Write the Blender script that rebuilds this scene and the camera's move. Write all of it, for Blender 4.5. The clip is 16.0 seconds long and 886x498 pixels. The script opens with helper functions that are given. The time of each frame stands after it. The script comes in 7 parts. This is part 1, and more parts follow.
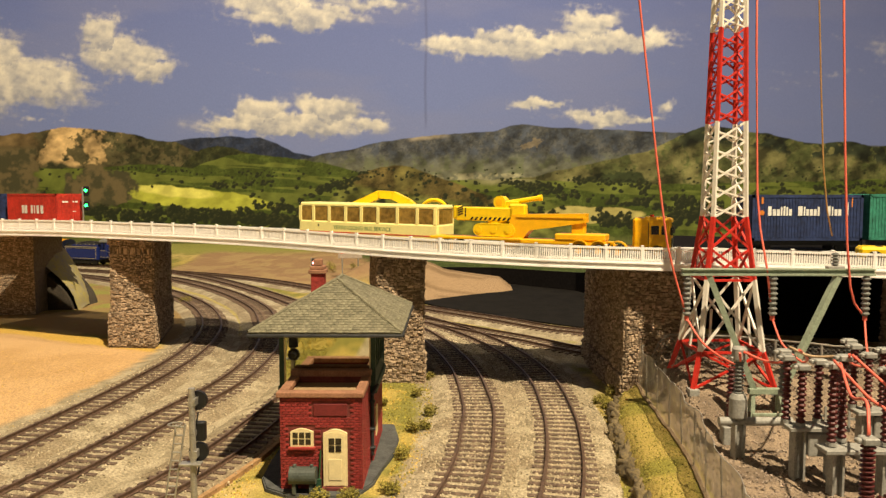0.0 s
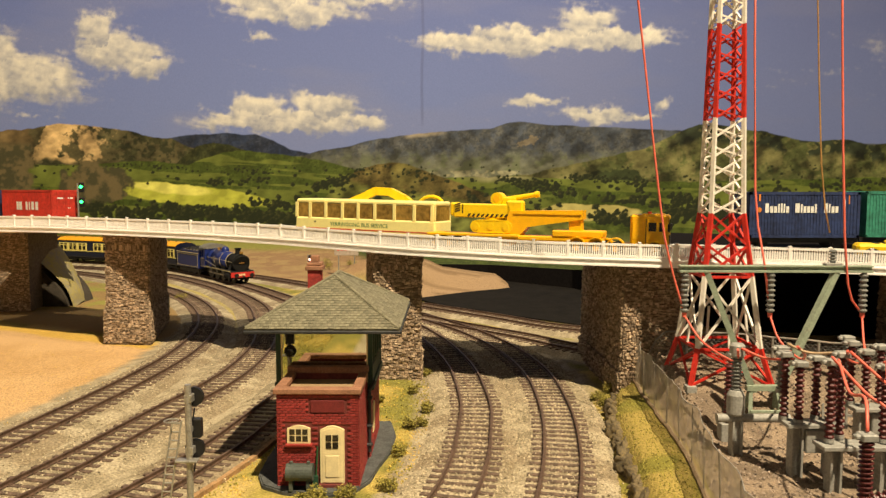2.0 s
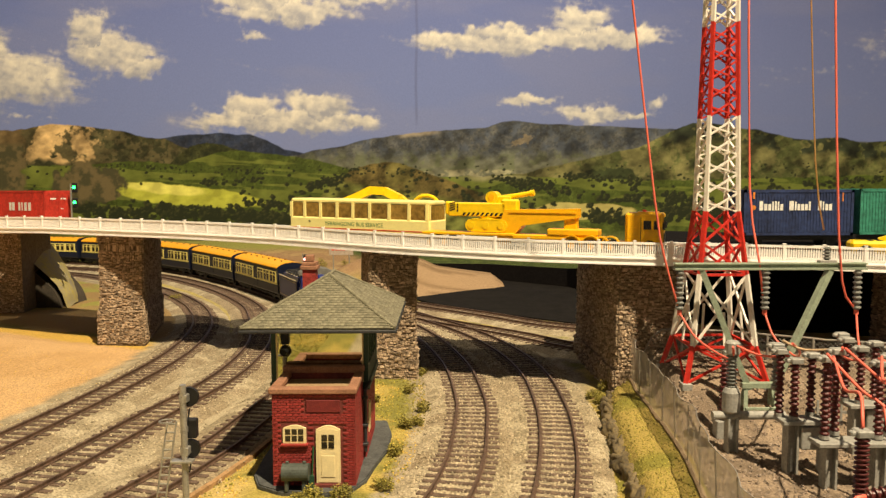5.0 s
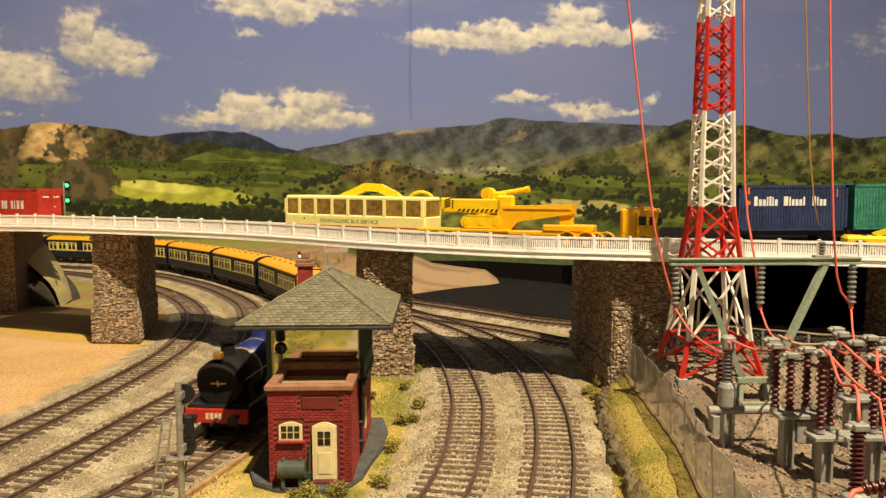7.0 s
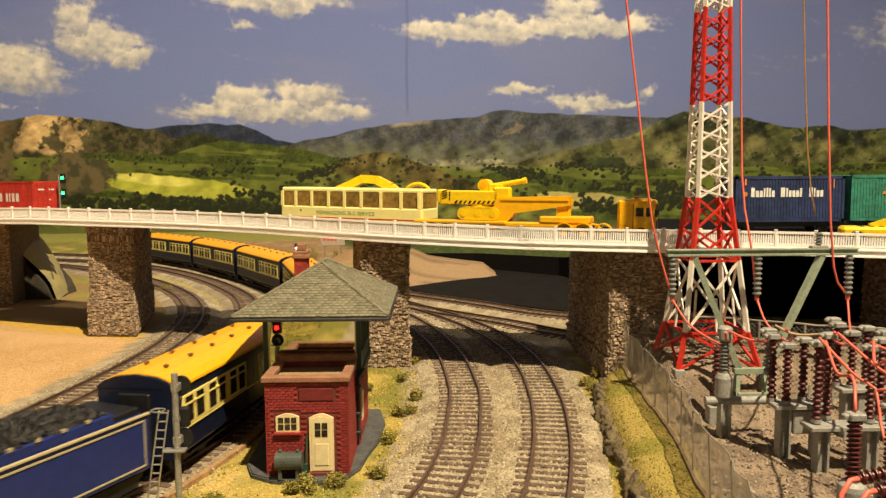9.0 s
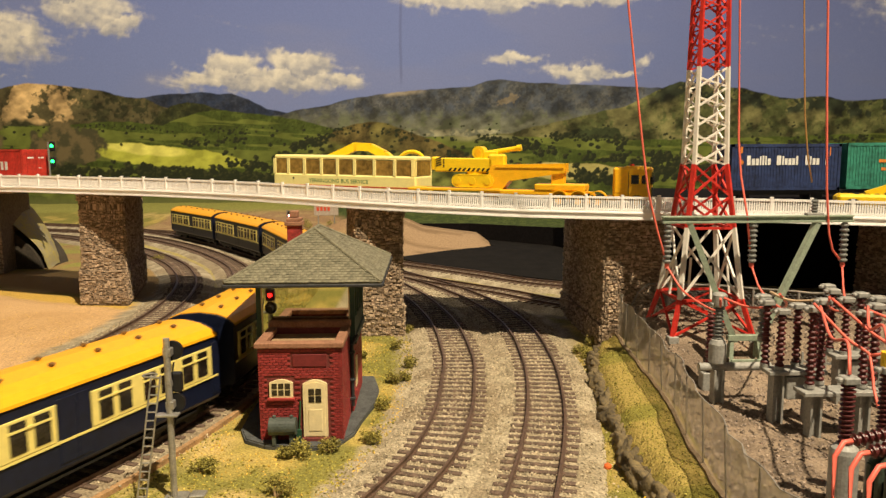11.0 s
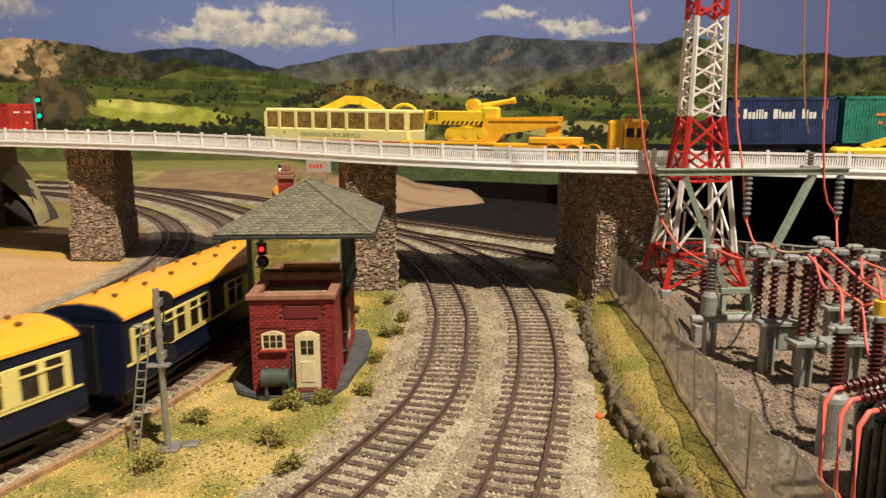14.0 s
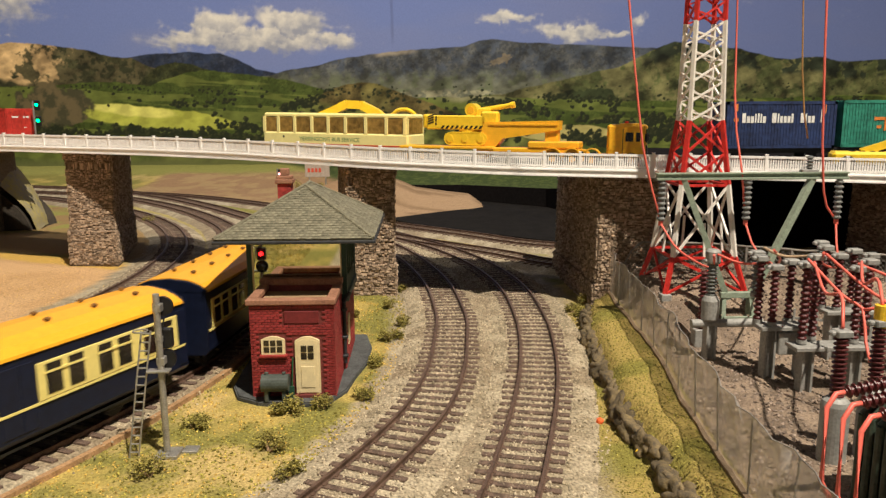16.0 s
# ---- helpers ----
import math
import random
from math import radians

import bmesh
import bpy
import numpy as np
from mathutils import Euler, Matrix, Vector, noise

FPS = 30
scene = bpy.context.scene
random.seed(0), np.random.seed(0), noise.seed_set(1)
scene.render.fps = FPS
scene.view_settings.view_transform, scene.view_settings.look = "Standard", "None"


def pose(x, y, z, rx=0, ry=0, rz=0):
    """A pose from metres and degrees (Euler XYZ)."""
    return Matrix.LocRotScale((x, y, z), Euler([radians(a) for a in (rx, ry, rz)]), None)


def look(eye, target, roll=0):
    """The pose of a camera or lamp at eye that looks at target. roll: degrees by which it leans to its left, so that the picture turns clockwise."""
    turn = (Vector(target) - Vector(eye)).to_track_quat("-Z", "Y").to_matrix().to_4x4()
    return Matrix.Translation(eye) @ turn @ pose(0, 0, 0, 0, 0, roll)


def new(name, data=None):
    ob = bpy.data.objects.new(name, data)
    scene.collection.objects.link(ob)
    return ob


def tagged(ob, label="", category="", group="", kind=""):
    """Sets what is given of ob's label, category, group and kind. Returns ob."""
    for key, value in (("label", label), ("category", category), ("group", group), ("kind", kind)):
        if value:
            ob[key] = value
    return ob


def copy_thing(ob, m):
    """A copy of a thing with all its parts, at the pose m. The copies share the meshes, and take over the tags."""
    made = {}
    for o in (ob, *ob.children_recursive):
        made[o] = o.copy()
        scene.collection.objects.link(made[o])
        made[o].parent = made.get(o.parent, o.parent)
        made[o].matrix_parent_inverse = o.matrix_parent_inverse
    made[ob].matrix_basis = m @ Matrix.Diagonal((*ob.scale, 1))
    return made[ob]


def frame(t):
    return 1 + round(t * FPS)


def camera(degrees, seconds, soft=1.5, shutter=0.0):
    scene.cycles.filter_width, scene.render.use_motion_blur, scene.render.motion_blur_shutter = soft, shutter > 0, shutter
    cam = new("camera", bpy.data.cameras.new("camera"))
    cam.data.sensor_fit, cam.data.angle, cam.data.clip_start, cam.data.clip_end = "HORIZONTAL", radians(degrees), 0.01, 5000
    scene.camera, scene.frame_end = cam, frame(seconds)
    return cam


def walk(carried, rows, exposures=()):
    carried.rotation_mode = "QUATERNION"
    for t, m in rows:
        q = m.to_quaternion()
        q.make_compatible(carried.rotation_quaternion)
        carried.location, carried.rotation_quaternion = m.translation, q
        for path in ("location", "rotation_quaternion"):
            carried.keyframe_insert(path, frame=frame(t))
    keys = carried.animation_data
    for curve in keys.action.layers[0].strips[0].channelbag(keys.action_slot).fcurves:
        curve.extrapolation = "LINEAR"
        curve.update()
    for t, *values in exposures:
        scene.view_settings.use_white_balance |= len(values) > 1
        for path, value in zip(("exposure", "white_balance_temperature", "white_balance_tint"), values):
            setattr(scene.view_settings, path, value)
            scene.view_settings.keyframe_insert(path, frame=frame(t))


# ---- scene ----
cam = camera(62.2, 16.0, soft=1.4, shutter=0.4)
PATH = [
    (0, (0.00052, -0.00103, 0.12299), (-0.00902, 0.99610, 0.04796), -0.02),
    (0.5, (0.00029, -0.00046, 0.12274), (-0.00824, 0.99663, 0.04707), 0.00),
    (1, (0.00019, -0.00030, 0.12244), (-0.00682, 0.99678, 0.04636), 0.05),
    (1.5, (0.00020, 0.00002, 0.12245), (-0.00565, 0.99699, 0.04492), 0.04),
    (2, (-0.00015, 0.00019, 0.12221), (-0.00441, 0.99712, 0.04403), 0.07),
    (2.5, (-0.00019, 0.00015, 0.12216), (-0.00188, 0.99709, 0.04407), 0.08),
    (3, (-0.00016, 0.00024, 0.12217), (-0.00068, 0.99717, 0.04389), 0.07),
    (3.5, (0.00000, 0.00000, 0.12250), (-0.00000, 0.99688, 0.04352), 0.00),
    (4, (-0.00051, 0.00055, 0.12201), (0.00085, 0.99754, 0.04450), -0.00),
    (6.5, (-0.00037, 0.00074, 0.12168), (0.00612, 0.99738, 0.04006), -0.41),
    (7, (-0.00102, 0.00131, 0.12108), (0.00955, 0.99788, 0.03894), -0.32),
    (7.5, (-0.00088, 0.00114, 0.12112), (0.01096, 0.99750, 0.03668), -0.39),
    (8, (-0.00082, 0.00126, 0.12093), (0.01117, 0.99754, 0.03548), -0.43),
    (8.5, (-0.00100, 0.00148, 0.12059), (0.01156, 0.99759, 0.03337), -0.42),
    (9, (-0.00093, 0.00203, 0.12022), (0.01360, 0.99771, 0.02851), -0.40),
    (11.5, (-0.00097, 0.00525, 0.11588), (0.02342, 0.99499, -0.02489), -0.27),
    (12, (-0.00093, 0.00623, 0.11452), (0.02580, 0.99414, -0.03822), -0.25),
    (12.5, (-0.00104, 0.00720, 0.11331), (0.02882, 0.99276, -0.05339), -0.21),
    (13, (-0.00075, 0.00718, 0.11262), (0.03131, 0.99086, -0.06445), -0.11),
    (13.5, (-0.00027, 0.00688, 0.11301), (0.03068, 0.98973, -0.06877), -0.21),
    (14, (-0.00035, 0.00680, 0.11305), (0.02975, 0.98946, -0.06989), -0.22),
    (14.5, (-0.00073, 0.00707, 0.11295), (0.02956, 0.98976, -0.06986), -0.22),
    (15, (-0.00093, 0.00699, 0.11301), (0.02963, 0.98985, -0.06879), -0.22),
    (15.5, (-0.00110, 0.00699, 0.11336), (0.03044, 0.99024, -0.06617), -0.25),
    (16, (-0.00114, 0.00712, 0.11335), (0.03149, 0.99065, -0.06441), -0.28),
]

# ---- light: a warm exhibition lamp above and in front of the layout, and an added backdrop light ----
world = bpy.data.worlds.new("hall")
scene.world = world
world.use_nodes = True
world.node_tree.nodes["Background"].inputs["Color"].default_value = (1.0, 0.88, 0.67, 1)
world.node_tree.nodes["Background"].inputs["Strength"].default_value = 0.125
EXPOSURES = [(0.0, 0.27, 6900, 10), (9.0, 0.22, 7000, 10), (11.5, 0.12, 6300, 12), (12.5, 0.06, 5750, 14), (16.0, 0.04, 5700, 14)]
walk(cam, [(t, look(eye, target, roll)) for t, eye, target, roll in PATH], EXPOSURES)


def spot(name, eye, target, watts, color, size, angle=100):
    data = bpy.data.lights.new(name, "SPOT")
    data.energy, data.color, data.shadow_soft_size = watts, color, size
    data.spot_size, data.spot_blend = radians(angle), 0.8
    ob = new(name, data)
    ob.matrix_world = look(eye, target)
    return ob


key = spot("layout_lamp", (0.50, -0.41, 1.73), (-0.05, 0.62, 0.0), 262, (1.0, 0.83, 0.58), 0.02, 120)
# unseen spot, added to brighten the backdrop
wash = spot("backdrop_lamp", (-0.35, 0.55, 1.60), (-0.32, 1.55, 0.35), 38, (1.0, 0.86, 0.66), 0.05, 95)


# ---- materials ----
def mat(name, color, rough=0.6, metal=0.0, var=0.12, scale=300.0, bump=0.15, color2=None, spec=0.4, fine=None, dist=0.0006):
    """Two scales of noise in the colour, and a fine relief. Scales are per metre."""
    m = bpy.data.materials.new(name)
    m.use_nodes = True
    nt = m.node_tree
    b = nt.nodes["Principled BSDF"]
    b.inputs["Roughness"].default_value = rough
    b.inputs["Metallic"].default_value = metal
    b.inputs["Specular IOR Level"].default_value = spec
    tc = nt.nodes.new("ShaderNodeTexCoord")
    n1 = nt.nodes.new("ShaderNodeTexNoise")
    n1.inputs["Scale"].default_value, n1.inputs["Detail"].default_value = scale, 5
    n2 = nt.nodes.new("ShaderNodeTexNoise")
    n2.inputs["Scale"].default_value, n2.inputs["Detail"].default_value = fine or scale * 6, 3
    nt.links.new(tc.outputs["Object"], n1.inputs["Vector"])
    nt.links.new(tc.outputs["Object"], n2.inputs["Vector"])
    add = nt.nodes.new("ShaderNodeMath")
    add.operation = "ADD"
    nt.links.new(n1.outputs["Fac"], add.inputs[0])
    nt.links.new(n2.outputs["Fac"], add.inputs[1])
    ramp = nt.nodes.new("ShaderNodeValToRGB")
    c2 = color2 or tuple(min(1, c * (1 + var * 2)) for c in color)
    c1 = color if color2 else tuple(c * (1 - var * 2) for c in color)
    ramp.color_ramp.elements[0].position, ramp.color_ramp.elements[0].color = 0.36, (*c1, 1)
    ramp.color_ramp.elements[1].position, ramp.color_ramp.elements[1].color = 0.64, (*c2, 1)
    half = nt.nodes.new("ShaderNodeMath")
    half.operation = "MULTIPLY"
    half.inputs[1].default_value = 0.5
    nt.links.new(add.outputs[0], half.inputs[0])
    nt.links.new(half.outputs[0], ramp.inputs["Fac"])
    nt.links.new(ramp.outputs["Color"], b.inputs["Base Color"])
    if bump:
        bp = nt.nodes.new("ShaderNodeBump")
        bp.inputs["Strength"].default_value, bp.inputs["Distance"].default_value = bump, dist
        nt.links.new(add.outputs[0], bp.inputs["Height"])
        nt.links.new(bp.outputs["Normal"], b.inputs["Normal"])
    return m


def glow(name, color, strength):
    m = bpy.data.materials.new(name)
    m.use_nodes = True
    b = m.node_tree.nodes["Principled BSDF"]
    b.inputs["Base Color"].default_value = (*color, 1)
    b.inputs["Emission Color"].default_value = (*color, 1)
    b.inputs["Emission Strength"].default_value = strength
    return m


def by_island(m, amount=0.35):
    """Lets each loose piece of a joined mesh be a little lighter or darker."""
    nt = m.node_tree
    b = nt.nodes["Principled BSDF"]
    src = b.inputs["Base Color"].links[0].from_socket
    g = nt.nodes.new("ShaderNodeNewGeometry")
    mr = nt.nodes.new("ShaderNodeMapRange")
    mr.inputs["To Min"].default_value, mr.inputs["To Max"].default_value = 1 - amount, 1 + amount
    mx = nt.nodes.new("ShaderNodeMix")
    mx.data_type, mx.blend_type = "RGBA", "MULTIPLY"
    mx.inputs["Factor"].default_value = 1.0
    nt.links.new(g.outputs["Random Per Island"], mr.inputs["Value"])
    nt.links.new(src, mx.inputs["A"])
    nt.links.new(mr.outputs["Result"], mx.inputs["B"])
    nt.links.new(mx.outputs["Result"], b.inputs["Base Color"])
    return m


def by_object(m, amount=0.3):
    """Lets each object be a little lighter or darker."""
    nt = m.node_tree
    b = nt.nodes["Principled BSDF"]
    src = b.inputs["Base Color"].links[0].from_socket
    g = nt.nodes.new("ShaderNodeObjectInfo")
    mr = nt.nodes.new("ShaderNodeMapRange")
    mr.inputs["To Min"].default_value, mr.inputs["To Max"].default_value = 1 - amount, 1 + amount
    mx = nt.nodes.new("ShaderNodeMix")
    mx.data_type, mx.blend_type = "RGBA", "MULTIPLY"
    mx.inputs["Factor"].default_value = 1.0
    nt.links.new(g.outputs["Random"], mr.inputs["Value"])
    nt.links.new(src, mx.inputs["A"])
    nt.links.new(mr.outputs["Result"], mx.inputs["B"])
    nt.links.new(mx.outputs["Result"], b.inputs["Base Color"])
    return m


WHITE = mat("white_plastic", (0.92, 0.91, 0.88), 0.45, var=0.03, bump=0.05)
DECK = mat("grey_roadway", (0.16, 0.155, 0.15), 0.85, var=0.15, scale=150, bump=0.3)
MORTAR = mat("stone_backing", (0.16, 0.12, 0.085), 0.95, scale=400, bump=0.8, var=0.25)
GRAVEL = by_island(mat("ballast_stone", (0.43, 0.365, 0.255), 0.9, scale=300, bump=0.3, var=0.15), 0.45)
SLEEPER = by_island(mat("brown_sleeper", (0.125, 0.085, 0.062), 0.85, scale=300, bump=0.4, var=0.3), 0.3)
RAIL = mat("rusty_rail", (0.14, 0.09, 0.065), 0.5, metal=0.35, scale=200, var=0.25, bump=0.1)
EARTH = mat("brown_earth", (0.30, 0.20, 0.11), 0.95, scale=40, bump=0.8, color2=(0.38, 0.27, 0.15), fine=700)
BLACK = mat("black_paint", (0.012, 0.012, 0.013), 0.45, var=0.2, bump=0.08)
# near-black that stands in for the dark void; the shelf board has it too
VOID = mat("void_black", (0.008, 0.007, 0.007), 0.95, var=0.2, bump=0.1, spec=0.05)
BRICK = by_object(mat("red_brick", (0.26, 0.030, 0.028), 0.6, scale=250, var=0.15, bump=0.2), 0.22)
BRICKGAP = mat("brick_joint", (0.16, 0.035, 0.03), 0.8, scale=250, var=0.15, bump=0.2)
CREAM = mat("cream_paint", (0.78, 0.66, 0.38), 0.5, var=0.05, bump=0.06)
YELLOW = mat("yellow_plastic", (0.85, 0.58, 0.015), 0.35, var=0.04, bump=0.04)
ORANGE = mat("orange_yellow_plastic", (0.88, 0.46, 0.012), 0.35, var=0.05, bump=0.04)
BUSCREAM = mat("pale_yellow_bus_paint", (0.88, 0.78, 0.31), 0.35, var=0.03, bump=0.03)
RED = mat("red_lattice_paint", (0.55, 0.030, 0.020), 0.5, var=0.12, bump=0.1)
TWHITE = mat("white_lattice_paint", (0.78, 0.75, 0.68), 0.5, var=0.06, bump=0.1)
BLUE = mat("dark_blue_paint", (0.012, 0.020, 0.085), 0.35, var=0.15, bump=0.05)
NAVY = mat("navy_carriage_paint", (0.007, 0.011, 0.031), 0.4, var=0.15, bump=0.05)
ROOFY = mat("golden_carriage_roof", (0.88, 0.41, 0.012), 0.4, var=0.04, bump=0.04)
CARCREAM = mat("pale_yellow_carriage_paint", (0.82, 0.70, 0.22), 0.4, var=0.04, bump=0.04)
GREY = mat("grey_steel_paint", (0.26, 0.26, 0.25), 0.5, var=0.1, bump=0.1)


# ---- helpers of this scene; lengths in them are millimetres of the model ----
MM = 0.001


def mesh_of(bm, name, material):
    me = bpy.data.meshes.new(name)
    bm.normal_update()
    bm.to_mesh(me)
    bm.free()
    for m in material if isinstance(material, (list, tuple)) else (material,):
        me.materials.append(m)
    return me


def part(name, bm, material, parent, label=""):
    """Links a bmesh as one mesh object under a thing or a part."""
    ob = new(name, mesh_of(bm, name, material))
    ob.parent = parent
    return tagged(ob, label)


def empty(name, x, y, z, turn=0.0):
    ob = new(name)
    ob.empty_display_size = 0.01
    ob.matrix_basis = pose(x * MM, y * MM, z * MM, 0, 0, turn)
    return ob


def box(bm, x0, x1, y0, y1, z0, z1, bevel=0.0, m=None):
    """A box, in millimetres, with bevelled edges."""
    r = bmesh.ops.create_cube(bm, size=1)
    c = Matrix.LocRotScale(((x0 + x1) / 2 * MM, (y0 + y1) / 2 * MM, (z0 + z1) / 2 * MM), None,
                           (abs(x1 - x0) * MM, abs(y1 - y0) * MM, abs(z1 - z0) * MM))
    bmesh.ops.transform(bm, matrix=c, verts=r["verts"])
    if bevel:
        edges = list({e for v in r["verts"] for e in v.link_edges})
        out = bmesh.ops.bevel(bm, geom=edges, offset=bevel * MM, segments=1, affect="EDGES", profile=0.5)
        verts = list({v for f in out["faces"] for v in f.verts})
    else:
        verts = r["verts"]
    if m is not None:
        bmesh.ops.transform(bm, matrix=m, verts=verts)
    return bm


def boxes(*rows, bevel=0.0):
    bm = bmesh.new()
    for r in rows:
        box(bm, *r, bevel=bevel)
    return bm


def rod(bm, a, b, r0, r1=None, n=10, caps=True):
    """A round bar from a to b, in millimetres."""
    a, b = Vector(a) * MM, Vector(b) * MM
    d = b - a
    m = Matrix.Translation((a + b) / 2) @ d.to_track_quat("Z", "Y").to_matrix().to_4x4()
    bmesh.ops.create_cone(bm, cap_ends=caps, segments=n, radius1=r0 * MM, radius2=(r0 if r1 is None else r1) * MM, depth=d.length, matrix=m)
    return bm


def rods(*rows, n=10):
    bm = bmesh.new()
    for r in rows:
        rod(bm, *r, n=n)
    return bm


def bar(bm, a, b, w, h=None):
    """A square bar from a to b, in millimetres."""
    a, b = Vector(a) * MM, Vector(b) * MM
    d = b - a
    m = Matrix.Translation((a + b) / 2) @ d.to_track_quat("Z", "Y").to_matrix().to_4x4() @ Matrix.Diagonal((w * MM, (h or w) * MM, d.length, 1))
    bmesh.ops.create_cube(bm, size=1, matrix=m)
    return bm


def lathe(bm, rows, x=0, y=0, n=20, m=None):
    """Turns rows of (radius, z), in millimetres, round the upright line at x, y."""
    rings = []
    for r, z in rows:
        rings.append([bm.verts.new(((x + r * math.cos(2 * math.pi * k / n)) * MM, (y + r * math.sin(2 * math.pi * k / n)) * MM, z * MM)) for k in range(n)])
    for a, b in zip(rings, rings[1:]):
        for k in range(n):
            bm.faces.new((a[k], a[(k + 1) % n], b[(k + 1) % n], b[k]))
    bm.faces.new(rings[0][::-1])
    bm.faces.new(rings[-1])
    if m is not None:
        bmesh.ops.transform(bm, matrix=m, verts=[v for g in rings for v in g])
    return bm


def prism(bm, outline, z0, z1):
    """An upright prism over an outline of (x, y), in millimetres, counterclockwise."""
    lo = [bm.verts.new((x * MM, y * MM, z0 * MM)) for x, y in outline]
    hi = [bm.verts.new((x * MM, y * MM, z1 * MM)) for x, y in outline]
    n = len(outline)
    bm.faces.new(lo[::-1])
    bm.faces.new(hi)
    for k in range(n):
        bm.faces.new((lo[k], lo[(k + 1) % n], hi[(k + 1) % n], hi[k]))
    return bm


def profile(bm, outline, y0, y1):
    """A bar along y with the outline of (x, z), in millimetres."""
    a = [bm.verts.new((x * MM, y0 * MM, z * MM)) for x, z in outline]
    b = [bm.verts.new((x * MM, y1 * MM, z * MM)) for x, z in outline]
    n = len(outline)
    bm.faces.new(a)
    bm.faces.new(b[::-1])
    for k in range(n):
        bm.faces.new((a[(k + 1) % n], a[k], b[k], b[(k + 1) % n]))
    bmesh.ops.recalc_face_normals(bm, faces=bm.faces[:])
    return bm


def glide(points, step=2.0):
    """A smooth line through plan points, as an array of points spaced evenly, in millimetres."""
    p = np.array(points, float)
    p = np.vstack([2 * p[0] - p[1], p, 2 * p[-1] - p[-2]])
    out = []
    for a, b, c, d in zip(p, p[1:], p[2:], p[3:]):
        for t in np.linspace(0, 1, 24, endpoint=False):
            out.append(0.5 * (2 * b + (c - a) * t + (2 * a - 5 * b + 4 * c - d) * t**2 + (3 * b - a - 3 * c + d) * t**3))
    out = np.array(out + [p[-2]])
    s = np.r_[0, np.cumsum(np.hypot(*np.diff(out[:, :2], axis=0).T))]
    q = np.arange(0, s[-1], step)
    return np.stack([np.interp(q, s, out[:, k]) for k in range(out.shape[1])], 1)


def on_line(line, s, step=2.0):
    """The point and the heading at s millimetres along a line."""
    def at(v):
        v = min(max(v / step, 0), len(line) - 1.001)
        k = int(v)
        return line[k, :2] + (line[k + 1, :2] - line[k, :2]) * (v - k)
    e, f = at(s + 1), at(s - 1)
    return at(s), math.atan2(e[1] - f[1], e[0] - f[0])


def offset(line, d):
    t = np.gradient(line[:, :2], axis=0)
    t /= np.hypot(*t.T)[:, None]
    return line[:, :2] + d * np.stack([-t[:, 1], t[:, 0]], 1)


CUBE_V = np.array([(x, y, z) for z in (-0.5, 0.5) for y in (-0.5, 0.5) for x in (-0.5, 0.5)])
CUBE_F = np.array([(0, 2, 3, 1), (4, 5, 7, 6), (0, 1, 5, 4), (2, 6, 7, 3), (0, 4, 6, 2), (1, 3, 7, 5)])
OCTA_V = np.array([(1, 0, 0), (-1, 0, 0), (0, 1, 0), (0, -1, 0), (0, 0, 1), (0, 0, -1)], float)
OCTA_F = np.array([(0, 2, 4), (2, 1, 4), (1, 3, 4), (3, 0, 4), (2, 0, 5), (1, 2, 5), (3, 1, 5), (0, 3, 5)])


def many(name, shape_v, shape_f, places, sizes, turns, material, parent=None):
    """One mesh of many loose pieces: places and sizes in millimetres, turns in radians about z, then a tilt about x."""
    places, sizes, turns = np.asarray(places, float), np.asarray(sizes, float), np.asarray(turns, float)
    v = shape_v[None] * sizes[:, None, :]
    ct, st = np.cos(turns[:, 1])[:, None], np.sin(turns[:, 1])[:, None]
    v = np.stack([v[..., 0], ct * v[..., 1] - st * v[..., 2], st * v[..., 1] + ct * v[..., 2]], -1)
    c, s = np.cos(turns[:, 0])[:, None], np.sin(turns[:, 0])[:, None]
    v = np.stack([c * v[..., 0] - s * v[..., 1], s * v[..., 0] + c * v[..., 1], v[..., 2]], -1) + places[:, None, :]
    f = (shape_f[None] + (np.arange(len(places)) * len(shape_v))[:, None, None]).reshape(-1, shape_f.shape[1])
    me = bpy.data.meshes.new(name)
    me.from_pydata((v.reshape(-1, 3) * MM).tolist(), [], f.tolist())
    me.materials.append(material)
    ob = new(name, me)
    ob.parent = parent
    ob["kind"] = "stuff"
    return ob


def lump(x, y, seed=0, octaves=5):
    """Fractal value noise over arrays, from 0 to 1."""
    out, amp, total = np.zeros(np.broadcast(x, y).shape), 1.0, 0.0
    for o in range(octaves):
        rng = np.random.RandomState(seed * 31 + o)
        grid = rng.rand(64, 64)
        xi, yi = np.floor(x).astype(int), np.floor(y).astype(int)
        fx, fy = x - xi, y - yi
        fx, fy = fx * fx * (3 - 2 * fx), fy * fy * (3 - 2 * fy)
        a, b = grid[xi % 64, yi % 64], grid[(xi + 1) % 64, yi % 64]
        c, d = grid[xi % 64, (yi + 1) % 64], grid[(xi + 1) % 64, (yi + 1) % 64]
        out += amp * ((a * (1 - fx) + b * fx) * (1 - fy) + (c * (1 - fx) + d * fx) * fy)
        total += amp
        amp *= 0.5
        x, y = x * 2.03 + 5.1, y * 2.03 + 7.7
    return out / total


def step01(v, a, b):
    t = np.clip((v - a) / (b - a), 0, 1)
    return t * t * (3 - 2 * t)


def mixed(c, k, d):
    """Colour c turned towards d by the mask k."""
    return c + (np.asarray(d) - c) * k[..., None]


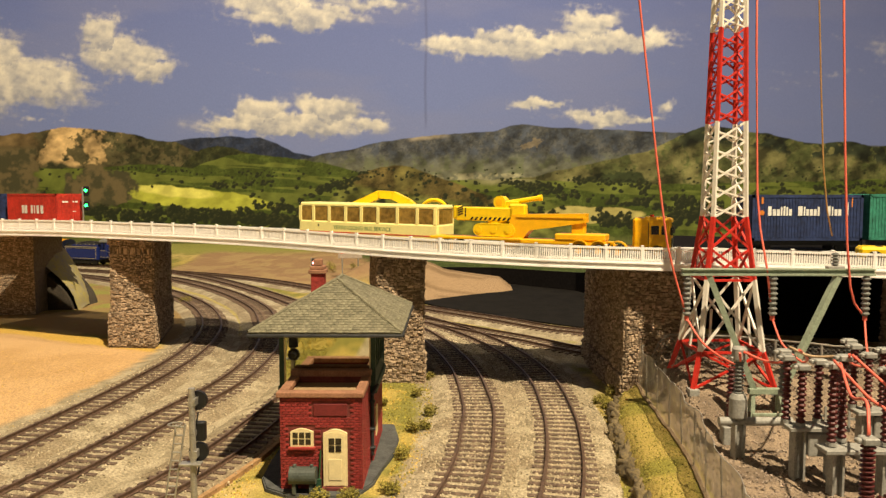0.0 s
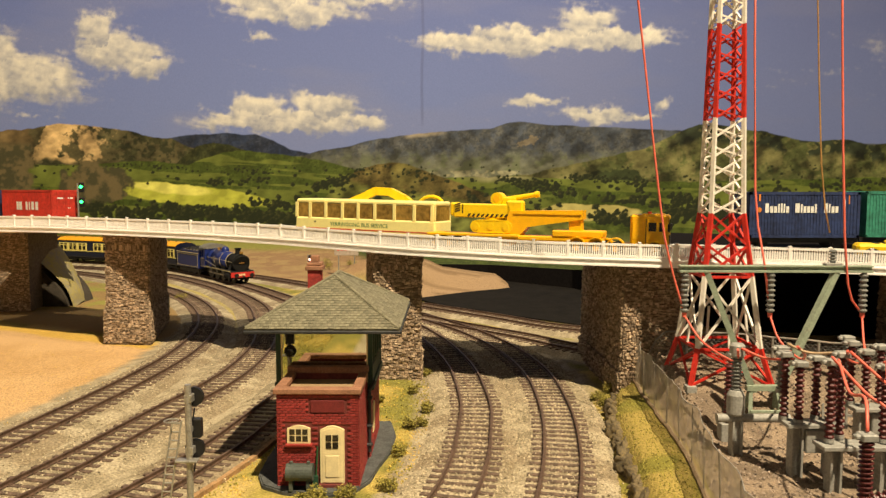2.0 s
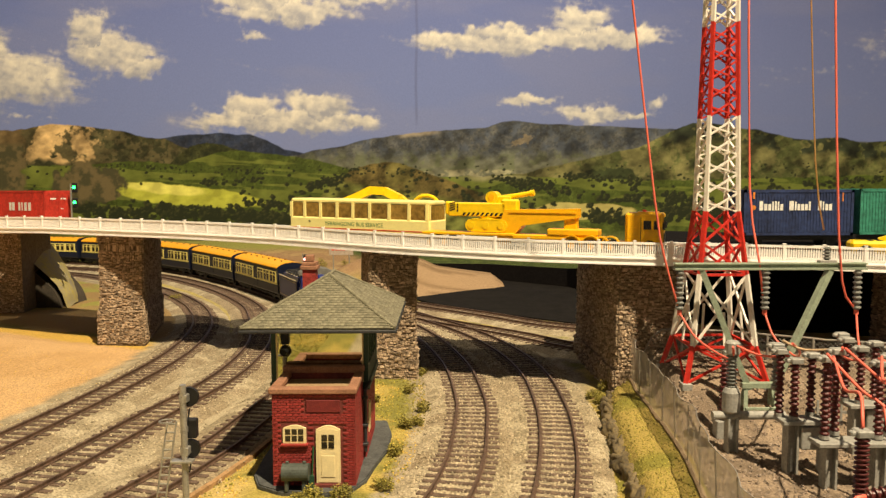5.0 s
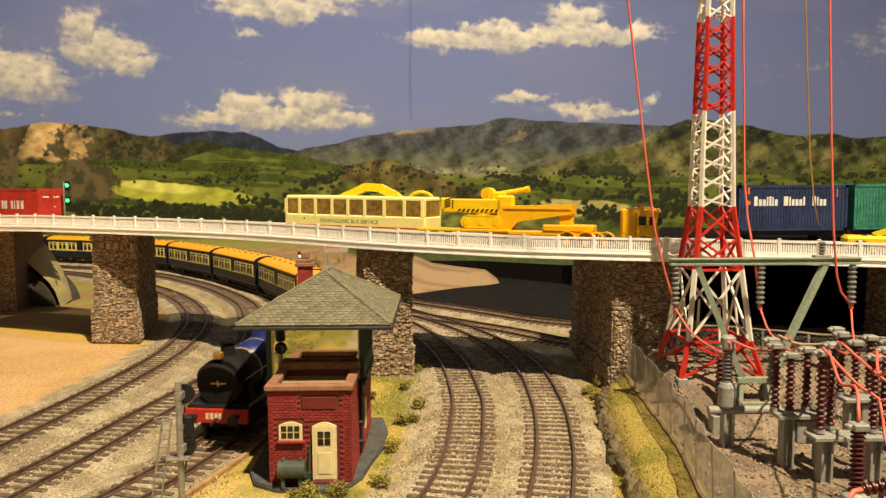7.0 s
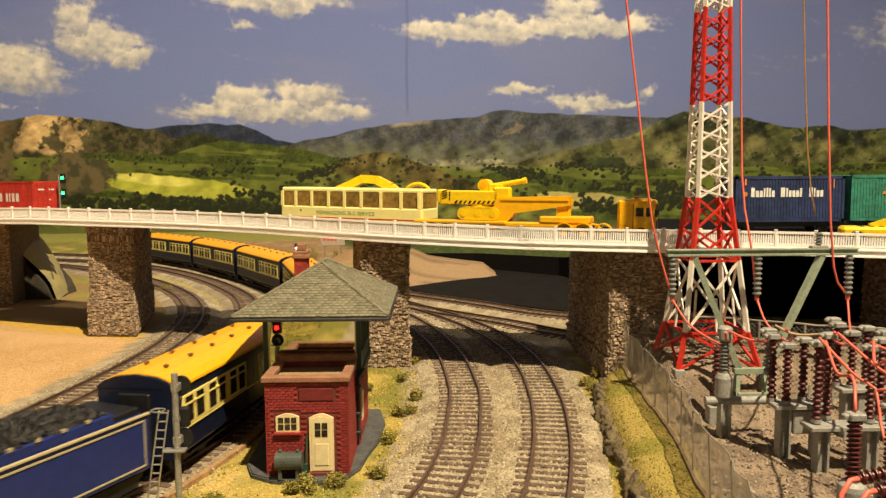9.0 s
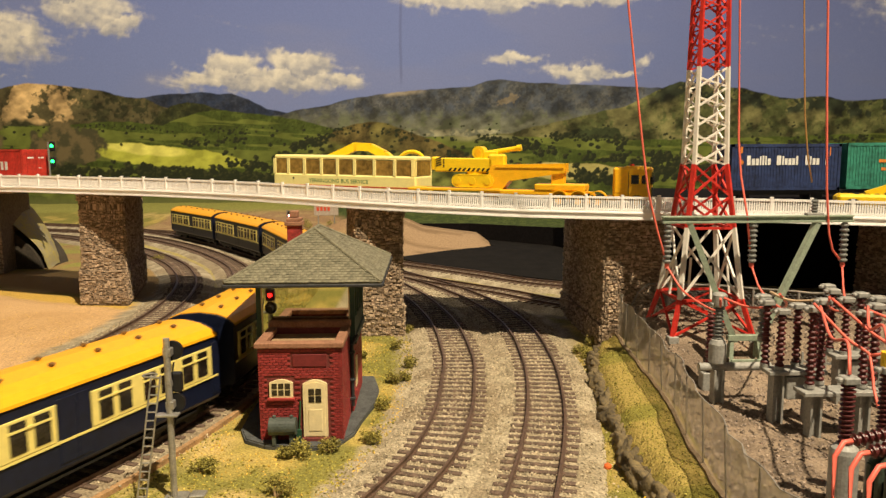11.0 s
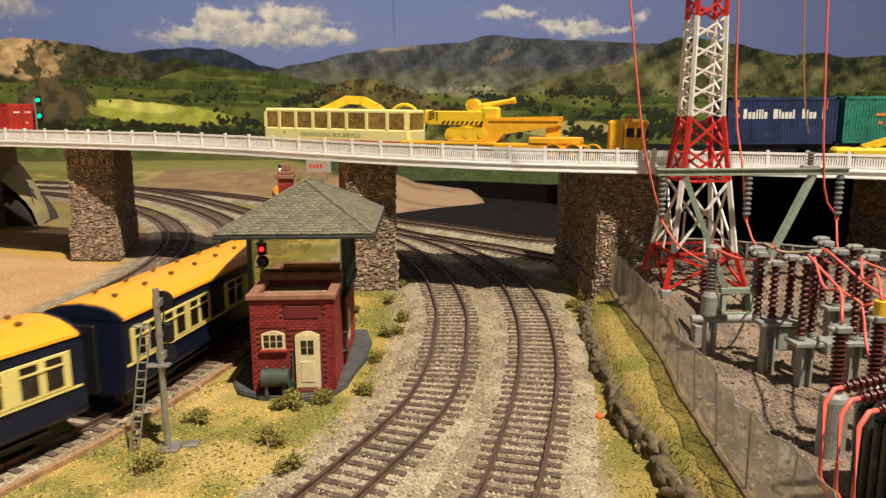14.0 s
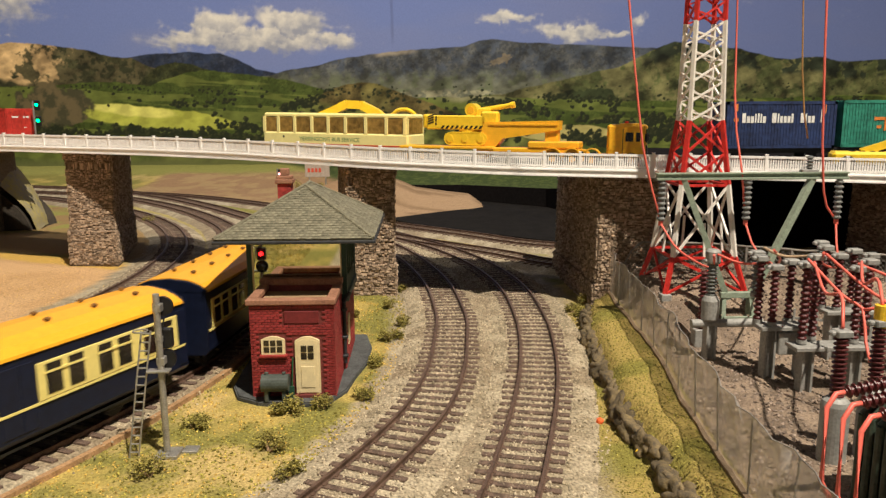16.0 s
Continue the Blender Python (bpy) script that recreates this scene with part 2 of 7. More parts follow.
def sheet(name, xs, ys, zs, colour, material):
    """A grid mesh with a colour for each point, in metres."""
    h, w = xs.shape
    v = np.stack([xs, ys, zs], -1).reshape(-1, 3)
    k = np.arange(h * w).reshape(h, w)
    f = np.stack([k[:-1, :-1], k[:-1, 1:], k[1:, 1:], k[1:, :-1]], -1).reshape(-1, 4)
    me = bpy.data.meshes.new(name)
    me.from_pydata(v.tolist(), [], f.tolist())
    at = me.color_attributes.new("paint", "FLOAT_COLOR", "POINT")
    rgba = np.ones((h * w, 4), np.float32)
    rgba[:, :3] = colour.reshape(-1, 3)
    at.data.foreach_set("color", rgba.ravel())
    me.materials.append(material)
    me.polygons.foreach_set("use_smooth", np.ones(len(me.polygons), bool))
    return new(name, me)


def painted(name, rough, noise_scale, amount, bump, dist=0.0008):
    """A material that takes its base colour from the sheet's own paint, broken up by fine noise."""
    m = bpy.data.materials.new(name)
    m.use_nodes = True
    nt = m.node_tree
    b = nt.nodes["Principled BSDF"]
    b.inputs["Roughness"].default_value = rough
    b.inputs["Specular IOR Level"].default_value = 0.2
    at = nt.nodes.new("ShaderNodeAttribute")
    at.attribute_name = "paint"
    tc = nt.nodes.new("ShaderNodeTexCoord")
    n = nt.nodes.new("ShaderNodeTexNoise")
    n.inputs["Scale"].default_value, n.inputs["Detail"].default_value = noise_scale, 4
    nt.links.new(tc.outputs["Object"], n.inputs["Vector"])
    mr = nt.nodes.new("ShaderNodeMapRange")
    mr.inputs["From Min"].default_value, mr.inputs["From Max"].default_value = 0.3, 0.7
    mr.inputs["To Min"].default_value, mr.inputs["To Max"].default_value = 1 - amount, 1 + amount
    mx = nt.nodes.new("ShaderNodeMix")
    mx.data_type, mx.blend_type = "RGBA", "MULTIPLY"
    mx.inputs["Factor"].default_value = 1.0
    nt.links.new(n.outputs["Fac"], mr.inputs["Value"])
    nt.links.new(at.outputs["Color"], mx.inputs["A"])
    nt.links.new(mr.outputs["Result"], mx.inputs["B"])
    nt.links.new(mx.outputs["Result"], b.inputs["Base Color"])
    bp = nt.nodes.new("ShaderNodeBump")
    bp.inputs["Strength"].default_value, bp.inputs["Distance"].default_value = bump, dist
    nt.links.new(n.outputs["Fac"], bp.inputs["Height"])
    nt.links.new(bp.outputs["Normal"], b.inputs["Normal"])
    return m


# ---- plan of the place, in millimetres ----
TRACKS = {
    "near_left": [(-235, 243), (-218, 354), (-206, 452), (-202, 534), (-208, 607), (-224, 682), (-253, 759), (-293, 833), (-356, 922), (-444, 1014), (-558, 1103), (-723, 1178)],
    "mid_left": [(-196, 217), (-179, 293), (-169, 339), (-158, 404), (-147, 464), (-144, 516), (-148, 583), (-160, 644), (-178, 708), (-208, 792), (-265, 894), (-331, 985), (-413, 1073), (-528, 1155), (-730, 1233)],
    "train_line": [(-900, -1100), (-620, -618), (-330, -120), (-276, 0), (-228, 90), (-182, 170), (-154, 224), (-127, 286), (-110, 345), (-103, 389), (-96, 441), (-92, 510), (-94, 583), (-106, 657), (-129, 733), (-169, 815), (-223, 901), (-291, 997), (-361, 1083), (-459, 1178), (-573, 1249), (-740, 1305), (-1057, 1353), (-1370, 1362), (-1960, 1370)],
    "right_one": [(-73, 130), (-47, 180), (-26, 220), (-8, 259), (3, 291), (11, 334), (15, 378), (17, 412), (16, 446), (12, 499), (3, 552), (-11, 609), (-31, 666), (-66, 740), (-124, 833)],
    "right_two": [(2, 150), (25, 212), (37, 255), (47, 296), (55, 339), (61, 389), (63, 429), (63, 475), (58, 522), (46, 576), (27, 629), (0, 682), (-50, 759), (-124, 839)],
    "branch": [(-124, 833), (-44, 737), (16, 672), (65, 624), (105, 576), (159, 534), (272, 475)],
    "rear_line": [(-507, 1194), (-333, 1103), (-185, 971), (-68, 837), (44, 727), (120, 657), (290, 592), (446, 534), (648, 464)],
}
LINES = {k: glide(v) for k, v in TRACKS.items()}
FACADE = glide([(-455, 660), (-380, 632), (-310, 603), (-241, 577), (-157, 543), (-101, 515), (-34, 481), (33, 454), (88, 440), (129, 432), (186, 424), (227, 413), (311, 386)])



def near_track(x, y, lines):
    """Distance in millimetres from points to the nearest of some lines."""
    best = np.full(x.shape, 1e9)
    for k in lines:
        for p in LINES[k][::6]:
            best = np.minimum(best, (x - p[0]) ** 2 + (y - p[1]) ** 2)
    return np.sqrt(best)


def across(line, x, y):
    """How far points lie to the right (+x) of a line that runs away from the viewer."""
    order = np.argsort(line[:, 1])
    return x - np.interp(y, line[order, 1], line[order, 0])


BANK = np.array([(81, 120), (81, 201), (80, 243), (79, 286), (85, 339), (90, 384), (100, 429), (117, 454)])
FENCE = glide([(85, 120), (89, 165), (93, 209), (99, 268), (105, 307), (109, 343), (112, 395), (116, 445)])


def ground_height(x, y):
    z = np.full(np.broadcast(x, y).shape, -5.2)
    z += 1.2 * (lump(x / 40, y / 40, 3) - 0.5)
    bank = np.interp(y, BANK[:, 1], BANK[:, 0])
    fence = np.interp(y, FENCE[:, 1], FENCE[:, 0])
    k = step01(x, bank - 3, bank + 4) * step01(-y, -464, -448)
    rise = 5.5 + 1.5 * (lump(x / 9, y / 9, 4) - 0.5)
    down = 4.5 * step01(x, fence + 1, fence + 9)
    z = z + k * (rise - down + 5.0)
    mound = 22 * step01(y, 345, 400) * step01(x, fence + 4, fence + 16) * step01(-y, -470, -448)
    z = z + mound
    # bare earth spit behind the tracks, high towards the left
    spit = step01(y + 8 * (lump(x / 20, y / 20, 9) - 0.5), 866 + 0.62 * np.clip(x + 37, 0, 200), 1000) * step01(-y, -1060, -1010) * step01(x, -200, -90)
    z = z + spit * np.interp(x, (-41, -22, -6, 20, 68, 78, 86), (38, 32, 24, 20, 14, 7, 0))
    far = step01(y, 1250, 1500)
    return z + far * 22 + 2.5 * (lump(x / 50, y / 50, 6) - 0.5) * step01(y, 1100, 1250)


def ground():
    """The modelled ground, from the board's front edge to the backdrop."""
    xs, ys = np.meshgrid(np.r_[np.arange(-2000, -800, 20), np.arange(-800, -400, 8), np.arange(-400, 360, 4), np.arange(360, 1981, 20)], np.r_[np.arange(-300, 140, 20), np.arange(140, 700, 4), np.arange(700, 1570, 8)])
    zs = ground_height(xs, ys)
    n1, n2, n3 = lump(xs / 22, ys / 22, 1), lump(xs / 60, ys / 60, 2), lump(xs / 7, ys / 7, 5)
    c = np.zeros(xs.shape + (3,)) + (0.44, 0.34, 0.095)
    c = mixed(c, step01(n1, 0.30, 0.50), (0.215, 0.20, 0.05))
    c = mixed(c, 0.8 * step01(n2 + 0.3 * n3, 0.74, 0.86), (0.54, 0.40, 0.16))
    # tan sand beside the left tracks
    left = across(LINES["near_left"], xs, ys)
    wob = 14 * (n1 - 0.5)
    edge = 602 - 0.468 * (xs + 243)
    sand = step01(-left, 18, 24) * step01(edge - ys + wob * 1.5, 8, 16)
    sand_c = mixed(np.zeros(c.shape) + (0.51, 0.32, 0.145), step01(n2, 0.35, 0.65), (0.58, 0.375, 0.185))
    c = c + (sand_c - c) * sand[..., None]
    yel = step01(-left, 18, 24) * step01(edge - ys + wob * 1.5, -10, -2) * step01(ys - edge - wob, -20, -12)
    c = mixed(c, yel, (0.62, 0.40, 0.09))
    # rough grass behind the bridge on the left
    grass = step01(-left, 14, 26) * step01(ys - edge, 6, 30)
    c = mixed(c, grass, (0.27, 0.18, 0.075))
    c = mixed(c, step01(ys, 600, 660) * (left > 0) * (across(LINES["train_line"], xs, ys) < 30) * step01(n1, 0.35, 0.5), (0.40, 0.33, 0.10))
    c = mixed(c, grass * step01(n1, 0.45, 0.55) * step01(ys, 770, 820), (0.25, 0.24, 0.06))
    # ballast between and beside the tracks
    d = near_track(xs, ys, list(LINES))
    reach = 35 - 11 * step01(ys, 600, 680)
    k = step01(reach - d - 12 * (n3 - 0.5), -3.5, 3.5) * (1 - step01(-ys, -128, -108) * step01(xs, -200, -190))
    between = (across(LINES["right_one"], xs, ys) > 0) & (across(LINES["right_two"], xs, ys) < 0) & (ys < 705)
    k = np.maximum(k, between * 1.0)
    k = k * (1 - step01(across(LINES["train_line"], xs, ys), 18, 22) * step01(-ys, -430, -380) * (across(LINES["right_one"], xs, ys) < -30 - 8 * n1))
    ball = mixed(np.zeros(c.shape) + (0.28, 0.235, 0.155), step01(n3, 0.4, 0.6), (0.42, 0.36, 0.25))
    c = c + (ball - c) * k[..., None]
    # brown earth and green strips beyond the tracks
    beyond = step01(ys, 910, 960) * step01(across(LINES["rear_line"], xs, ys) + wob, 24, 40)
    c = mixed(c, beyond, (0.30, 0.19, 0.10))
    c = mixed(c, beyond * step01(n1, 0.52, 0.6), (0.36, 0.25, 0.12))
    c = mixed(c, beyond * step01(xs, -110, -40) * step01(n2 + 0.3 * n3, 0.4, 0.6), (0.44, 0.30, 0.17))
    green = step01(ys + 60 * (n2 - 0.5), 1385, 1430)
    c = mixed(c, green * step01(-xs, -40, 40), (0.27, 0.265, 0.07))
    spit = step01(ys, 850 + 0.62 * np.clip(xs + 37, 0, 200), 868 + 0.62 * np.clip(xs + 37, 0, 200)) * step01(xs, -120, -60)
    c = mixed(c, spit, (0.33, 0.225, 0.13))
    c = mixed(c, spit * step01(lump(xs / 60, ys / 9, 17), 0.52, 0.6), (0.22, 0.145, 0.08))
    wood = step01(ys + 30 * (n1 - 0.5), 1060, 1090) * step01(xs + 0.6 * (ys - 1070), -10, 30)
    c = mixed(c, wood, (0.045, 0.065, 0.018))
    c = mixed(c, wood * step01(n3, 0.5, 0.62), (0.085, 0.11, 0.03))
    # dark gravel in the electrical yard and the mossy bank beside it
    fence = np.interp(ys, FENCE[:, 1], FENCE[:, 0])
    bank = np.interp(ys, BANK[:, 1], BANK[:, 0])
    moss = step01(xs, bank - 30, bank - 10) * step01(-ys, -498, -465)
    mc = mixed(np.zeros(c.shape) + (0.34, 0.26, 0.075), step01(n1, 0.45, 0.6), (0.21, 0.19, 0.04))
    c = c + (mc - c) * moss[..., None]
    yard = step01(xs, fence + 1, fence + 6) * step01(-ys, -532, -498)
    yc = mixed(np.zeros(c.shape) + (0.17, 0.13, 0.095), step01(n3, 0.4, 0.62), (0.28, 0.215, 0.155))
    c = c + (yc - c) * yard[..., None]
    ob = sheet("ground", xs * MM, ys * MM, zs * MM, c, painted("scenic_ground", 0.95, 1100, 0.38, 0.9))
    tagged(ob, "scenic layout ground of sand, grass scatter and gravel", "ground", kind="structure")


def track_bed(name, line, stones):
    """A bank of ballast, the sleepers and two rails along one line."""
    root = tagged(new("track"), "brown rusty rails on dark sleepers in grey stone ballast", "railway track", "tracks of the layout", "structure")
    prof = ((-27, -5.8), (-20, -3.4), (-15, -2.7), (0, -2.6), (15, -2.7), (20, -3.4), (27, -5.8))
    if name == "train_line":
        prof = ((-18, -6.2), (-16.5, -3.6), (-15, -2.7)) + prof[3:]
    xs, ys = np.array([offset(line, d)[:, 0] for d, _ in prof]), np.array([offset(line, d)[:, 1] for d, _ in prof])
    zs = np.array([[z] * len(line) for _, z in prof])
    n3, n1 = lump(xs / 7, ys / 7, 5), lump(xs / 30, ys / 30, 8)
    c = mixed(np.zeros(xs.shape + (3,)) + (0.28, 0.235, 0.155), step01(n3, 0.4, 0.6), (0.42, 0.36, 0.25))
    c = mixed(c, step01(n1, 0.5, 0.62) * 0.6, (0.23, 0.175, 0.11))
    bed = sheet("ballast", xs[::-1] * MM, ys[::-1] * MM, zs * MM + (n3 - 0.5) * 0.0006, c, BED)
    bed.parent = root
    for side in (-1, 1):
        bm = bmesh.new()
        prof = [(-0.9, -2.0), (-0.35, -1.6), (-0.35, -0.7), (-0.55, -0.5), (-0.55, 0), (0.55, 0), (0.55, -0.5), (0.35, -0.7), (0.35, -1.6), (0.9, -2.0)]
        rows = [[bm.verts.new((*(p * MM), z * MM)) for p in offset(line, side * 8.55 + d)] for d, z in prof]
        for a, b in zip(rows, rows[1:]):
            for k in range(len(a) - 1):
                bm.faces.new((a[k], a[k + 1], b[k + 1], b[k]))
        bmesh.ops.recalc_face_normals(bm, faces=bm.faces[:])
        part("rail", bm, RAIL, root)
    rng = random.Random(name)
    length = (len(line) - 1) * 2.0
    s = 3.0
    while s < length - 2:
        p, a = on_line(line, s)
        s += rng.uniform(6.4, 7.1)
        if p[1] < 120:
            continue
        ob = new("sleeper", rng.choice(SLEEPERS))
        ob.parent = root
        ob.matrix_basis = pose(p[0] * MM, p[1] * MM, rng.uniform(-0.15, 0.1) * MM, 0, 0, math.degrees(a) + rng.uniform(-1.3, 1.3))
        if p[1] > 150:
            for side in (-8.55, 8.55):
                ob2 = new("rail_chair", CHAIR)
                ob2.parent = ob
                ob2.matrix_basis = pose(0, side * MM, 0)
    if stones:
        r = np.random.RandomState(len(line))
        k = r.randint(0, len(line), stones)
        k = k[(line[k, 1] > 140) & (line[k, 1] < 700)]
        d = np.clip(r.normal(0, 14, len(k)), -29, 29)
        t = np.gradient(line, axis=0)
        t /= np.hypot(*t.T)[:, None]
        p = line[k] + d[:, None] * np.stack([-t[k, 1], t[k, 0]], 1) + r.uniform(-1, 1, (len(k), 2))
        keep = np.abs(np.abs(d) - 8.55) > 1.0
        z = np.interp(np.abs(d), (0, 15, 20, 27), (-2.45, -2.5, -3.2, -5.5)) + r.uniform(-0.25, 0.2, len(k))
        size = r.uniform(0.35, 0.85, (len(k), 3)) * (1, 1, 0.8)
        many("ballast_stones", OCTA_V, OCTA_F, np.c_[p, z][keep], size[keep], r.uniform(0, 6.3, (len(k), 2))[keep], GRAVEL, root)
    return root


BED = painted("ballast_bed", 0.95, 900, 0.45, 1.0)
SLEEPERS = []
for k in range(4):
    bm = bmesh.new()
    w = (14.2, 14.6, 15.0, 15.3)[k]
    box(bm, -1.35, 1.35, -w, w - 0.4 * (k % 2), -3.6, -2.0, bevel=0.15)
    SLEEPERS.append(mesh_of(bm, "sleeper", SLEEPER))
CHAIR = mesh_of(boxes((-0.9, 0.9, -1.7, 1.7, -2.0, -1.55), bevel=0.1), "rail_chair", RAIL)
ground()
for k, v in LINES.items():
    track_bed(k, v, {"right_one": 15000, "right_two": 15000, "near_left": 9000, "mid_left": 10000, "train_line": 9000}.get(k, 0))


def backdrop():
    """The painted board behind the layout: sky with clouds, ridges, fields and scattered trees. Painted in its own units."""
    px, py = np.meshgrid(np.r_[np.arange(-420, -60, 6), np.arange(-60, 1640, 1.5), np.arange(1640, 2000, 6)], np.r_[np.arange(-330, 0, 5), np.arange(0, 205, 2.4), np.arange(205, 415, 1.2), np.arange(415, 600, 6)])
    xs, zs = (px - 784) * 1.199, 122.5 + (338 - py) * 1.199
    n = lambda s, k, o=5, ax=1.0: lump((px + 900) / (s * ax), (py + 900) / s, k, o)
    sky = mixed(np.zeros(px.shape + (3,)) + (0.085, 0.115, 0.31), step01(py, -200, 270), (0.15, 0.20, 0.43))
    sky = mixed(sky, 0.25 * step01(n(70, 2, 4, 3), 0.45, 0.7), (0.20, 0.22, 0.36))
    sky = mixed(sky, 0.42 * step01(px + 0.25 * py, 750, 1500), (0.062, 0.072, 0.165))
    # heaped clouds: (centre x, y, half width, half height, strength)
    warp_x, warp_y = 50 * (n(40, 5) - 0.5) + 22 * (n(13, 32) - 0.5), 34 * (n(34, 6) - 0.5) + 16 * (n(11, 33) - 0.5)
    body, lit = np.zeros(px.shape), np.zeros(px.shape)
    for cx, cy, a, b, k in ((30, 145, 125, 50, 0.95), (-40, 110, 90, 50, 0.9), (178, 55, 34, 36, 1.0), (215, 100, 62, 34, 1.1), (262, 125, 40, 22, 0.9),
                            (490, 215, 150, 20, 1.1), (450, 198, 50, 22, 1.0), (575, 188, 55, 26, 1.1), (640, 218, 50, 12, 0.7), (380, 214, 40, 8, 0.6),
                            (850, 82, 130, 20, 1.0), (870, 66, 60, 18, 1.0), (1030, 50, 48, 34, 1.0), (1060, 76, 120, 16, 1.0), (940, 80, 70, 20, 1.0),
                            (520, 30, 130, 22, 0.9), (470, 12, 90, 26, 0.9), (640, 8, 110, 14, 0.6), (460, 72, 30, 8, 0.6),
                            (1050, 205, 80, 16, 0.85), (940, 182, 60, 10, 0.75), (1160, 190, 30, 16, 0.6), (1120, 210, 60, 10, 0.7),
                            (60, 212, 60, 6, 0.4), (1480, 130, 160, 8, 0.22), (1330, 150, 60, 5, 0.25), (440, 120, 70, 8, 0.25), (1700, 90, 160, 50, 0.8), (-250, 40, 130, 60, 0.9)):
        e = k * np.exp(-(np.abs((px + warp_x - cx) / a) ** 2.4 + np.abs((py + warp_y - cy) / b) ** 2.4))
        lit = np.where(e > body, np.clip((cy - py) / b * 0.5 + 0.55, 0, 1), lit)
        body = np.maximum(body, e)
    streak = lump((px + 0.35 * py + 900) / 34, (py - 0.2 * px + 1300) / 6, 34, 4)
    puff = step01(body + 0.35 * (n(22, 7) - 0.5) + 0.4 * (n(7, 8) - 0.5) + 0.55 * (streak - 0.5), 0.18, 0.66)
    white = mixed(np.zeros(sky.shape) + (0.27, 0.29, 0.36), np.clip(lit * 0.75 + 1.3 * (n(13, 9) - 0.45) + 0.5 * (streak - 0.5), 0, 1), (0.64, 0.62, 0.56))
    c = sky + (white - sky) * (puff * np.clip(body * 1.6, 0.25, 1))[..., None]
    tex, fine, mid, grain = n(14, 11), n(5.5, 12, 3), n(45, 13), n(3.2, 14, 2)
    # relief of spurs and gullies, as the painter lit it from the left
    high = lambda dx: lump((px + dx + 0.5 * py + 900) / 46, (py - 0.15 * px + 1300) / 30, 41, 5)
    relief = np.clip((high(7) - high(-7)) * 5.0, -0.85, 1.1)

    def ridge(points, rough, seed):
        p = np.array(points, float)
        return np.interp(px, p[:, 0], p[:, 1]) + rough * (lump((px + 800) / 24, px * 0 + 3, seed, 4) - 0.5)

    def hill(c, top, near, shade, patches=(), lit=0.6):
        k = step01(py - top, -1.0, 1.0)
        h = mixed(np.zeros(c.shape) + near, step01(tex + 0.7 * (fine - 0.5), 0.25, 0.75), shade)
        h = mixed(h, 0.55 * step01(fine + 0.9 * (grain - 0.5) + 0.6 * (mid - 0.5), 0.5, 0.7), np.asarray(near) * 0.45)
        for mask, col in patches:
            h = mixed(h, mask, col)
        h = h * (1 + lit * relief)[..., None]
        return c + (h - c) * k[..., None]

    c = hill(c, ridge([(-420, 260), (280, 250), (310, 243), (350, 239), (400, 236), (425, 240), (450, 239), (480, 250), (510, 266), (560, 275), (2000, 330)], 4, 21), (0.020, 0.030, 0.060), (0.034, 0.042, 0.066), (), 0.5)
    far = ridge([(-420, 330), (535, 276), (560, 268), (600, 262), (650, 250), (700, 241), (740, 238), (780, 234), (820, 231), (860, 229), (890, 219), (915, 217), (960, 221), (1040, 225), (1110, 228), (1190, 232), (1260, 250), (2000, 262)], 4, 22)
    c = hill(c, far, (0.052, 0.062, 0.080), (0.085, 0.088, 0.085), ((0.7 * step01(py, 262, 300), (0.15, 0.155, 0.095)), (0.6 * step01(tex, 0.5, 0.6) * step01(py, 258, 290), (0.10, 0.12, 0.06)),
                                                             (0.7 * step01(1 - ((px - 930) / 24) ** 2 - ((py - 250 + 0.25 * (px - 930)) / 9) ** 2 + 2.4 * (fine - 0.5) + 1.5 * (tex - 0.5), 0.2, 0.7), (0.22, 0.18, 0.12)),
                                                             (step01(np.abs(px - 745), 45, 15) * step01(py - far, 9, 2) * 0.8, (0.36, 0.31, 0.23)),
                                                             (step01(1 - ((px - 850) / 130) ** 2 - ((py - 308) / 8) ** 2, 0.0, 0.6) * step01(tex + 0.5 * (fine - 0.5), 0.4, 0.6), (0.25, 0.24, 0.15))))
    right = ridge([(-420, 420), (930, 308), (980, 296), (1040, 284), (1090, 272), (1130, 262), (1165, 248), (1195, 232), (1225, 220), (1262, 223), (1300, 229), (1345, 234), (1390, 246), (1430, 250), (1480, 247), (1520, 255), (1568, 253), (1700, 250), (2000, 240)], 5, 23)
    woods = step01(tex + 0.5 * (mid - 0.5) + 0.3 * (fine - 0.5), 0.44, 0.52) * step01(py - right + 14 * (mid - 0.5), 34, 22) * step01(px, 1150, 1200)
    c = hill(c, right, (0.055, 0.066, 0.022), (0.095, 0.098, 0.036), ((step01(mid + 0.4 * (fine - 0.5), 0.45, 0.62) * 0.7, (0.145, 0.135, 0.055)), (woods, (0.020, 0.026, 0.014)),
                                                                (step01(1 - ((px - 1080) / 60) ** 2 - ((py - 312) / 16) ** 2 + 1.4 * (tex - 0.5), 0.2, 0.4), (0.024, 0.032, 0.012))), 0.8)
    left = ridge([(-420, 232), (0, 234), (40, 231), (70, 226), (105, 221), (150, 224), (200, 230), (240, 236), (270, 244), (300, 247), (340, 262), (420, 270), (500, 290), (590, 302), (700, 330), (2000, 420)], 6, 24)
    tan_k = step01(64 - np.abs(px - 120 + 0.5 * (py - 250)) + 60 * (tex - 0.5) + 14 * (fine - 0.5), 0, 12) * step01(288 - py + 40 * (mid - 0.5), 0, 12) * step01(n(24, 51) + 0.25 * (fine - 0.5), 0.38, 0.47)
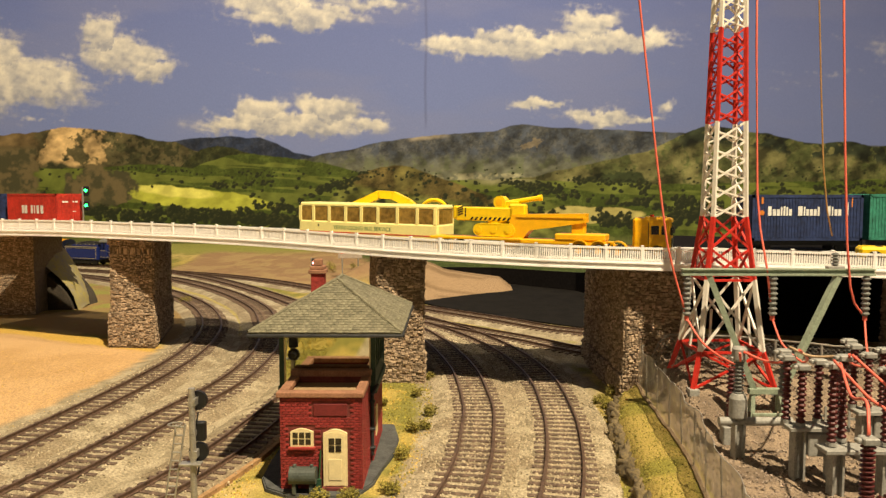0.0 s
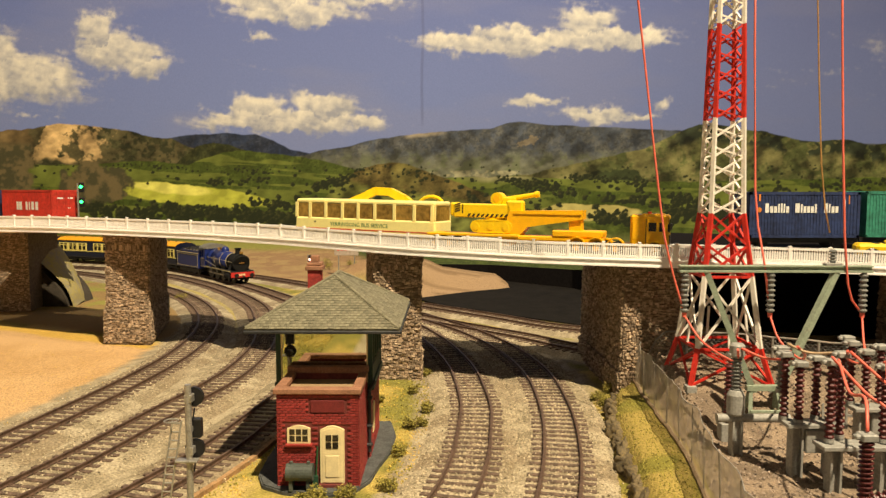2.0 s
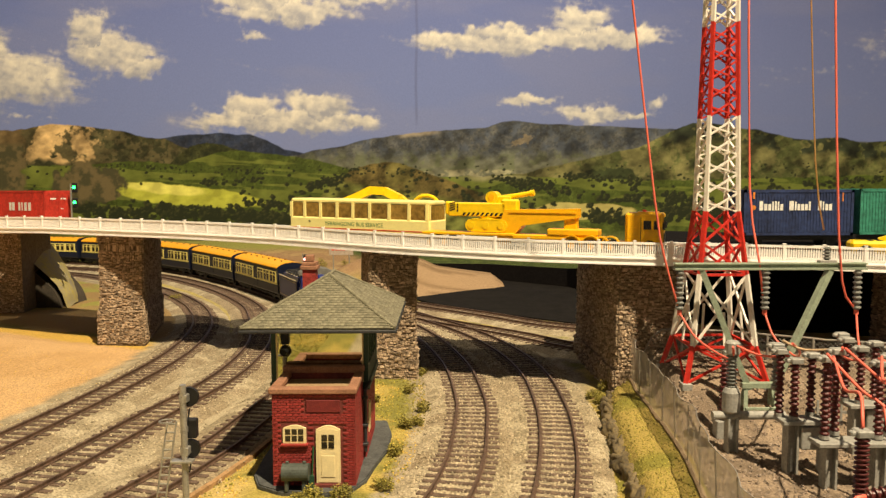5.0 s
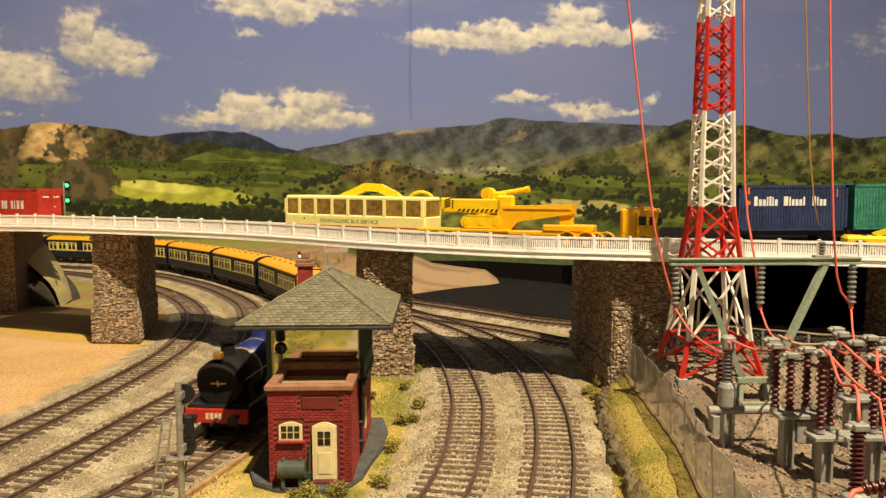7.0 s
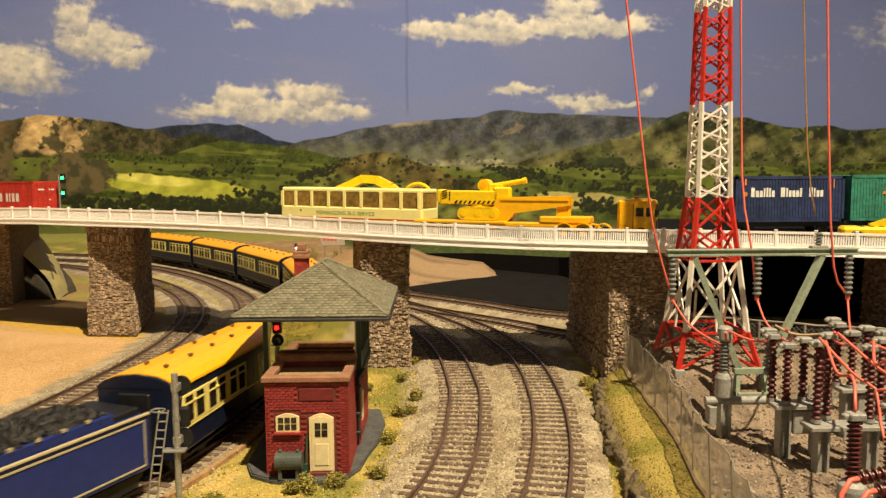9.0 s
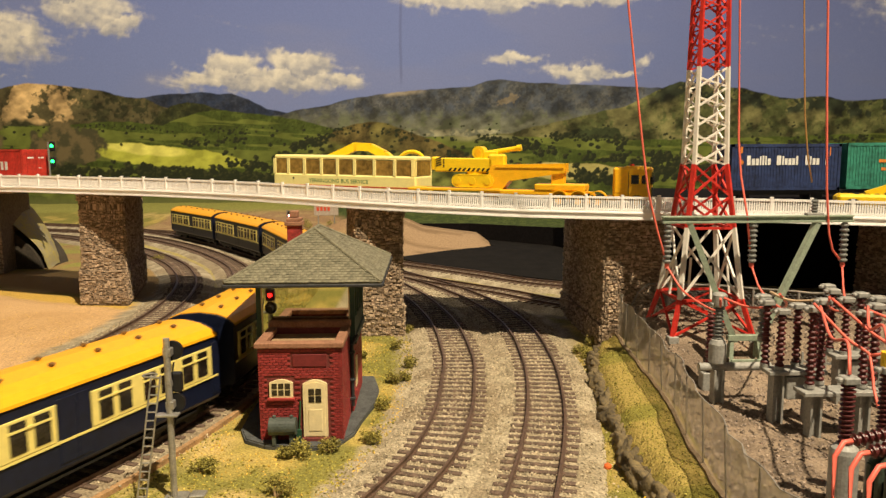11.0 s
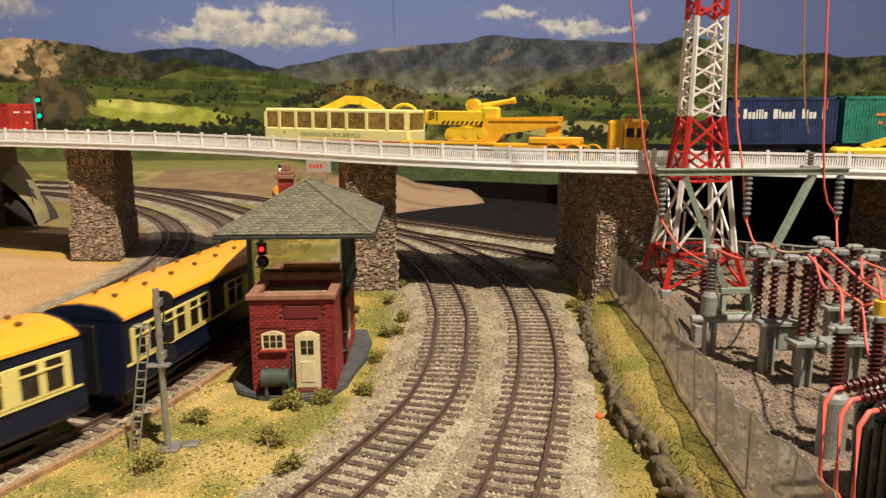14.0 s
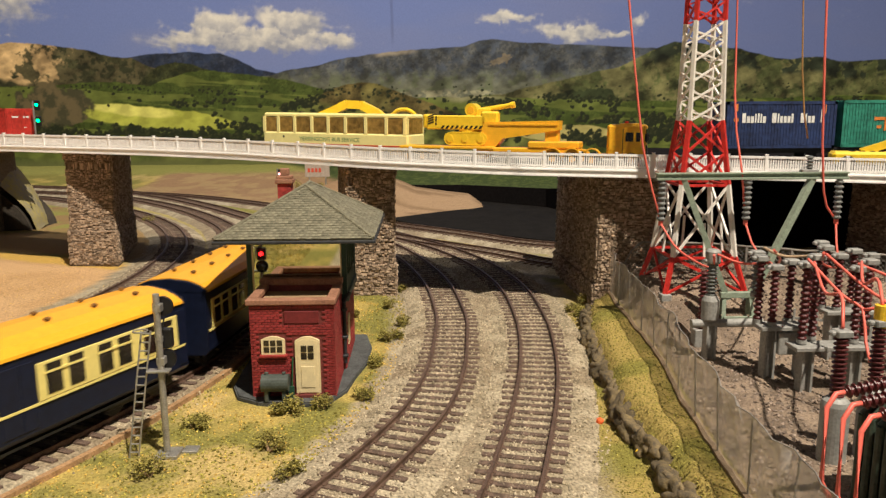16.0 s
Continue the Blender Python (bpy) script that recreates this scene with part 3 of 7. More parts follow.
    c = hill(c, left, (0.026, 0.028, 0.013), (0.055, 0.055, 0.024), ((step01(mid + 0.4 * (fine - 0.5), 0.48, 0.56) * 0.6, (0.105, 0.088, 0.042)), (tan_k, (0.46, 0.32, 0.15)), (tan_k * step01(tex + 0.4 * (fine - 0.5), 0.5, 0.7) * 0.6, (0.30, 0.21, 0.10)),
                                                              (step01(62 - px + 20 * (fine - 0.5), 0, 14), (0.13, 0.092, 0.042))))
    c = hill(c, ridge([(-420, 470), (290, 306), (320, 280), (345, 262), (375, 252), (400, 258), (450, 270), (500, 276), (560, 290), (620, 330), (2000, 470)], 7, 25), (0.020, 0.025, 0.010), (0.045, 0.05, 0.017))
    # valley pastures, in long strips that slope down to the right
    field = ridge([(-420, 300), (150, 292), (240, 285), (330, 292), (400, 268), (440, 268), (500, 276), (560, 282), (640, 305), (700, 318), (830, 314), (900, 312), (1000, 316), (1200, 322), (1568, 312), (2000, 318)], 5, 26)
    slope = py - 0.10 * (px - 310)
    bright = step01(1 - ((px - 330) / 150) ** 2 - ((slope - 343) / 18) ** 2 + 0.9 * (mid - 0.5) + 0.5 * (tex - 0.5), 0.0, 0.25)
    sunny = step01(1 - ((px - 300) / 80) ** 2 - ((slope - 334) / 12) ** 2 + 0.5 * (tex - 0.5), 0.0, 0.5)
    straw = step01(1 - ((px - 1030) / 95) ** 2 - ((py - 374) / 15) ** 2 + 0.9 * (mid - 0.5) + 0.5 * (tex - 0.5), 0.0, 0.25)
    strips = step01(lump((px + 500) / 120, (py - 0.06 * px + 40) / 11, 27, 3), 0.48, 0.54)
    c = hill(c, field, (0.050, 0.072, 0.013), (0.078, 0.105, 0.020), ((strips * 0.8, (0.125, 0.15, 0.030)), (bright, (0.37, 0.39, 0.055)), (sunny * bright, (0.60, 0.58, 0.13)), (straw, (0.40, 0.35, 0.12)),
                                                              (step01(field + 12 - py, 0, 10) * step01(px, 800, 860) * step01(-px, -960, -900), (0.24, 0.23, 0.12))), 0.3)
    brown = ridge([(-420, 600), (560, 362), (590, 326), (620, 306), (660, 292), (690, 288), (720, 292), (760, 306), (800, 322), (840, 336), (900, 360), (2000, 700)], 5, 28)
    c = hill(c, brown, (0.070, 0.056, 0.018), (0.12, 0.092, 0.030), ((step01(mid, 0.5, 0.6) * 0.7, (0.17, 0.15, 0.045)), (step01(py - 0.16 * (px - 640), 320, 335) * 0.8, (0.13, 0.15, 0.035))), 0.8)
    # single trees, hedges and belts of wood, larger towards the foot; each lighter on its sunny side
    r = np.random.RandomState(5)
    tree, sunlit = np.zeros(px.shape), np.zeros(px.shape)
    spots = []
    for _ in range(620):
        cy = 292 + 92 * r.rand() ** 1.2
        spots.append((r.uniform(-380, 1960), cy, 1.0))
    # belts: start, end, spread, number
    for x0, y0, x1, y1, w, m in ((262, 366, 530, 386, 6, 150), (300, 378, 520, 392, 5, 120), (200, 290, 330, 300, 3, 26), (360, 322, 470, 318, 5, 34), (420, 300, 500, 308, 4, 18), (440, 356, 520, 368, 5, 34), (560, 330, 640, 300, 6, 60),
                                 (540, 335, 610, 318, 6, 40), (870, 318, 980, 324, 5, 60), (900, 326, 1010, 340, 6, 50), (1000, 312, 1140, 322, 6, 80), (1060, 352, 1160, 350, 7, 26), (1180, 350, 1290, 376, 10, 110), (1170, 372, 1330, 392, 9, 110),
                                 (1360, 336, 1568, 318, 4, 60), (1340, 350, 1640, 345, 6, 60), (1040, 385, 1190, 392, 5, 70), (640, 300, 760, 312, 8, 34), (-300, 330, 190, 372, 16, 150), (120, 360, 280, 392, 10, 110), (820, 356, 960, 384, 8, 60), (1700, 330, 1960, 360, 14, 90)):
        for _ in range(m):
            f = r.rand()
            spots.append((x0 + (x1 - x0) * f + r.normal(0, 4), y0 + (y1 - y0) * f + r.normal(0, w * 0.6), 1.05))
    for cx, cy, big in spots:
        a = big * (1.7 + 5.0 * np.clip((cy - 292) / 95, 0, 1.1)) * r.uniform(0.55, 1.25)
        if ((cx - 310) / 125) ** 2 + ((cy - 0.1 * (cx - 310) - 340) / 17) ** 2 < 1 and r.rand() < 0.82:
            continue
        i0, i1 = np.searchsorted(py[:, 0], (cy - 3 * a, cy + 3 * a))
        j0, j1 = np.searchsorted(px[0], (cx - 3 * a, cx + 3 * a))
        sub = np.s_[i0:i1, j0:j1]
        u, v = (px[sub] - cx) / (a * r.uniform(0.9, 1.3)), (py[sub] - cy) / a
        e = u**2 + np.where(v > 0, v * 1.25, v) ** 2 + 1.5 * (grain[sub] - 0.5) + 1.1 * (fine[sub] - 0.5)
        k = 1 - step01(e, 0.75, 1.1)
        sunlit[sub] = np.where(k > 0.4, np.clip(-u - v, 0, 1.4) * 0.6, sunlit[sub])
        tree[sub] = np.maximum(tree[sub], k)
    c = mixed(c, tree, (0.016, 0.021, 0.009))
    c = mixed(c, tree * sunlit * step01(grain, 0.35, 0.6), (0.062, 0.066, 0.022))
    crag = step01(1 - ((px - 165) / 68) ** 2 - ((py - 326) / 40) ** 2 + 1.2 * (tex - 0.5), 0.0, 0.3) + step01(62 - px + 30 * (tex - 0.5), 0, 15) * step01(py, 250, 262)
    rocky = np.clip(crag, 0, 1)
    c = mixed(c, rocky, (0.055, 0.052, 0.026))
    c = mixed(c, rocky * step01(n(20, 52) + 0.35 * (fine - 0.5), 0.42, 0.62), (0.125, 0.098, 0.048))
    foot = step01(py, 405, 430)
    c = mixed(c, foot, (0.12, 0.13, 0.045))
    c = mixed(c, 0.35 * step01(3.2 - np.abs(px - 742 - 4 * (n(80, 31) - 0.5)), 0, 2) * step01(235 - py, 0, 30), (0.07, 0.08, 0.17))
    ob = sheet("backdrop", xs[::-1] * MM, xs * 0 + 1.555, zs[::-1] * MM, c[::-1], painted("backdrop_paint", 0.75, 500, 0.05, 0.1))
    tagged(ob, "painted backdrop of cloudy blue sky above green wooded hills", "backdrop", kind="structure")
    # plain board that carries the painting on past its ends and above
    bm = boxes((-2200, -1444, 1557, 1565, -60, 1200), (1456, 2200, 1557, 1565, -60, 1200), (-2200, 2200, 1559, 1567, 905, 1300))
    tagged(new("backdrop_board", mesh_of(bm, "backdrop_board", mat("blue_board", (0.11, 0.13, 0.27), 0.8, scale=8, var=0.1, bump=0.05))), "plain blue board beside the painted backdrop", "backdrop", kind="structure")


backdrop()


# ---- the road bridge ----
def stone_face(a, b, z0, z1, rng, course=1.55):
    """Rough stones on an upright face from plan point a to b; returns places, sizes and turns."""
    a, b = np.array(a, float), np.array(b, float)
    d = b - a
    w = np.hypot(*d)
    u = d / w
    out = np.array([u[1], -u[0]])
    turn = math.atan2(u[1], u[0])
    places, sizes, turns = [], [], []
    z, row = z0, 0
    while z < z1 - 0.6:
        h = course * rng.uniform(0.85, 1.15)
        s = -rng.uniform(0, 2.5)
        while s < w:
            l = rng.choice((1.1, 1.6, 2.1, 2.8, 3.4)) * rng.uniform(0.8, 1.2)
            s0, s1 = max(0, s), min(w, s + l)
            if s1 - s0 > 0.5:
                q = a + u * (s0 + s1) / 2 + out * rng.uniform(-0.35, 0.55)
                places.append((*q, z + h / 2 + rng.uniform(-0.6, 0.6)))
                sizes.append((s1 - s0 - 0.1, rng.uniform(1.3, 2.0), h * rng.uniform(0.7, 1.35) - 0.1))
                turns.append((turn + rng.uniform(-0.22, 0.22), rng.uniform(-0.3, 0.3)))
            s += l
        z += h
    return places, sizes, turns


def pier(parent, fl, fr, skew, depth, z1, plinth=18.0, faces=("front", "left", "right")):
    """A stone pier: plinth, shaft and corbelled head, with rough stones on the faces that show."""
    rng = random.Random(int(fl[0] * 7))
    fl, fr = np.array(fl, float), np.array(fr, float)
    back = np.array([skew * depth, depth])
    root = part("pier", prism(bmesh.new(), [tuple(p) for p in (fl, fr, fr + back, fl + back)], -16, z1), MORTAR, parent, "rough brown stone pier with a wider plinth")
    grow = np.array([1.6, 0])
    low = [fl - grow - (0, 1.6), fr + grow - (0, 1.6), fr + back + grow, fl + back - grow]
    part("plinth", prism(bmesh.new(), [tuple(p) for p in low], -16, plinth), MORTAR, root)
    top = [fl - (0.9, 0.9), fr + (0.9, -0.9), fr + back + (0.9, 0), fl + back - (0.9, 0)]
    part("pier_head", prism(bmesh.new(), [tuple(p) for p in top], z1 - 6, z1 + 0.5), MORTAR, root)
    edges = {"front": (0, 1), "right": (1, 2), "left": (3, 0)}
    shaft = [fl, fr, fr + back, fl + back]
    p, s, t = [], [], []
    for f in faces:
        i, j = edges[f]
        for ring, a, b in ((low, -9, plinth), (shaft, plinth, z1 - 6), (top, z1 - 6, z1)):
            x, y, w = stone_face(ring[i], ring[j], a, b, rng)
            p, s, t = p + x, s + y, t + w
    many("stonework", CHIP_V, CUBE_F, p, s, t, STONEWORK, root)
    return root


STONEWORK = by_island(mat("rough_masonry", (0.26, 0.185, 0.12), 0.92, scale=250, bump=0.9, color2=(0.55, 0.43, 0.31)), 0.5)
CHIP_V = CUBE_V * np.where(CUBE_V[:, 1:2] < 0, (0.78, 1, 0.74), (1, 1, 1))


def road_bridge():
    root = tagged(empty("road_bridge", 0, 0, 0), "white road bridge with balustrade on rough brown stone piers", "bridge")
    line = FACADE
    wide = np.array([36, 92])

    def run(name, rows, material, label=""):
        """A bar that follows the bridge's edge; rows of (inset, z)."""
        bm = bmesh.new()
        rings = [[bm.verts.new((*(p * MM), z * MM)) for p in offset(line, d)] for d, z in rows]
        for a, b in zip(rings, rings[1:] + rings[:1]):
            for k in range(len(a) - 1):
                bm.faces.new((a[k], a[k + 1], b[k + 1], b[k]))
        bmesh.ops.recalc_face_normals(bm, faces=bm.faces[:])
        return part(name, bm, material, root, label)

    out = [tuple(p + (0.4, 1.0)) for p in line] + [tuple(p + wide) for p in line[::-1]]
    part("deck", prism(bmesh.new(), out, 79.2, 82.0), [DECK], root, "grey roadway slab")
    bm = prism(bmesh.new(), [tuple(p + (2, 5)) for p in line] + [tuple(p + wide - (2, 5)) for p in line[::-1]], 76.4, 79.2)
    part("deck_underside", bm, MORTAR, root)
    run("edge_beam", ((0, 77.4), (0, 82.3), (1.6, 82.3), (1.6, 77.4)), WHITE, "white moulded edge beam")
    run("ledge", ((-0.9, 80.6), (-0.9, 81.3), (0, 81.3), (0, 80.6)), WHITE)
    run("lower_lip", ((-0.6, 77.0), (-0.6, 77.9), (0.4, 77.9), (0.4, 77.0)), WHITE)
    run("handrail", ((0.0, 89.3), (0.0, 90.6), (1.45, 90.6), (1.45, 89.3)), WHITE)
    run("bottom_rail", ((0.2, 82.5), (0.2, 83.7), (1.3, 83.7), (1.3, 82.5)), WHITE)
    far = line + wide
    bm = bmesh.new()
    rings = [[bm.verts.new((*((p + q) * MM), z * MM)) for p in far] for q, z in (((0, -1.5), 82), ((0, -1.5), 85), ((0, 0), 85), ((0, 0), 76.5))]
    for a, b in zip(rings, rings[1:]):
        for k in range(len(a) - 1):
            bm.faces.new((a[k], a[k + 1], b[k + 1], b[k]))
    part("far_kerb", bm, WHITE, root)
    post = mesh_of(boxes((-0.8, 0.8, -0.75, 0.75, -0.2, 9.4), (-0.95, 0.95, -0.9, 0.9, 9.2, 9.7), bevel=0.12), "post", WHITE)
    bal = mesh_of(boxes((-0.41, 0.41, -0.32, 0.32, 1.4, 7.8)), "baluster", WHITE)
    length, s = (len(line) - 1) * 2.0, 4.0
    p_rows = []
    while s < length - 20:
        p, a = on_line(line, s)
        n = np.array([-math.sin(a), math.cos(a)])
        ob = new("post", post)
        ob.parent = root
        ob.matrix_basis = pose(*((p + 0.55 * n) * MM), 82.0 * MM, 0, 0, math.degrees(a) + random.uniform(-1, 1))
        for k in range(1, 16):
            q, b = on_line(line, s + k * 21.0 / 16)
            q = q + 0.75 * np.array([-math.sin(b), math.cos(b)])
            if q[0] > -70:
                o2 = new("baluster", bal)
                o2.parent = root
                o2.matrix_basis = pose(*(q * MM), 82.0 * MM, 0, 0, math.degrees(b))
            else:
                p_rows.append((*q, 86.6, b))
        s += 21.0
    r = np.array(p_rows)
    many("baluster_rest", CUBE_V, CUBE_F, r[:, :3], [(0.82, 0.64, 6.4)] * len(r), np.c_[r[:, 3], r[:, 3] * 0], WHITE, root)
    pier(root, (-282, 603), (-246, 601), -0.24, 104, 77.0)
    pier(root, (-49, 493), (-18, 490), -0.16, 92, 77.0, plinth=14)
    pier(root, (108, 447), (146, 450), -0.025, 118, 77.0, plinth=10)
    pier(root, (290, 404), (318, 398), -0.05, 80, 77.0, plinth=8)
    # the deck is slightly humped over the left spans
    def hump(x):
        return float(np.interp(x, (-0.46, -0.42, -0.33, -0.20, -0.12, -0.03, 0.06), (0.8, 1.8, 3.9, 4.0, 3.2, 1.2, 0.0))) * MM

    for ob in root.children_recursive:
        if ob.data in (post, bal):
            ob.matrix_basis = Matrix.Translation((0, 0, hump(ob.matrix_basis.translation.x))) @ ob.matrix_basis
        else:
            for v in ob.data.vertices:
                if v.co.z > 0.068:
                    v.co.z += hump(v.co.x)
    # the whole bridge falls gently to the right
    root.matrix_basis = pose(0, 0, (2.6 - 34 * 0.0135) * MM, 0, math.degrees(math.atan(0.0135)))
    return root


road_bridge()


def abutment():
    root = tagged(empty("abutment", 0, 0, 0), "stone abutment with a sloping mossy wing wall, its face coloured as shaded", "abutment")
    part("wall", prism(bmesh.new(), [(-640, 756), (-440, 769), (-452, 850), (-640, 850)], -6, 80), MORTAR, root)
    p, s, t = stone_face((-640, 756), (-440, 769), -5, 80, random.Random(4))
    many("stonework", CHIP_V, CUBE_F, p, s, t, STONEWORK, root)
    # wing wall: a curved slope with a broad rounded top
    front = glide([(-496, 80), (-470, 66), (-454, 52), (-428, 28), (-416, 12), (-410, -7)], 3.0)
    rear = glide([(-482, 82), (-464, 66), (-450, 50), (-438, 28), (-430, 12), (-424, -7)], 3.0)
    n = min(len(front), len(rear))
    pick = lambda c, k: c[int(round(k * (len(c) - 1) / (n - 1)))]
    bm, face = bmesh.new(), bmesh.new()
    rings = []
    for k in range(n):
        f, r = pick(front, k), pick(rear, k)
        ring = []
        for m in range(9):
            u = m / 8
            bulge = 4.0 * math.sin(math.pi * u)
            wob = 0.7 * (noise.noise(Vector((k * 0.35, m * 0.6, 3))) + 0.5 * noise.noise(Vector((k * 0.9, m * 1.3, 8))))
            ring.append(bm.verts.new(((f[0] + (r[0] - f[0]) * u + bulge * 0.6 + wob) * MM, (800 + 62 * u) * MM, (f[1] + (r[1] - f[1]) * u + bulge + wob) * MM)))
        rings.append(ring)
    for a, b in zip(rings, rings[1:]):
        for m in range(8):
            bm.faces.new((a[m], a[m + 1], b[m + 1], b[m])).smooth = True
    bmesh.ops.recalc_face_normals(bm, faces=bm.faces[:])
    outline = [(float(x) - 5, float(z) - 5) for x, z in front] + [(-501, -12)]
    profile(face, outline, 801, 859)
    # the deck's shade on this face is put into its dark colour
    part("wing_wall", face, mat("shaded_stone", (0.075, 0.062, 0.045), 0.95, scale=120, color2=(0.04, 0.034, 0.026), bump=0.8), root, "stone face of the wing wall, coloured dark as shaded")
    part("coping", bm, mat("mossy_coping", (0.29, 0.265, 0.20), 0.9, scale=45, color2=(0.42, 0.35, 0.09), bump=0.9, var=0.4), root, "grey coping with yellow-green moss")


abutment()

# black sheet put in for the dark void under the upper level, and the shelf of that level
VOID_LINE = [(-30, 1090, 14), (60, 1052, 17), (165, 957, 20), (192, 862, 30), (200, 722, 79.2), (315, 644, 79.2), (461, 589, 79.2), (734, 481, 79.2), (1212, 307, 79.2)]
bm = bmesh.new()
lo = [bm.verts.new((x * MM, y * MM, -0.006)) for x, y, _ in VOID_LINE]
hi = [bm.verts.new((x * MM, y * MM, z * MM)) for x, y, z in VOID_LINE]
for k in range(len(VOID_LINE) - 1):
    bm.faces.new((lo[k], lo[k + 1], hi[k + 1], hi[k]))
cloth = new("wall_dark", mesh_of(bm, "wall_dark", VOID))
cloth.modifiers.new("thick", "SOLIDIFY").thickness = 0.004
tagged(cloth, "plain black sheet put in for the dark void below the upper level", "cloth", kind="structure")
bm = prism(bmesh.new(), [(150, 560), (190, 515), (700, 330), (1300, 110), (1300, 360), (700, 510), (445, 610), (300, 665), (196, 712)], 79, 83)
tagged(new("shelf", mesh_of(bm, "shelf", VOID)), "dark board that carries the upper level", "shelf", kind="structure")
# dark board behind the tracks; its near-black colour also holds the shade on it
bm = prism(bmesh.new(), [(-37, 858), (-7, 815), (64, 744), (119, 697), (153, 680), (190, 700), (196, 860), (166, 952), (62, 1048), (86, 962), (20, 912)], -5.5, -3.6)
tagged(new("dark_pool", mesh_of(bm, "dark_pool", mat("shaded_dark_board", (0.011, 0.010, 0.009), 0.9, spec=0.08, scale=60, var=0.2, bump=0.1))), "smooth dark bare board behind the tracks, coloured darker for shade", "ground", kind="structure")
bm = bmesh.new()
bmesh.ops.create_grid(bm, x_segments=50, y_segments=10, size=0.5, matrix=pose(0.39, 0.575, 0.004, 0, 0, -19) @ Matrix.Diagonal((0.46, 0.035, 1, 1)))
for v in bm.verts:
    v.co.z += 0.003 * noise.noise(v.co * 60) - 0.003
tagged(new("bank", mesh_of(bm, "bank", mat("ochre_scatter", (0.50, 0.34, 0.12), 0.95, scale=90, bump=0.9, color2=(0.62, 0.45, 0.18), fine=900))), "ochre scatter bank beside the rear track", "ground", kind="structure")

bm = prism(bmesh.new(), [(-900, 722), (-408, 738), (-424, 862), (-900, 866)], 80, 84)
tagged(new("shelf_left", mesh_of(bm, "shelf_left", EARTH)), "brown earth shelf that carries the upper track", "shelf", kind="structure")


# ---- the passenger train ----
GLASS = mat("dark_window", (0.022, 0.018, 0.014), 0.12, var=0.3, bump=0.0, spec=0.6)
BRASS = mat("brass", (0.55, 0.33, 0.10), 0.35, metal=0.8, bump=0.05)
CABROOF = mat("grey_cab_roof", (0.16, 0.155, 0.135), 0.6, var=0.08, bump=0.1)
COAL = by_island(mat("coal", (0.014, 0.013, 0.012), 0.4, scale=500, bump=0.5, var=0.3), 0.5)
SOOT = mat("matt_smokebox_black", (0.009, 0.009, 0.009), 0.75, var=0.2, bump=0.1, spec=0.2)
LINING = mat("pale_lining", (0.42, 0.36, 0.21), 0.5, var=0.05, bump=0.0)
STEEL = mat("steel_rod", (0.45, 0.43, 0.40), 0.35, metal=0.8, bump=0.05)
LOCOBLUE = mat("bright_blue_paint", (0.013, 0.026, 0.145), 0.3, var=0.1, bump=0.04)
BUFFERRED = mat("buffer_beam_red", (0.50, 0.03, 0.025), 0.45, var=0.08, bump=0.05)
ROOFVENT = mat("brown_vent", (0.16, 0.08, 0.02), 0.6, bump=0.05)


def wheel(parent, name, x, y, r, width, material):
    """A wheel across the track at x along the body."""
    bm = bmesh.new()
    rod(bm, (x, y - width / 2, r), (x, y + width / 2, r), r, n=18)
    w = part(name, bm, material, parent)
    bm = bmesh.new()
    out = 1 if y > 0 else -1
    rod(bm, (x, y + out * width * 0.4, r), (x, y + out * width * 0.7, r), r * 0.35, n=10)
    part("hub", bm, GREY, w)
    return w


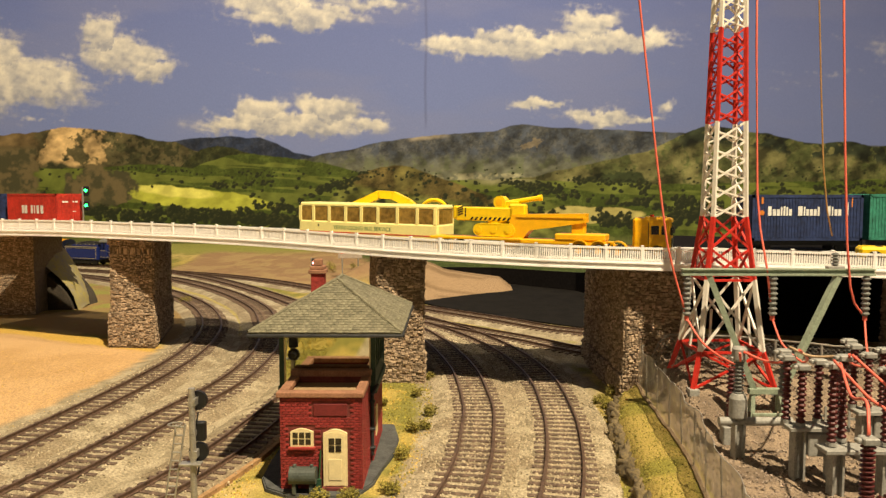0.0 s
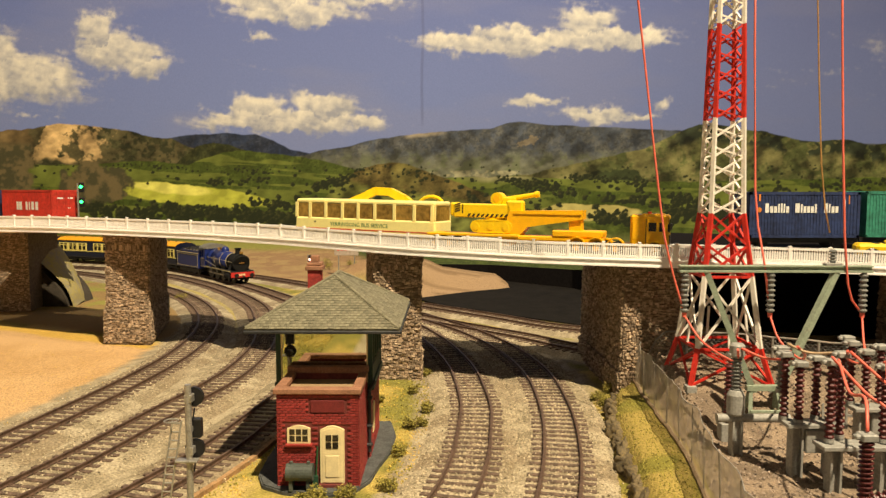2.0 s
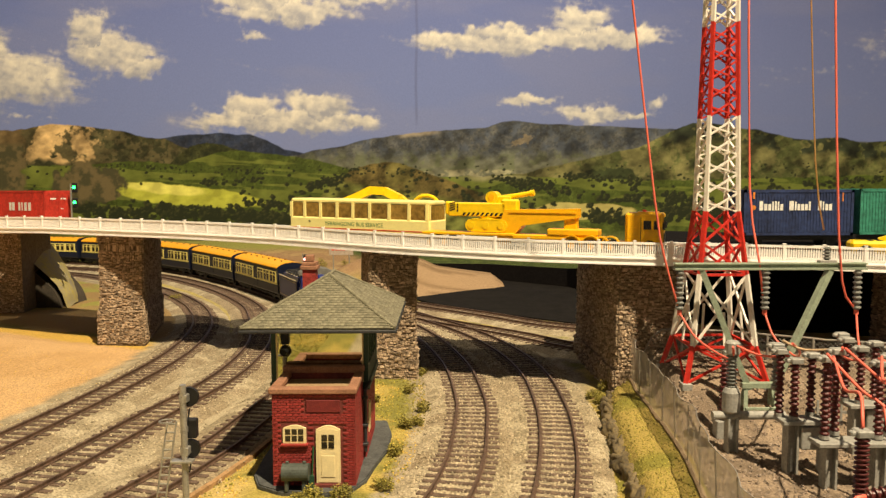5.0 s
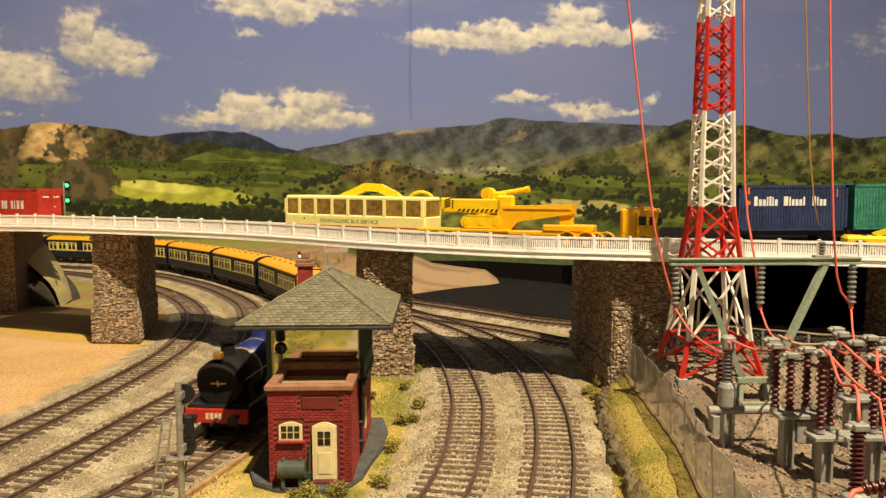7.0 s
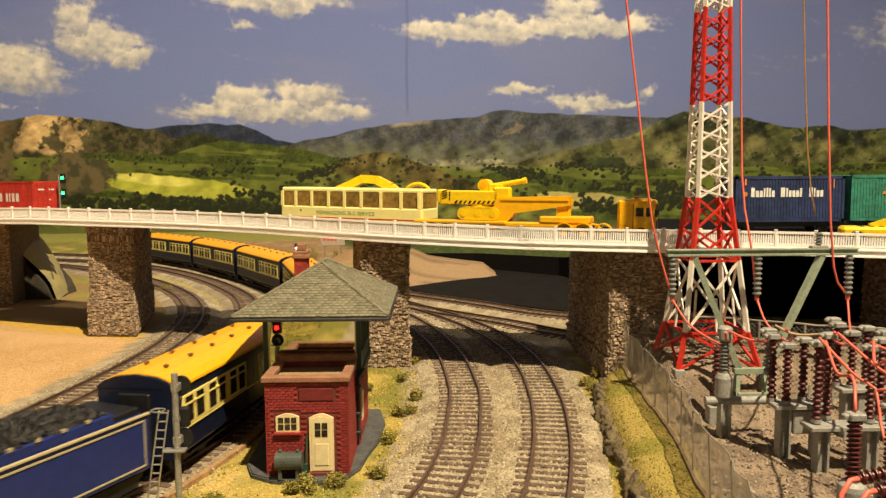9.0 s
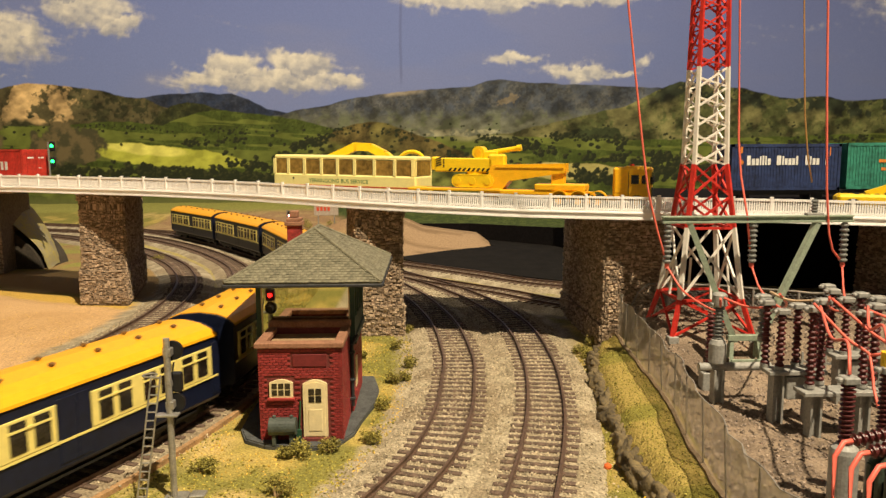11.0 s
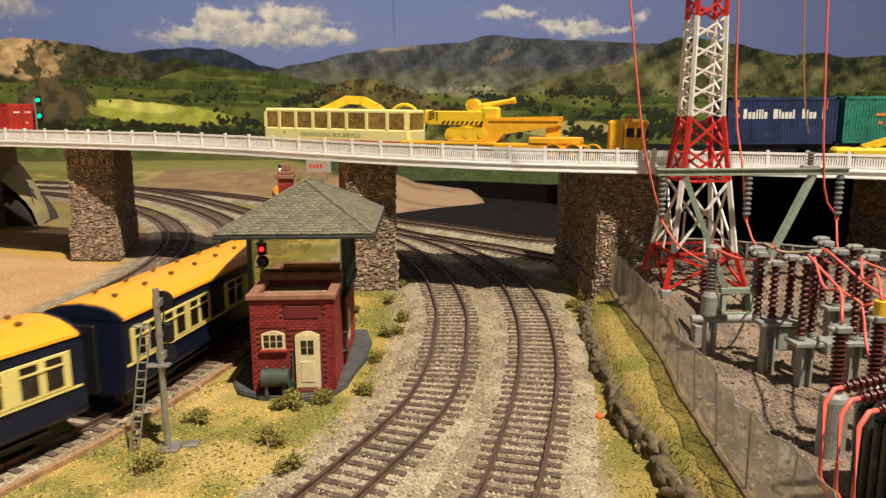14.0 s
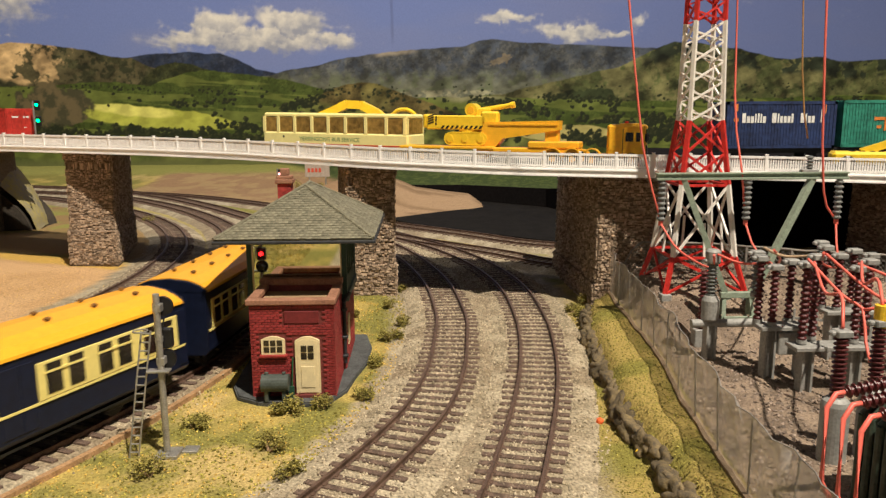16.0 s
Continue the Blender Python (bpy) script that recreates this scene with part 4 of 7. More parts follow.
def coach():
    """A carriage with its length along x, the front towards -x, resting on the rails at z = 0."""
    root = tagged(empty("passenger_coach", 0, 0, 0), "navy and pale yellow passenger coach with a golden roof", "carriage", "coaches of the train")
    L, W = 61.5, 13.6
    prof = [(-W, 8.5), (-W, 29.5), (-W + 0.4, 30.5), (W - 0.4, 30.5), (W, 29.5), (W, 8.5), (W - 1.2, 7.0), (-W + 1.2, 7.0)]
    turn = Matrix.Rotation(radians(-90), 4, "Z")
    bm = profile(bmesh.new(), prof, -L, L)
    bmesh.ops.transform(bm, matrix=turn, verts=bm.verts)
    body = part("body", bm, NAVY, root, "navy blue coach body")
    roof = [(-W - 0.5, 30.2), (-W - 0.3, 31.6), (-W + 2.2, 34.6), (-W + 6.5, 37.0), (0, 38.2), (W - 6.5, 37.0), (W - 2.2, 34.6), (W + 0.3, 31.6), (W + 0.5, 30.2)]
    roof = [(u, 30.2 + (z - 30.2) * 0.62) for u, z in roof]
    bm = profile(bmesh.new(), roof, -L + 1.2, L - 1.2)
    bmesh.ops.transform(bm, matrix=turn, verts=bm.verts)
    for v in bm.verts:
        if abs(v.co.x) > (L - 3) * MM and v.co.z > 0.032:
            v.co.x *= 0.992
    r = part("roof", bm, ROOFY, root, "golden yellow curved roof")
    end = [(u * 0.99, z - 0.25) for u, z in roof]
    for x in (-L, L - 1.2):
        bm = profile(bmesh.new(), end, x, x + 1.2)
        bmesh.ops.transform(bm, matrix=turn, verts=bm.verts)
        part("end_panel", bm, NAVY, root, "dark navy coach end under the roof")
    for k in range(7):
        x = -50 + k * 16.6
        for y in (-4.5, 4.5):
            bm = lathe(bmesh.new(), [(0.4, 34.0), (0.4, 35.0), (1.0, 35.2), (1.0, 35.6), (0.4, 35.9)], x + (3 if y > 0 else 0), y, n=10)
            part("roof_vent", bm, ROOFVENT, r)
    for side in (-1, 1):
        y0, y1 = side * W, side * (W + 0.5)
        for g0, g1, wins in ((-57.5, -8.0, 3), (4.0, 57.0, 3)):
            band = part("window_band", boxes((g0, g1, min(y0, y1), max(y0, y1), 16.5, 27.0), bevel=0.15), CARCREAM, root, "pale yellow window band")
            step = (g1 - g0) / wins
            for k in range(wins):
                c = g0 + step * (k + 0.5)
                for dx in (-3.7, 3.7):
                    part("window", boxes((c + dx - 2.5, c + dx + 2.5, min(y1, y1 + side * 0.15), max(y1, y1 + side * 0.15), 17.6, 26.2)), GLASS, band)
                part("toplight_bar", boxes((c - 6.6, c + 6.6, min(y1, y1 + side * 0.4), max(y1, y1 + side * 0.4), 23.6, 24.2)), CARCREAM, band)
        part("waist_line", boxes((-60, 60, min(y0, y1), max(y0, y1), 15.6, 16.3)), CARCREAM, root)
        part("door", boxes((-7.2, -1.2, min(y0, y1 - side * 0.2), max(y0, y1 - side * 0.2), 9.5, 28.2), (-1.0, 3.4, min(y0, y1 - side * 0.2), max(y0, y1 - side * 0.2), 9.5, 28.2), bevel=0.15), NAVY, root)
        part("end_door", boxes((57.4, 60.8, min(y0, y1 - side * 0.2), max(y0, y1 - side * 0.2), 9.5, 28.2), bevel=0.15), NAVY, root)
        part("step_board", boxes((-50, 50, side * (W - 2) - 0.8, side * (W - 2) + 0.8, 5.2, 6.0)), BLACK, root)
    for x in (-L - 1.6, L):
        part("gangway", boxes((x, x + 1.6, -5.5, 5.5, 7.5, 29), bevel=0.3), BLACK, root)
    part("underframe", boxes((-60, 60, -9, 9, 5.6, 7.2), (-16, -3, -8, 8, 2.5, 6), (5, 20, -8, 8, 3, 6), bevel=0.2), BLACK, root)
    for cx in (-43, 43):
        bogie = part("bogie", boxes((cx - 14, cx + 14, -10.5, -9.3, 3.2, 6.2), (cx - 14, cx + 14, 9.3, 10.5, 3.2, 6.2), (cx - 2, cx + 2, -10, 10, 3.5, 6), bevel=0.2), BLACK, root)
        for dx in (-9, 9):
            for y in (-6.8, 6.8):
                wheel(bogie, "wheel", cx + dx, y, 4.6, 2.2, BLACK)
    return root


def tender():
    root = tagged(empty("tender", 0, 0, 0), "blue lined locomotive tender heaped with black coal", "tender")
    L, W = 30.0, 13.0
    body = part("body", boxes((-L, L, -W, W, 8, 25.5), (-L + 1, L - 12, -W + 1.4, W - 1.4, 25.2, 29.0), bevel=0.5), LOCOBLUE, root, "dark blue tender body")
    part("rear_tank", boxes((L - 12, L - 1, -W + 3, W - 3, 25, 27.5), bevel=0.4), BLACK, root)
    for side in (-1, 1):
        y = side * (W + 0.15)
        for z in (9.5, 23.6):
            part("lining", boxes((-L + 2, L - 2, y - 0.15, y + 0.15, z, z + 0.5)), LINING, body)
        for x in (-L + 2, L - 2.5):
            part("lining", boxes((x, x + 0.5, y - 0.15, y + 0.15, 9.5, 24.1)), LINING, body)
        part("top_beading", boxes((-L, L, side * W - 0.6, side * W + 0.6, 25.3, 26.1), bevel=0.2), LINING, body)
        for k in range(5):
            part("bracket", boxes((-24 + k * 8, -22.6 + k * 8, side * (W - 1.6) - 0.5, side * (W - 1.6) + 0.5, 28.8, 29.6)), LINING, body)
    r = np.random.RandomState(3)
    n = 1300
    x, y = r.uniform(-L + 2, L - 13, n), r.uniform(-W + 2.2, W - 2.2, n)
    z = 28.3 + 3.6 * np.clip(1 - (y / 11) ** 2, 0, 1) * np.clip(1 - ((x + 8) / 26) ** 2, 0, 1) + r.uniform(-0.7, 0.5, n)
    many("coal", OCTA_V, OCTA_F, np.c_[x, y, z], r.uniform(0.7, 1.9, (n, 3)), r.uniform(0, 6.3, (n, 2)), COAL, root)
    part("coal_bed", boxes((-L + 1.5, L - 12.5, -W + 2, W - 2, 25, 29.0)), COAL, root)
    part("frame", boxes((-L, L, -9.5, 9.5, 5, 8.2), (-L + 3, L - 3, -11, -10.2, 2.8, 7), (-L + 3, L - 3, 10.2, 11, 2.8, 7), bevel=0.2), BLACK, root)
    for x in (-20, -7, 7, 20):
        for y in (-6.8, 6.8):
            wheel(root, "wheel", x, y, 5.2, 2.2, BLACK)
    return root


def steam_loco():
    """A tender engine with its front towards -x."""
    root = tagged(empty("steam_locomotive", 0, 0, 0), "blue steam locomotive with black smokebox and red buffer beam", "locomotive")
    F, R = -50.0, 46.0
    zc, r = 21.5, 9.4

    def tube(x0, x1, r0, r1, material, name, label="", parent=root):
        bm = bmesh.new()
        rod(bm, (x0, 0, zc), (x1, 0, zc + (r1 - r0) * 0.5), r0, r1, n=28)
        for f in bm.faces:
            f.smooth = len(f.verts) == 4
        return part(name, bm, material, parent, label)

    boiler = tube(-26, 24, r - 0.3, r + 1.2, LOCOBLUE, "boiler", "bright blue boiler with pale bands")
    for x, e in ((-25, 0.15), (-8, 0.6), (8, 0.95), (22, 1.35)):
        tube(x, x + 0.9, r + e, r + e, LINING, "boiler_band", "", boiler)
    tube(-46, -26, r, r, SOOT, "smokebox", "black smokebox")
    tube(-46.9, -45.9, r - 1.2, r - 0.2, SOOT, "smokebox_door")
    part("door_handle", rods(((-47.2, -3, zc), (-47.2, 3, zc), 0.4), ((-47.6, 0, zc - 1), (-47.6, 0, zc + 1.4), 0.35)), BRASS, root)
    chimney = lathe(bmesh.new(), [(4.2, 29.4), (3.0, 31), (2.7, 35), (3.5, 36), (3.6, 37.2), (2.6, 37.2), (2.4, 34)], -37, 0)
    part("chimney", chimney, SOOT, root)
    dome = lathe(bmesh.new(), [(5.0, 29.6), (4.3, 31.2), (4.1, 34), (3.3, 35.6), (1.6, 36.4), (0.3, 36.6)], 0, 0)
    for f in dome.faces:
        f.smooth = True
    part("dome", dome, LOCOBLUE, root, "rounded blue dome")
    part("safety_valve", lathe(bmesh.new(), [(1.6, 31.2), (1.2, 33), (1.4, 34.6), (0.6, 35)], 15, -1.6, n=12), BRASS, root)
    part("safety_valve", lathe(bmesh.new(), [(1.6, 31.2), (1.2, 33), (1.4, 34.6), (0.6, 35)], 15, 1.6, n=12), BRASS, root)
    firebox = tube(19, 31, r + 1.7, r + 1.9, LOCOBLUE, "firebox", "rounded blue firebox")
    part("firebox_side", boxes((19, 31, -11.0, 11.0, 12, 22), bevel=0.6), LOCOBLUE, firebox)
    part("headlamp", boxes((-47.5, -44.8, -1.8, 1.8, 31, 34), bevel=0.4), BRASS, root)
    # cab
    cab = part("cab", boxes((30, 32, -12.8, 12.8, 11, 33), bevel=0.2), LOCOBLUE, root, "blue open-backed cab")
    for y0, y1 in ((-13, -12.2), (12.2, 13)):
        part("cab_side", boxes((30, 37, y0, y1, 11, 23), bevel=0.15), LOCOBLUE, cab)
        part("cab_rear_side", boxes((37.2, R - 2, y0, y1, 11, 22), bevel=0.15), LOCOBLUE, cab)
        for x in (32.2, 39):
            part("cab_pillar", boxes((x, x + 1.6, y0, y1, 22, 33.5)), LOCOBLUE, cab)
    arch = [(-14, 33), (-13, 34.6), (-8, 37.2), (0, 38.3), (8, 37.2), (13, 34.6), (14, 33), (12, 32.6), (-12, 32.6)]
    bm = profile(bmesh.new(), arch, -R, -29)
    bmesh.ops.transform(bm, matrix=Matrix.Rotation(radians(90), 4, "Z"), verts=bm.verts)
    part("cab_roof", bm, CABROOF, root, "grey curved cab roof")
    part("backhead", boxes((32, 34, -9, 9, 12, 28)), BLACK, root)
    for side in (-1, 1):
        y = side * 13.1
        for z in (12.2, 21.0):
            part("lining", boxes((31, R - 2.5, y - 0.12, y + 0.12, z, z + 0.5)), LINING, cab)
        part("running_board", boxes((F + 2, 31, side * 9 - 3.6, side * 9 + 3.6, 12.4, 13.2), bevel=0.15), BLACK, root)
        part("board_edge", boxes((F + 2, 31, side * 12.8 - 0.15, side * 12.8 + 0.15, 12.2, 13.4)), LINING, root)
        part("handrail", rods(((-44, side * 10.4, 22.8), (28, side * 11.4, 24), 0.22)), LINING, root)
        part("cylinder", rods(((-45, side * 11.5, 7.6), (-33, side * 11.5, 7.6), 3.4), n=16), SOOT, root, "black cylinder casing")
        for x in (-14, 5, 23):
            w = wheel(root, "driving_wheel", x, side * 6.8, 8.6, 2.2, BLACK)
        part("coupling_rod", boxes((-15, 24, side * 10.4 - 0.4, side * 10.4 + 0.4, 6.2, 7.6), bevel=0.2), STEEL, root)
        part("connecting_rod", bar(bmesh.new(), (-33, side * 11.4, 7.6), (5, side * 11.4, 7), 0.8, 1.3), STEEL, root)
        part("reversing_rod", rods(((-2, side * 12, 15), (30, side * 12, 19.5), 0.5)), STEEL, root)
        for x in (-42, -29):
            wheel(root, "bogie_wheel", x, side * 6.8, 4.6, 2.0, BLACK)
        part("steam_pipe", rods(((-38, side * 8, 20), (-38, side * 11.6, 11), 1.4)), BLACK, root)
        part("buffer", rods(((F - 4, side * 8.5, 9), (F, side * 8.5, 9), 1.0)), BLACK, root)
        bm = rods(((F - 4.6, side * 8.5, 9), (F - 3.8, side * 8.5, 9), 2.2), n=16)
        part("buffer_head", bm, BLACK, root)
    beam = part("buffer_beam", boxes((F, F + 1.6, -13, 13, 6.4, 12), bevel=0.2), BUFFERRED, root, "red front buffer beam")
    for y in (-2.4, -0.6, 1.2, 3.0):
        part("number_bar", boxes((F - 0.2, F, y, y + 1.2, 8, 10.4)), CREAM, beam, "pale unreadable number")
    part("coupling", rods(((F - 5, 0, 7), (F, 0, 8), 0.7)), BLACK, root)
    part("front_platform", boxes((F + 1, -38, -12.4, 12.4, 11.6, 12.8), bevel=0.2), SOOT, root)
    part("smokebox_saddle", boxes((-44, -30, -6, 6, 6, 14), bevel=0.8), SOOT, root)
    part("frames", boxes((F + 2, R - 3, -6.5, 6.5, 4.2, 12.5), bevel=0.3), SOOT, root)
    return root


def sized(ob, k):
    """Brings a thing, built in its own units, to its size on the layout."""
    for o in ob.children_recursive:
        o.data.transform(Matrix.Scale(k, 4))
    return ob


LOCO, TENDER = sized(steam_loco(), 1.24), sized(tender(), 1.24)
COACHES = [sized(coach(), 1.24)]
for k in range(6):
    COACHES.append(copy_thing(COACHES[0], pose(0, 0, 0)))


# ---- the signal box ----
SLATE = by_object(mat("green_grey_slate", (0.165, 0.155, 0.105), 0.85, scale=300, bump=0.4, var=0.2), 0.25)
GREENP = mat("dark_green_paint", (0.018, 0.05, 0.035), 0.5, var=0.15, bump=0.08)
PAD = mat("grey_pad", (0.075, 0.08, 0.08), 0.85, scale=200, bump=0.5, var=0.2)
COPING = mat("brown_coping", (0.30, 0.15, 0.09), 0.8, scale=200, bump=0.4, var=0.15)
MIRROR = bpy.data.materials.new("mirror_film")
MIRROR.use_nodes = True
MIRROR.node_tree.nodes["Principled BSDF"].inputs["Metallic"].default_value = 1.0
MIRROR.node_tree.nodes["Principled BSDF"].inputs["Roughness"].default_value = 0.03
MIRROR.node_tree.nodes["Principled BSDF"].inputs["Base Color"].default_value = (0.66, 0.66, 0.56, 1)
DRUM = mat("grey_green_tank", (0.07, 0.085, 0.075), 0.5, scale=200, var=0.15, bump=0.1)
PIPE = mat("dark_pipe", (0.03, 0.032, 0.035), 0.5, var=0.2, bump=0.1)
BRICK_ROW = 1.15


def brick_wall(parent, a, b, z0, z1, rng, holes=(), limit=300):
    """Courses of bricks on an upright face from a to b; holes are (s0, s1, z0, z1) along it."""
    a, b = np.array(a, float), np.array(b, float)
    w = np.hypot(*(b - a))
    u = (b - a) / w
    turn = math.degrees(math.atan2(u[1], u[0]))
    z, row, made, rest = z0, 0, 0, []
    while z < z1 - 0.3:
        s = -1.25 * (row % 2)
        while s < w:
            s0, s1 = max(0, s), min(w, s + 2.5)
            s += 2.5
            if s1 - s0 < 0.5 or any(s1 > h[0] and s0 < h[1] and z + BRICK_ROW > h[2] and z < h[3] for h in holes):
                continue
            q = a + u * (s0 + s1) / 2 + np.array([u[1], -u[0]]) * rng.uniform(0.0, 0.09)
            if made < limit and s1 - s0 > 2.4:
                ob = new("brick", BRICK_MESH)
                ob.parent = parent
                ob.matrix_basis = pose(q[0] * MM, q[1] * MM, (z + BRICK_ROW / 2) * MM, 0, 0, turn)
                made += 1
            else:
                rest.append((*q, z + BRICK_ROW / 2, s1 - s0 - 0.22, math.radians(turn)))
        z += BRICK_ROW
        row += 1
    if rest:
        r = np.array(rest)
        many("brick_rest", CUBE_V, CUBE_F, r[:, :3], np.c_[r[:, 3], r[:, 3] * 0 + 0.5, r[:, 3] * 0 + BRICK_ROW - 0.2], np.c_[r[:, 4], r[:, 4] * 0], BRICK, parent)


BRICK_MESH = mesh_of(boxes((-1.14, 1.14, -0.25, 0.25, -0.475, 0.475), bevel=0.06), "brick", BRICK)


def arch_panel(bm, x0, x1, y0, y1, z0, z1, rise):
    """A panel with a low arched head, facing -y."""
    n = 8
    pts = [(x0, z0), (x1, z0)] + [(x1 + (x0 - x1) * k / n, z1 - rise + rise * math.sin(math.pi * k / n)) for k in range(n + 1)]
    return profile(bm, pts, y0, y1)


def signal_box():
    root = tagged(empty("signal_box", 0, 0, 0), "red brick signal box with slate roof and green timber", "signal box")
    rng = random.Random(8)
    # front lean-to with an open tank on top
    lean = part("front_block", boxes((-72.0, -37.2, 304.9, 336, -4, 30.0)), BRICKGAP, root, "red brick front block")
    for row in ((-72.0, -37.2, 304.9, 307.4, 30, 37), (-72.0, -37.2, 333, 336, 30, 40), (-72.0, -69.5, 307.4, 333, 30, 37), (-39.7, -37.2, 307.4, 333, 30, 37)):
        part("tank_wall", boxes(row), BRICKGAP, root, "dark red inner wall of the open tank")
    brick_wall(lean, (-72.0, 304.8), (-37.2, 304.8), -4, 36.6, rng, ((4.6, 14.6, 14.6, 23.6), (18.6, 28.8, -6, 23.2), (14.0, 29.0, 28.5, 34.5)))
    brick_wall(lean, (-37.1, 304.8), (-37.1, 336), -4, 36.6, rng, limit=120)
    part("tank_floor", boxes((-69.5, -39.7, 307.4, 333, 30, 35.8)), EARTH, root, "dusty brown tank floor")
    part("coping", boxes((-73.2, -36.0, 303.4, 308.0, 36.8, 39.2), (-73.2, -69.0, 308.0, 332.6, 36.8, 39.2), (-40.2, -36.0, 308.0, 332.6, 36.8, 39.2), (-73.2, -36.0, 332.6, 337.0, 38.6, 41.6), bevel=0.35), COPING, root, "weathered brown coping")
    part("name_panel", boxes((-57.5, -43.2, 304.2, 305.2, 28.8, 34.0), bevel=0.15), mat("dull_red_panel", (0.16, 0.02, 0.02), 0.7, bump=0.2), root)
    # arched window
    win = part("window", arch_panel(bmesh.new(), -67.4, -57.6, 303.9, 305.2, 15.6, 23.4, 1.4), CREAM, root, "cream arched window frame")
    for k in range(3):
        for j in range(2):
            x, z = -66.4 + k * 2.75, 16.5 + j * 2.9
            part("pane", boxes((x, x + 2.2, 303.75, 304.0, z, z + 2.35)), GLASS, win)
    part("sill", boxes((-68.2, -56.8, 303.0, 305.2, 14.5, 15.5), bevel=0.15), mat("red_sill", (0.34, 0.035, 0.03), 0.6, bump=0.1), win)
    # door
    door = part("door", arch_panel(bmesh.new(), -53.4, -43.2, 303.7, 305.2, -1.6, 23.2, 1.8), CREAM, root, "cream door with four panes")
    part("door_leaf", arch_panel(bmesh.new(), -52.4, -44.2, 303.5, 303.8, -1.2, 22.2, 1.2), CREAM, door)
    for k in range(2):
        for j in range(2):
            x, z = -51.0 + k * 2.9, 13.5 + j * 3.2
            part("pane", boxes((x, x + 2.4, 303.3, 303.55, z, z + 2.7)), GLASS, door)
    part("panel", boxes((-51.2, -45.4, 303.25, 303.55, 1.0, 10.5), bevel=0.2), CREAM, door)
    part("step", boxes((-54, -42.6, 302.4, 305, -3.6, -1.8), bevel=0.2), BRICKGAP, root)
    # oil drum on feet and a broom
    drum = tagged(empty("oil_tank", -61.5, 300.6, 0), "small grey-green oil tank on two feet", "tank")
    part("barrel", rods(((-5.6, 0, 4.4), (5.6, 0, 4.4), 3.7), n=20), DRUM, drum)
    for x in (-3.6, 3.6):
        part("foot", boxes((x - 0.8, x + 0.8, -2.2, 2.2, -3.2, 1.6), bevel=0.15), DRUM, drum)
        part("filler_cap", lathe(bmesh.new(), [(0.8, 7.6), (0.8, 9.0), (0.4, 9.2)], x, 0, n=10), DRUM, drum)
    broom = tagged(empty("broom", -55.2, 302.6, 0), "green broom leaning on the brick wall", "broom")
    part("handle", rods(((0, 0.6, 1), (0.6, 1.6, 14), 0.35)), mat("green_handle", (0.02, 0.09, 0.035), 0.5, bump=0.05), broom)
    part("bristles", prism(bmesh.new(), [(-1.2, -0.6), (1.2, -0.6), (0.8, 0.8), (-0.8, 0.8)], -3, 2), mat("green_bristle", (0.015, 0.06, 0.03), 0.8, bump=0.3), broom)
    # main block
    X0, X1, Y0, Y1 = -79.6, -34.4, 338.0, 384.0
    lower = part("lower_storey", boxes((X0 + 1.6, X1 - 1.6, Y0, Y1, -4, 31)), BRICKGAP, root, "red brick lower storey")
    brick_wall(lower, (X1 - 1.5, Y0), (X1 - 1.5, Y1), -4, 30, rng, ((12, 20, 4, 20),), limit=100)
    brick_wall(lower, (X0 + 1.6, Y0 - 0.1), (-73.4, Y0 - 0.1), -4, 30, rng, limit=0)
    part("side_window", boxes((X1 - 1.6, X1 - 1.0, Y0 + 12.5, Y0 + 19.5, 5, 19)), CREAM, root)
    part("floor_band", boxes((X0 - 0.6, X1 + 0.6, Y0 - 0.6, Y1 + 0.6, 29.5, 33.0), bevel=0.2), GREENP, root, "dark green timber band")
    part("rear_wall", boxes((X0, X1, Y1 - 1.2, Y1, 33, 61)), GREENP, root)
    part("left_wall", boxes((X0, X0 + 1.2, Y0, Y1 - 1.2, 33, 61)), GREENP, root)
    for x in (X0, X1 - 2.2):
        part("corner_post", boxes((x, x + 2.2, Y0 - 0.3, Y0 + 1.9, 33, 61), bevel=0.15), GREENP, root)
    part("corner_post", boxes((X1 - 2.2, X1, Y1 - 3.4, Y1 - 1.2, 33, 61), bevel=0.15), GREENP, root)
    part("front_glazing", boxes((X0 + 2.2, X1 - 2.2, Y0 + 0.5, Y0 + 0.9, 33, 57.5)), MIRROR, root, "reflecting window film that mirrors the grass")
    part("glazing_frame", boxes((X0 + 2.2, X1 - 2.2, Y0 + 0.2, Y0 + 1.0, 57.4, 61), (X0 + 2.2, X0 + 2.9, Y0 + 0.1, Y0 + 0.5, 33, 57.4), (X1 - 2.9, X1 - 2.2, Y0 + 0.1, Y0 + 0.5, 33, 57.4)), CREAM, root)
    side = part("side_glazing", boxes((X1 - 1.2, X1 - 0.8, Y0 + 1.9, Y1 - 3.4, 33, 61)), mat("pale_green_glass", (0.30, 0.34, 0.20), 0.15, var=0.1, bump=0.0), root, "pale green reflecting side windows")
    for k in range(5):
        y = Y0 + 2 + k * 9.6
        part("mullion", boxes((X1 - 0.9, X1 - 0.2, y, y + 1.2, 40, 60)), GREENP, side)
    part("side_panel", boxes((X1 - 1.0, X1 - 0.2, Y0 + 1.9, Y1 - 3.4, 33, 40.5)), GREENP, side)
    # hipped roof with courses of slates
    ex0, ex1, ey0, ey1, ze = -87.5, -20.5, 314.5, 399.0, 62.6
    ax, ay0, ay1, za = -53.6, 350.0, 364.0, 82.0
    bm = bmesh.new()
